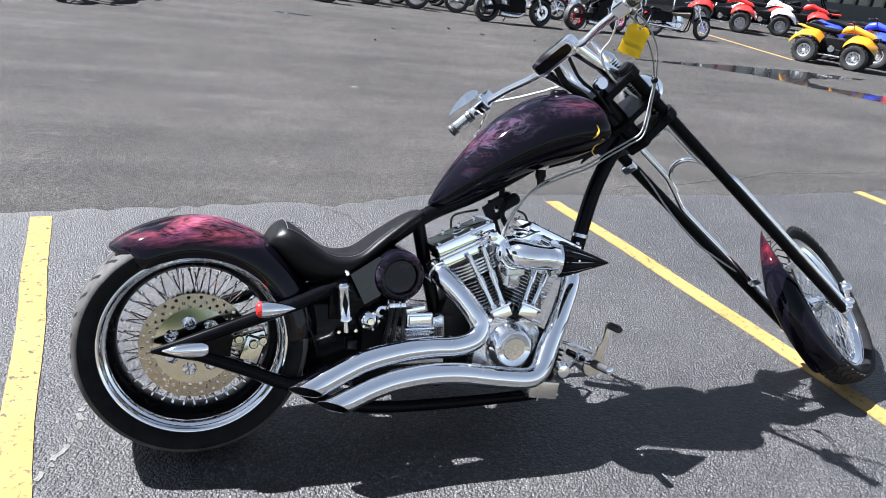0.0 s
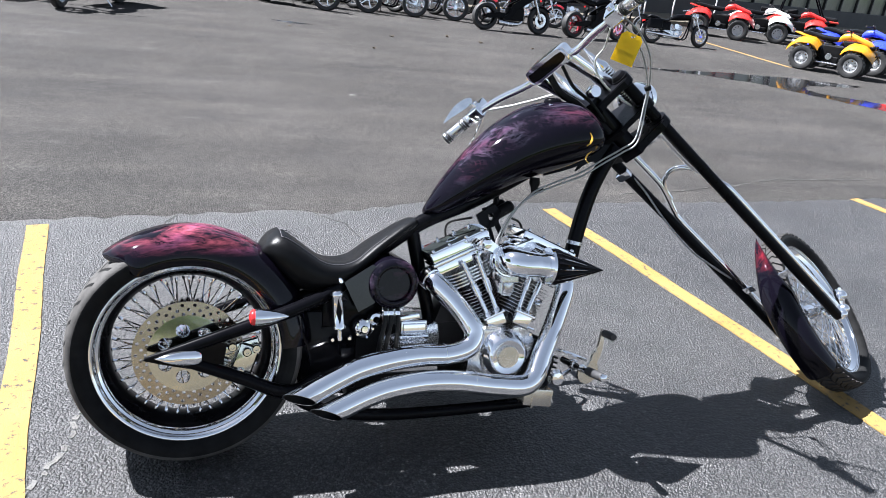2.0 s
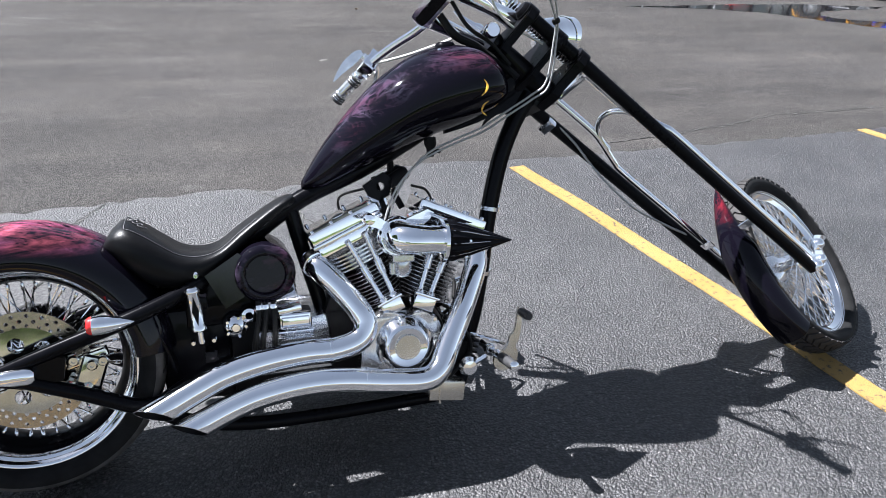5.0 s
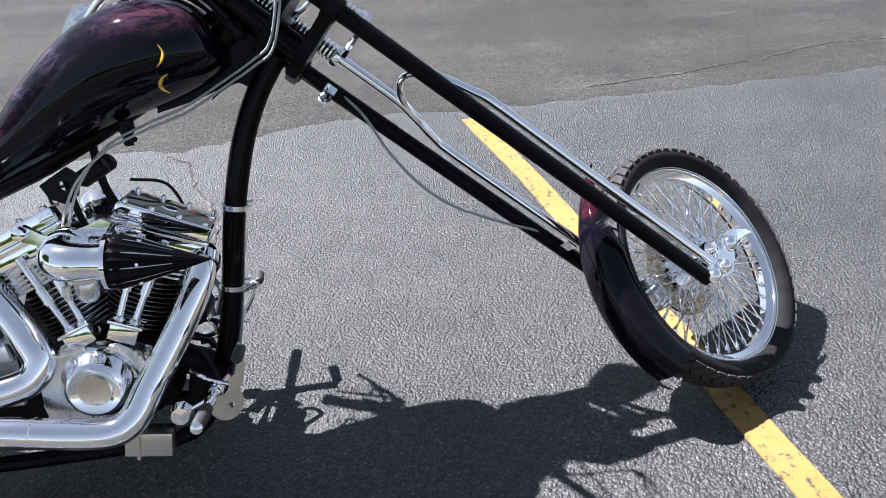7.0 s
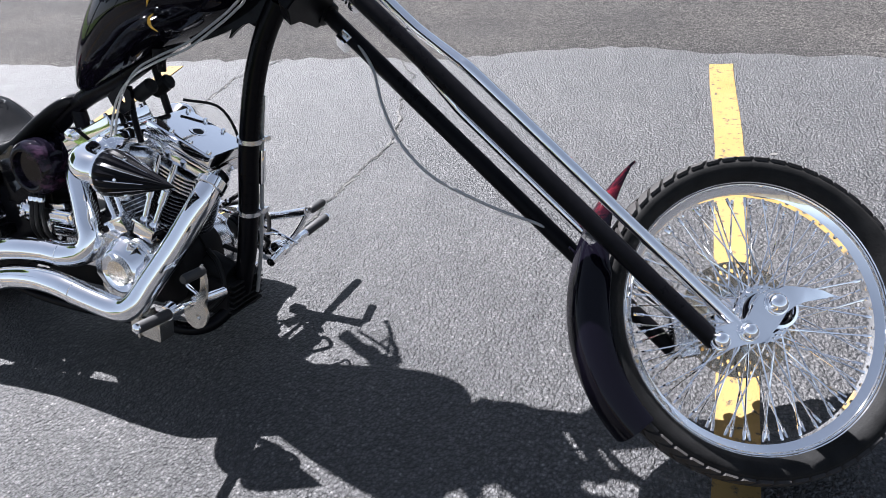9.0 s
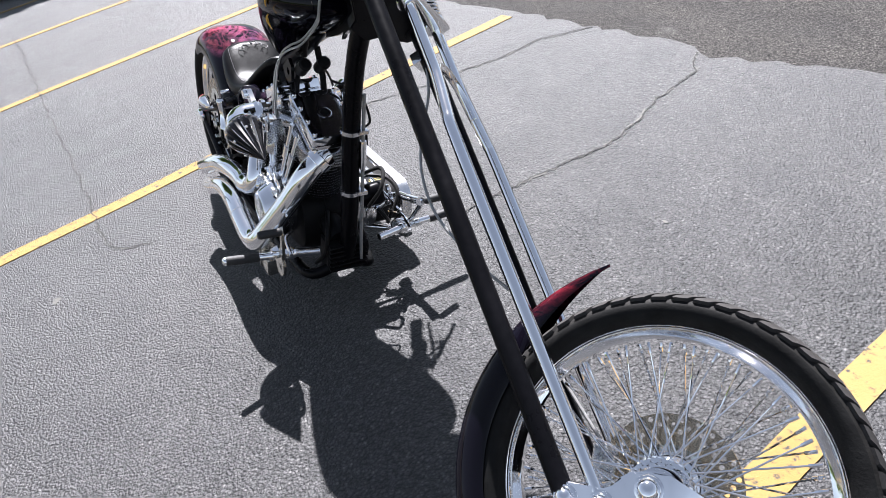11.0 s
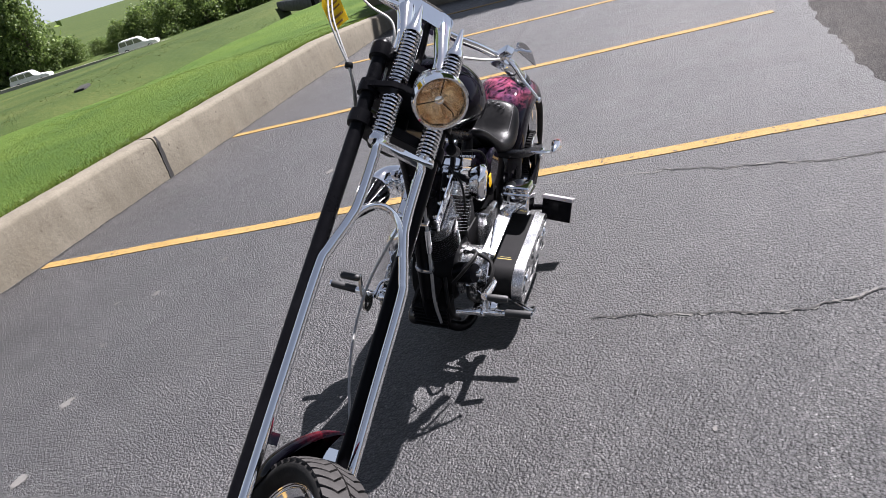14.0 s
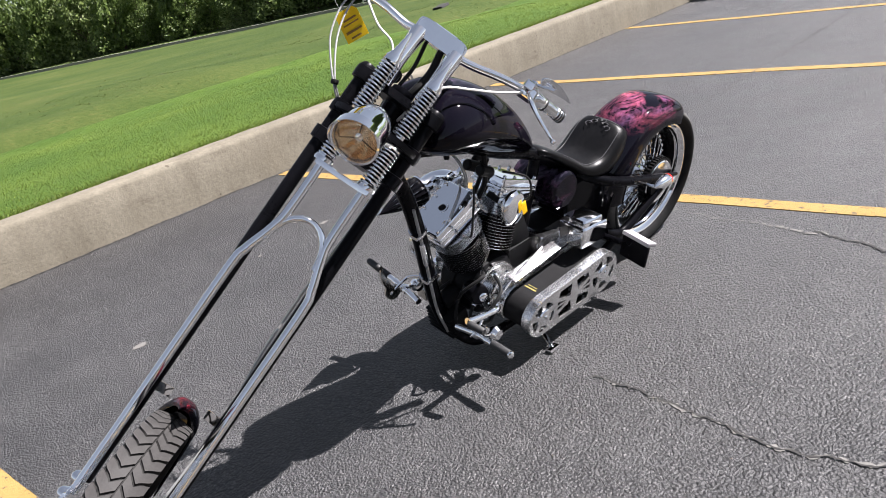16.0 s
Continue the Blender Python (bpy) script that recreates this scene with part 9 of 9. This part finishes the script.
along = math.atan2(0.847, -0.532)
estate_car(Matrix.Translation(road_edge(21.0) - ROAD_N * 2.4 + V(0, 0, -2.93)) @ Matrix.Rotation(along, 4, "Z") @ Matrix.Scale(0.74, 4), white_plastic, "white off-road estate car on the far road")
estate_car(Matrix.Translation(road_edge(11.4) - ROAD_N * 2.4 + V(0, 0, -2.98)) @ Matrix.Rotation(along, 4, "Z") @ Matrix.Scale(0.74, 4), silver_paint, "silver car on the far road")
for k, (x, y, paint, label) in enumerate(((-56.0, -36.0, silver_paint, "silver car in a far car park"), (-69.0, -42.0, white_plastic, "white car in a far car park"))):
    estate_car(Matrix.Translation((x, y, verge_height(V(x, y, 0)) - 0.05)) @ Matrix.Rotation(0.5 + 0.12 * k, 4, "Z") @ Matrix.Scale(0.74, 4), paint, label, "far parked cars")


# ---- small litter on the asphalt ----
dry_leaf_brown = surface("dry_leaf", (0.10, 0.065, 0.035), 0.8, vary=0.3, scale=60)


def dry_leaf(x, y, size, turn, seed):
    """A curled dry leaf lying on the ground."""
    rnd = random.Random(seed)
    b = bm_new()
    rows = []
    for i in range(7):
        u = i / 6
        w = size * 0.34 * math.sin(math.pi * min(1.0, u * 0.96 + 0.02)) ** 0.8 + 0.0008
        lift = 0.002 + size * 0.22 * (2 * u - 1) ** 2
        rows.append([V(size * (u - 0.5), k * w, lift + abs(k) * size * rnd.uniform(0.10, 0.22)) for k in (-1, 0, 1)])
    loft(b, [row + [p + V(0, 0, 0.0012) for p in reversed(row)] for row in rows])
    return tagged(part("dry_leaf", b, dry_leaf_brown, m=Matrix.Translation((x, y, 0)) @ Matrix.Rotation(turn, 4, "Z")), "small curled dry brown leaf on the asphalt", "leaf", "fallen leaves")


for i, (x, y, size) in enumerate([(2.50, 9.83, 0.07), (3.58, 10.43, 0.08), (4.06, 10.02, 0.07), (1.97, 8.42, 0.06), (4.92, 9.83, 0.06), (0.91, 10.05, 0.05), (6.3, 9.6, 0.06), (5.4, 8.4, 0.05)]):
    dry_leaf(x, y, size, 1.3 * i, i)
for i, (x, y, r) in enumerate([(0.47, 8.96, 0.03), (0.34, 8.82, 0.025)]):
    scuff(x, y, r, 40 + i)
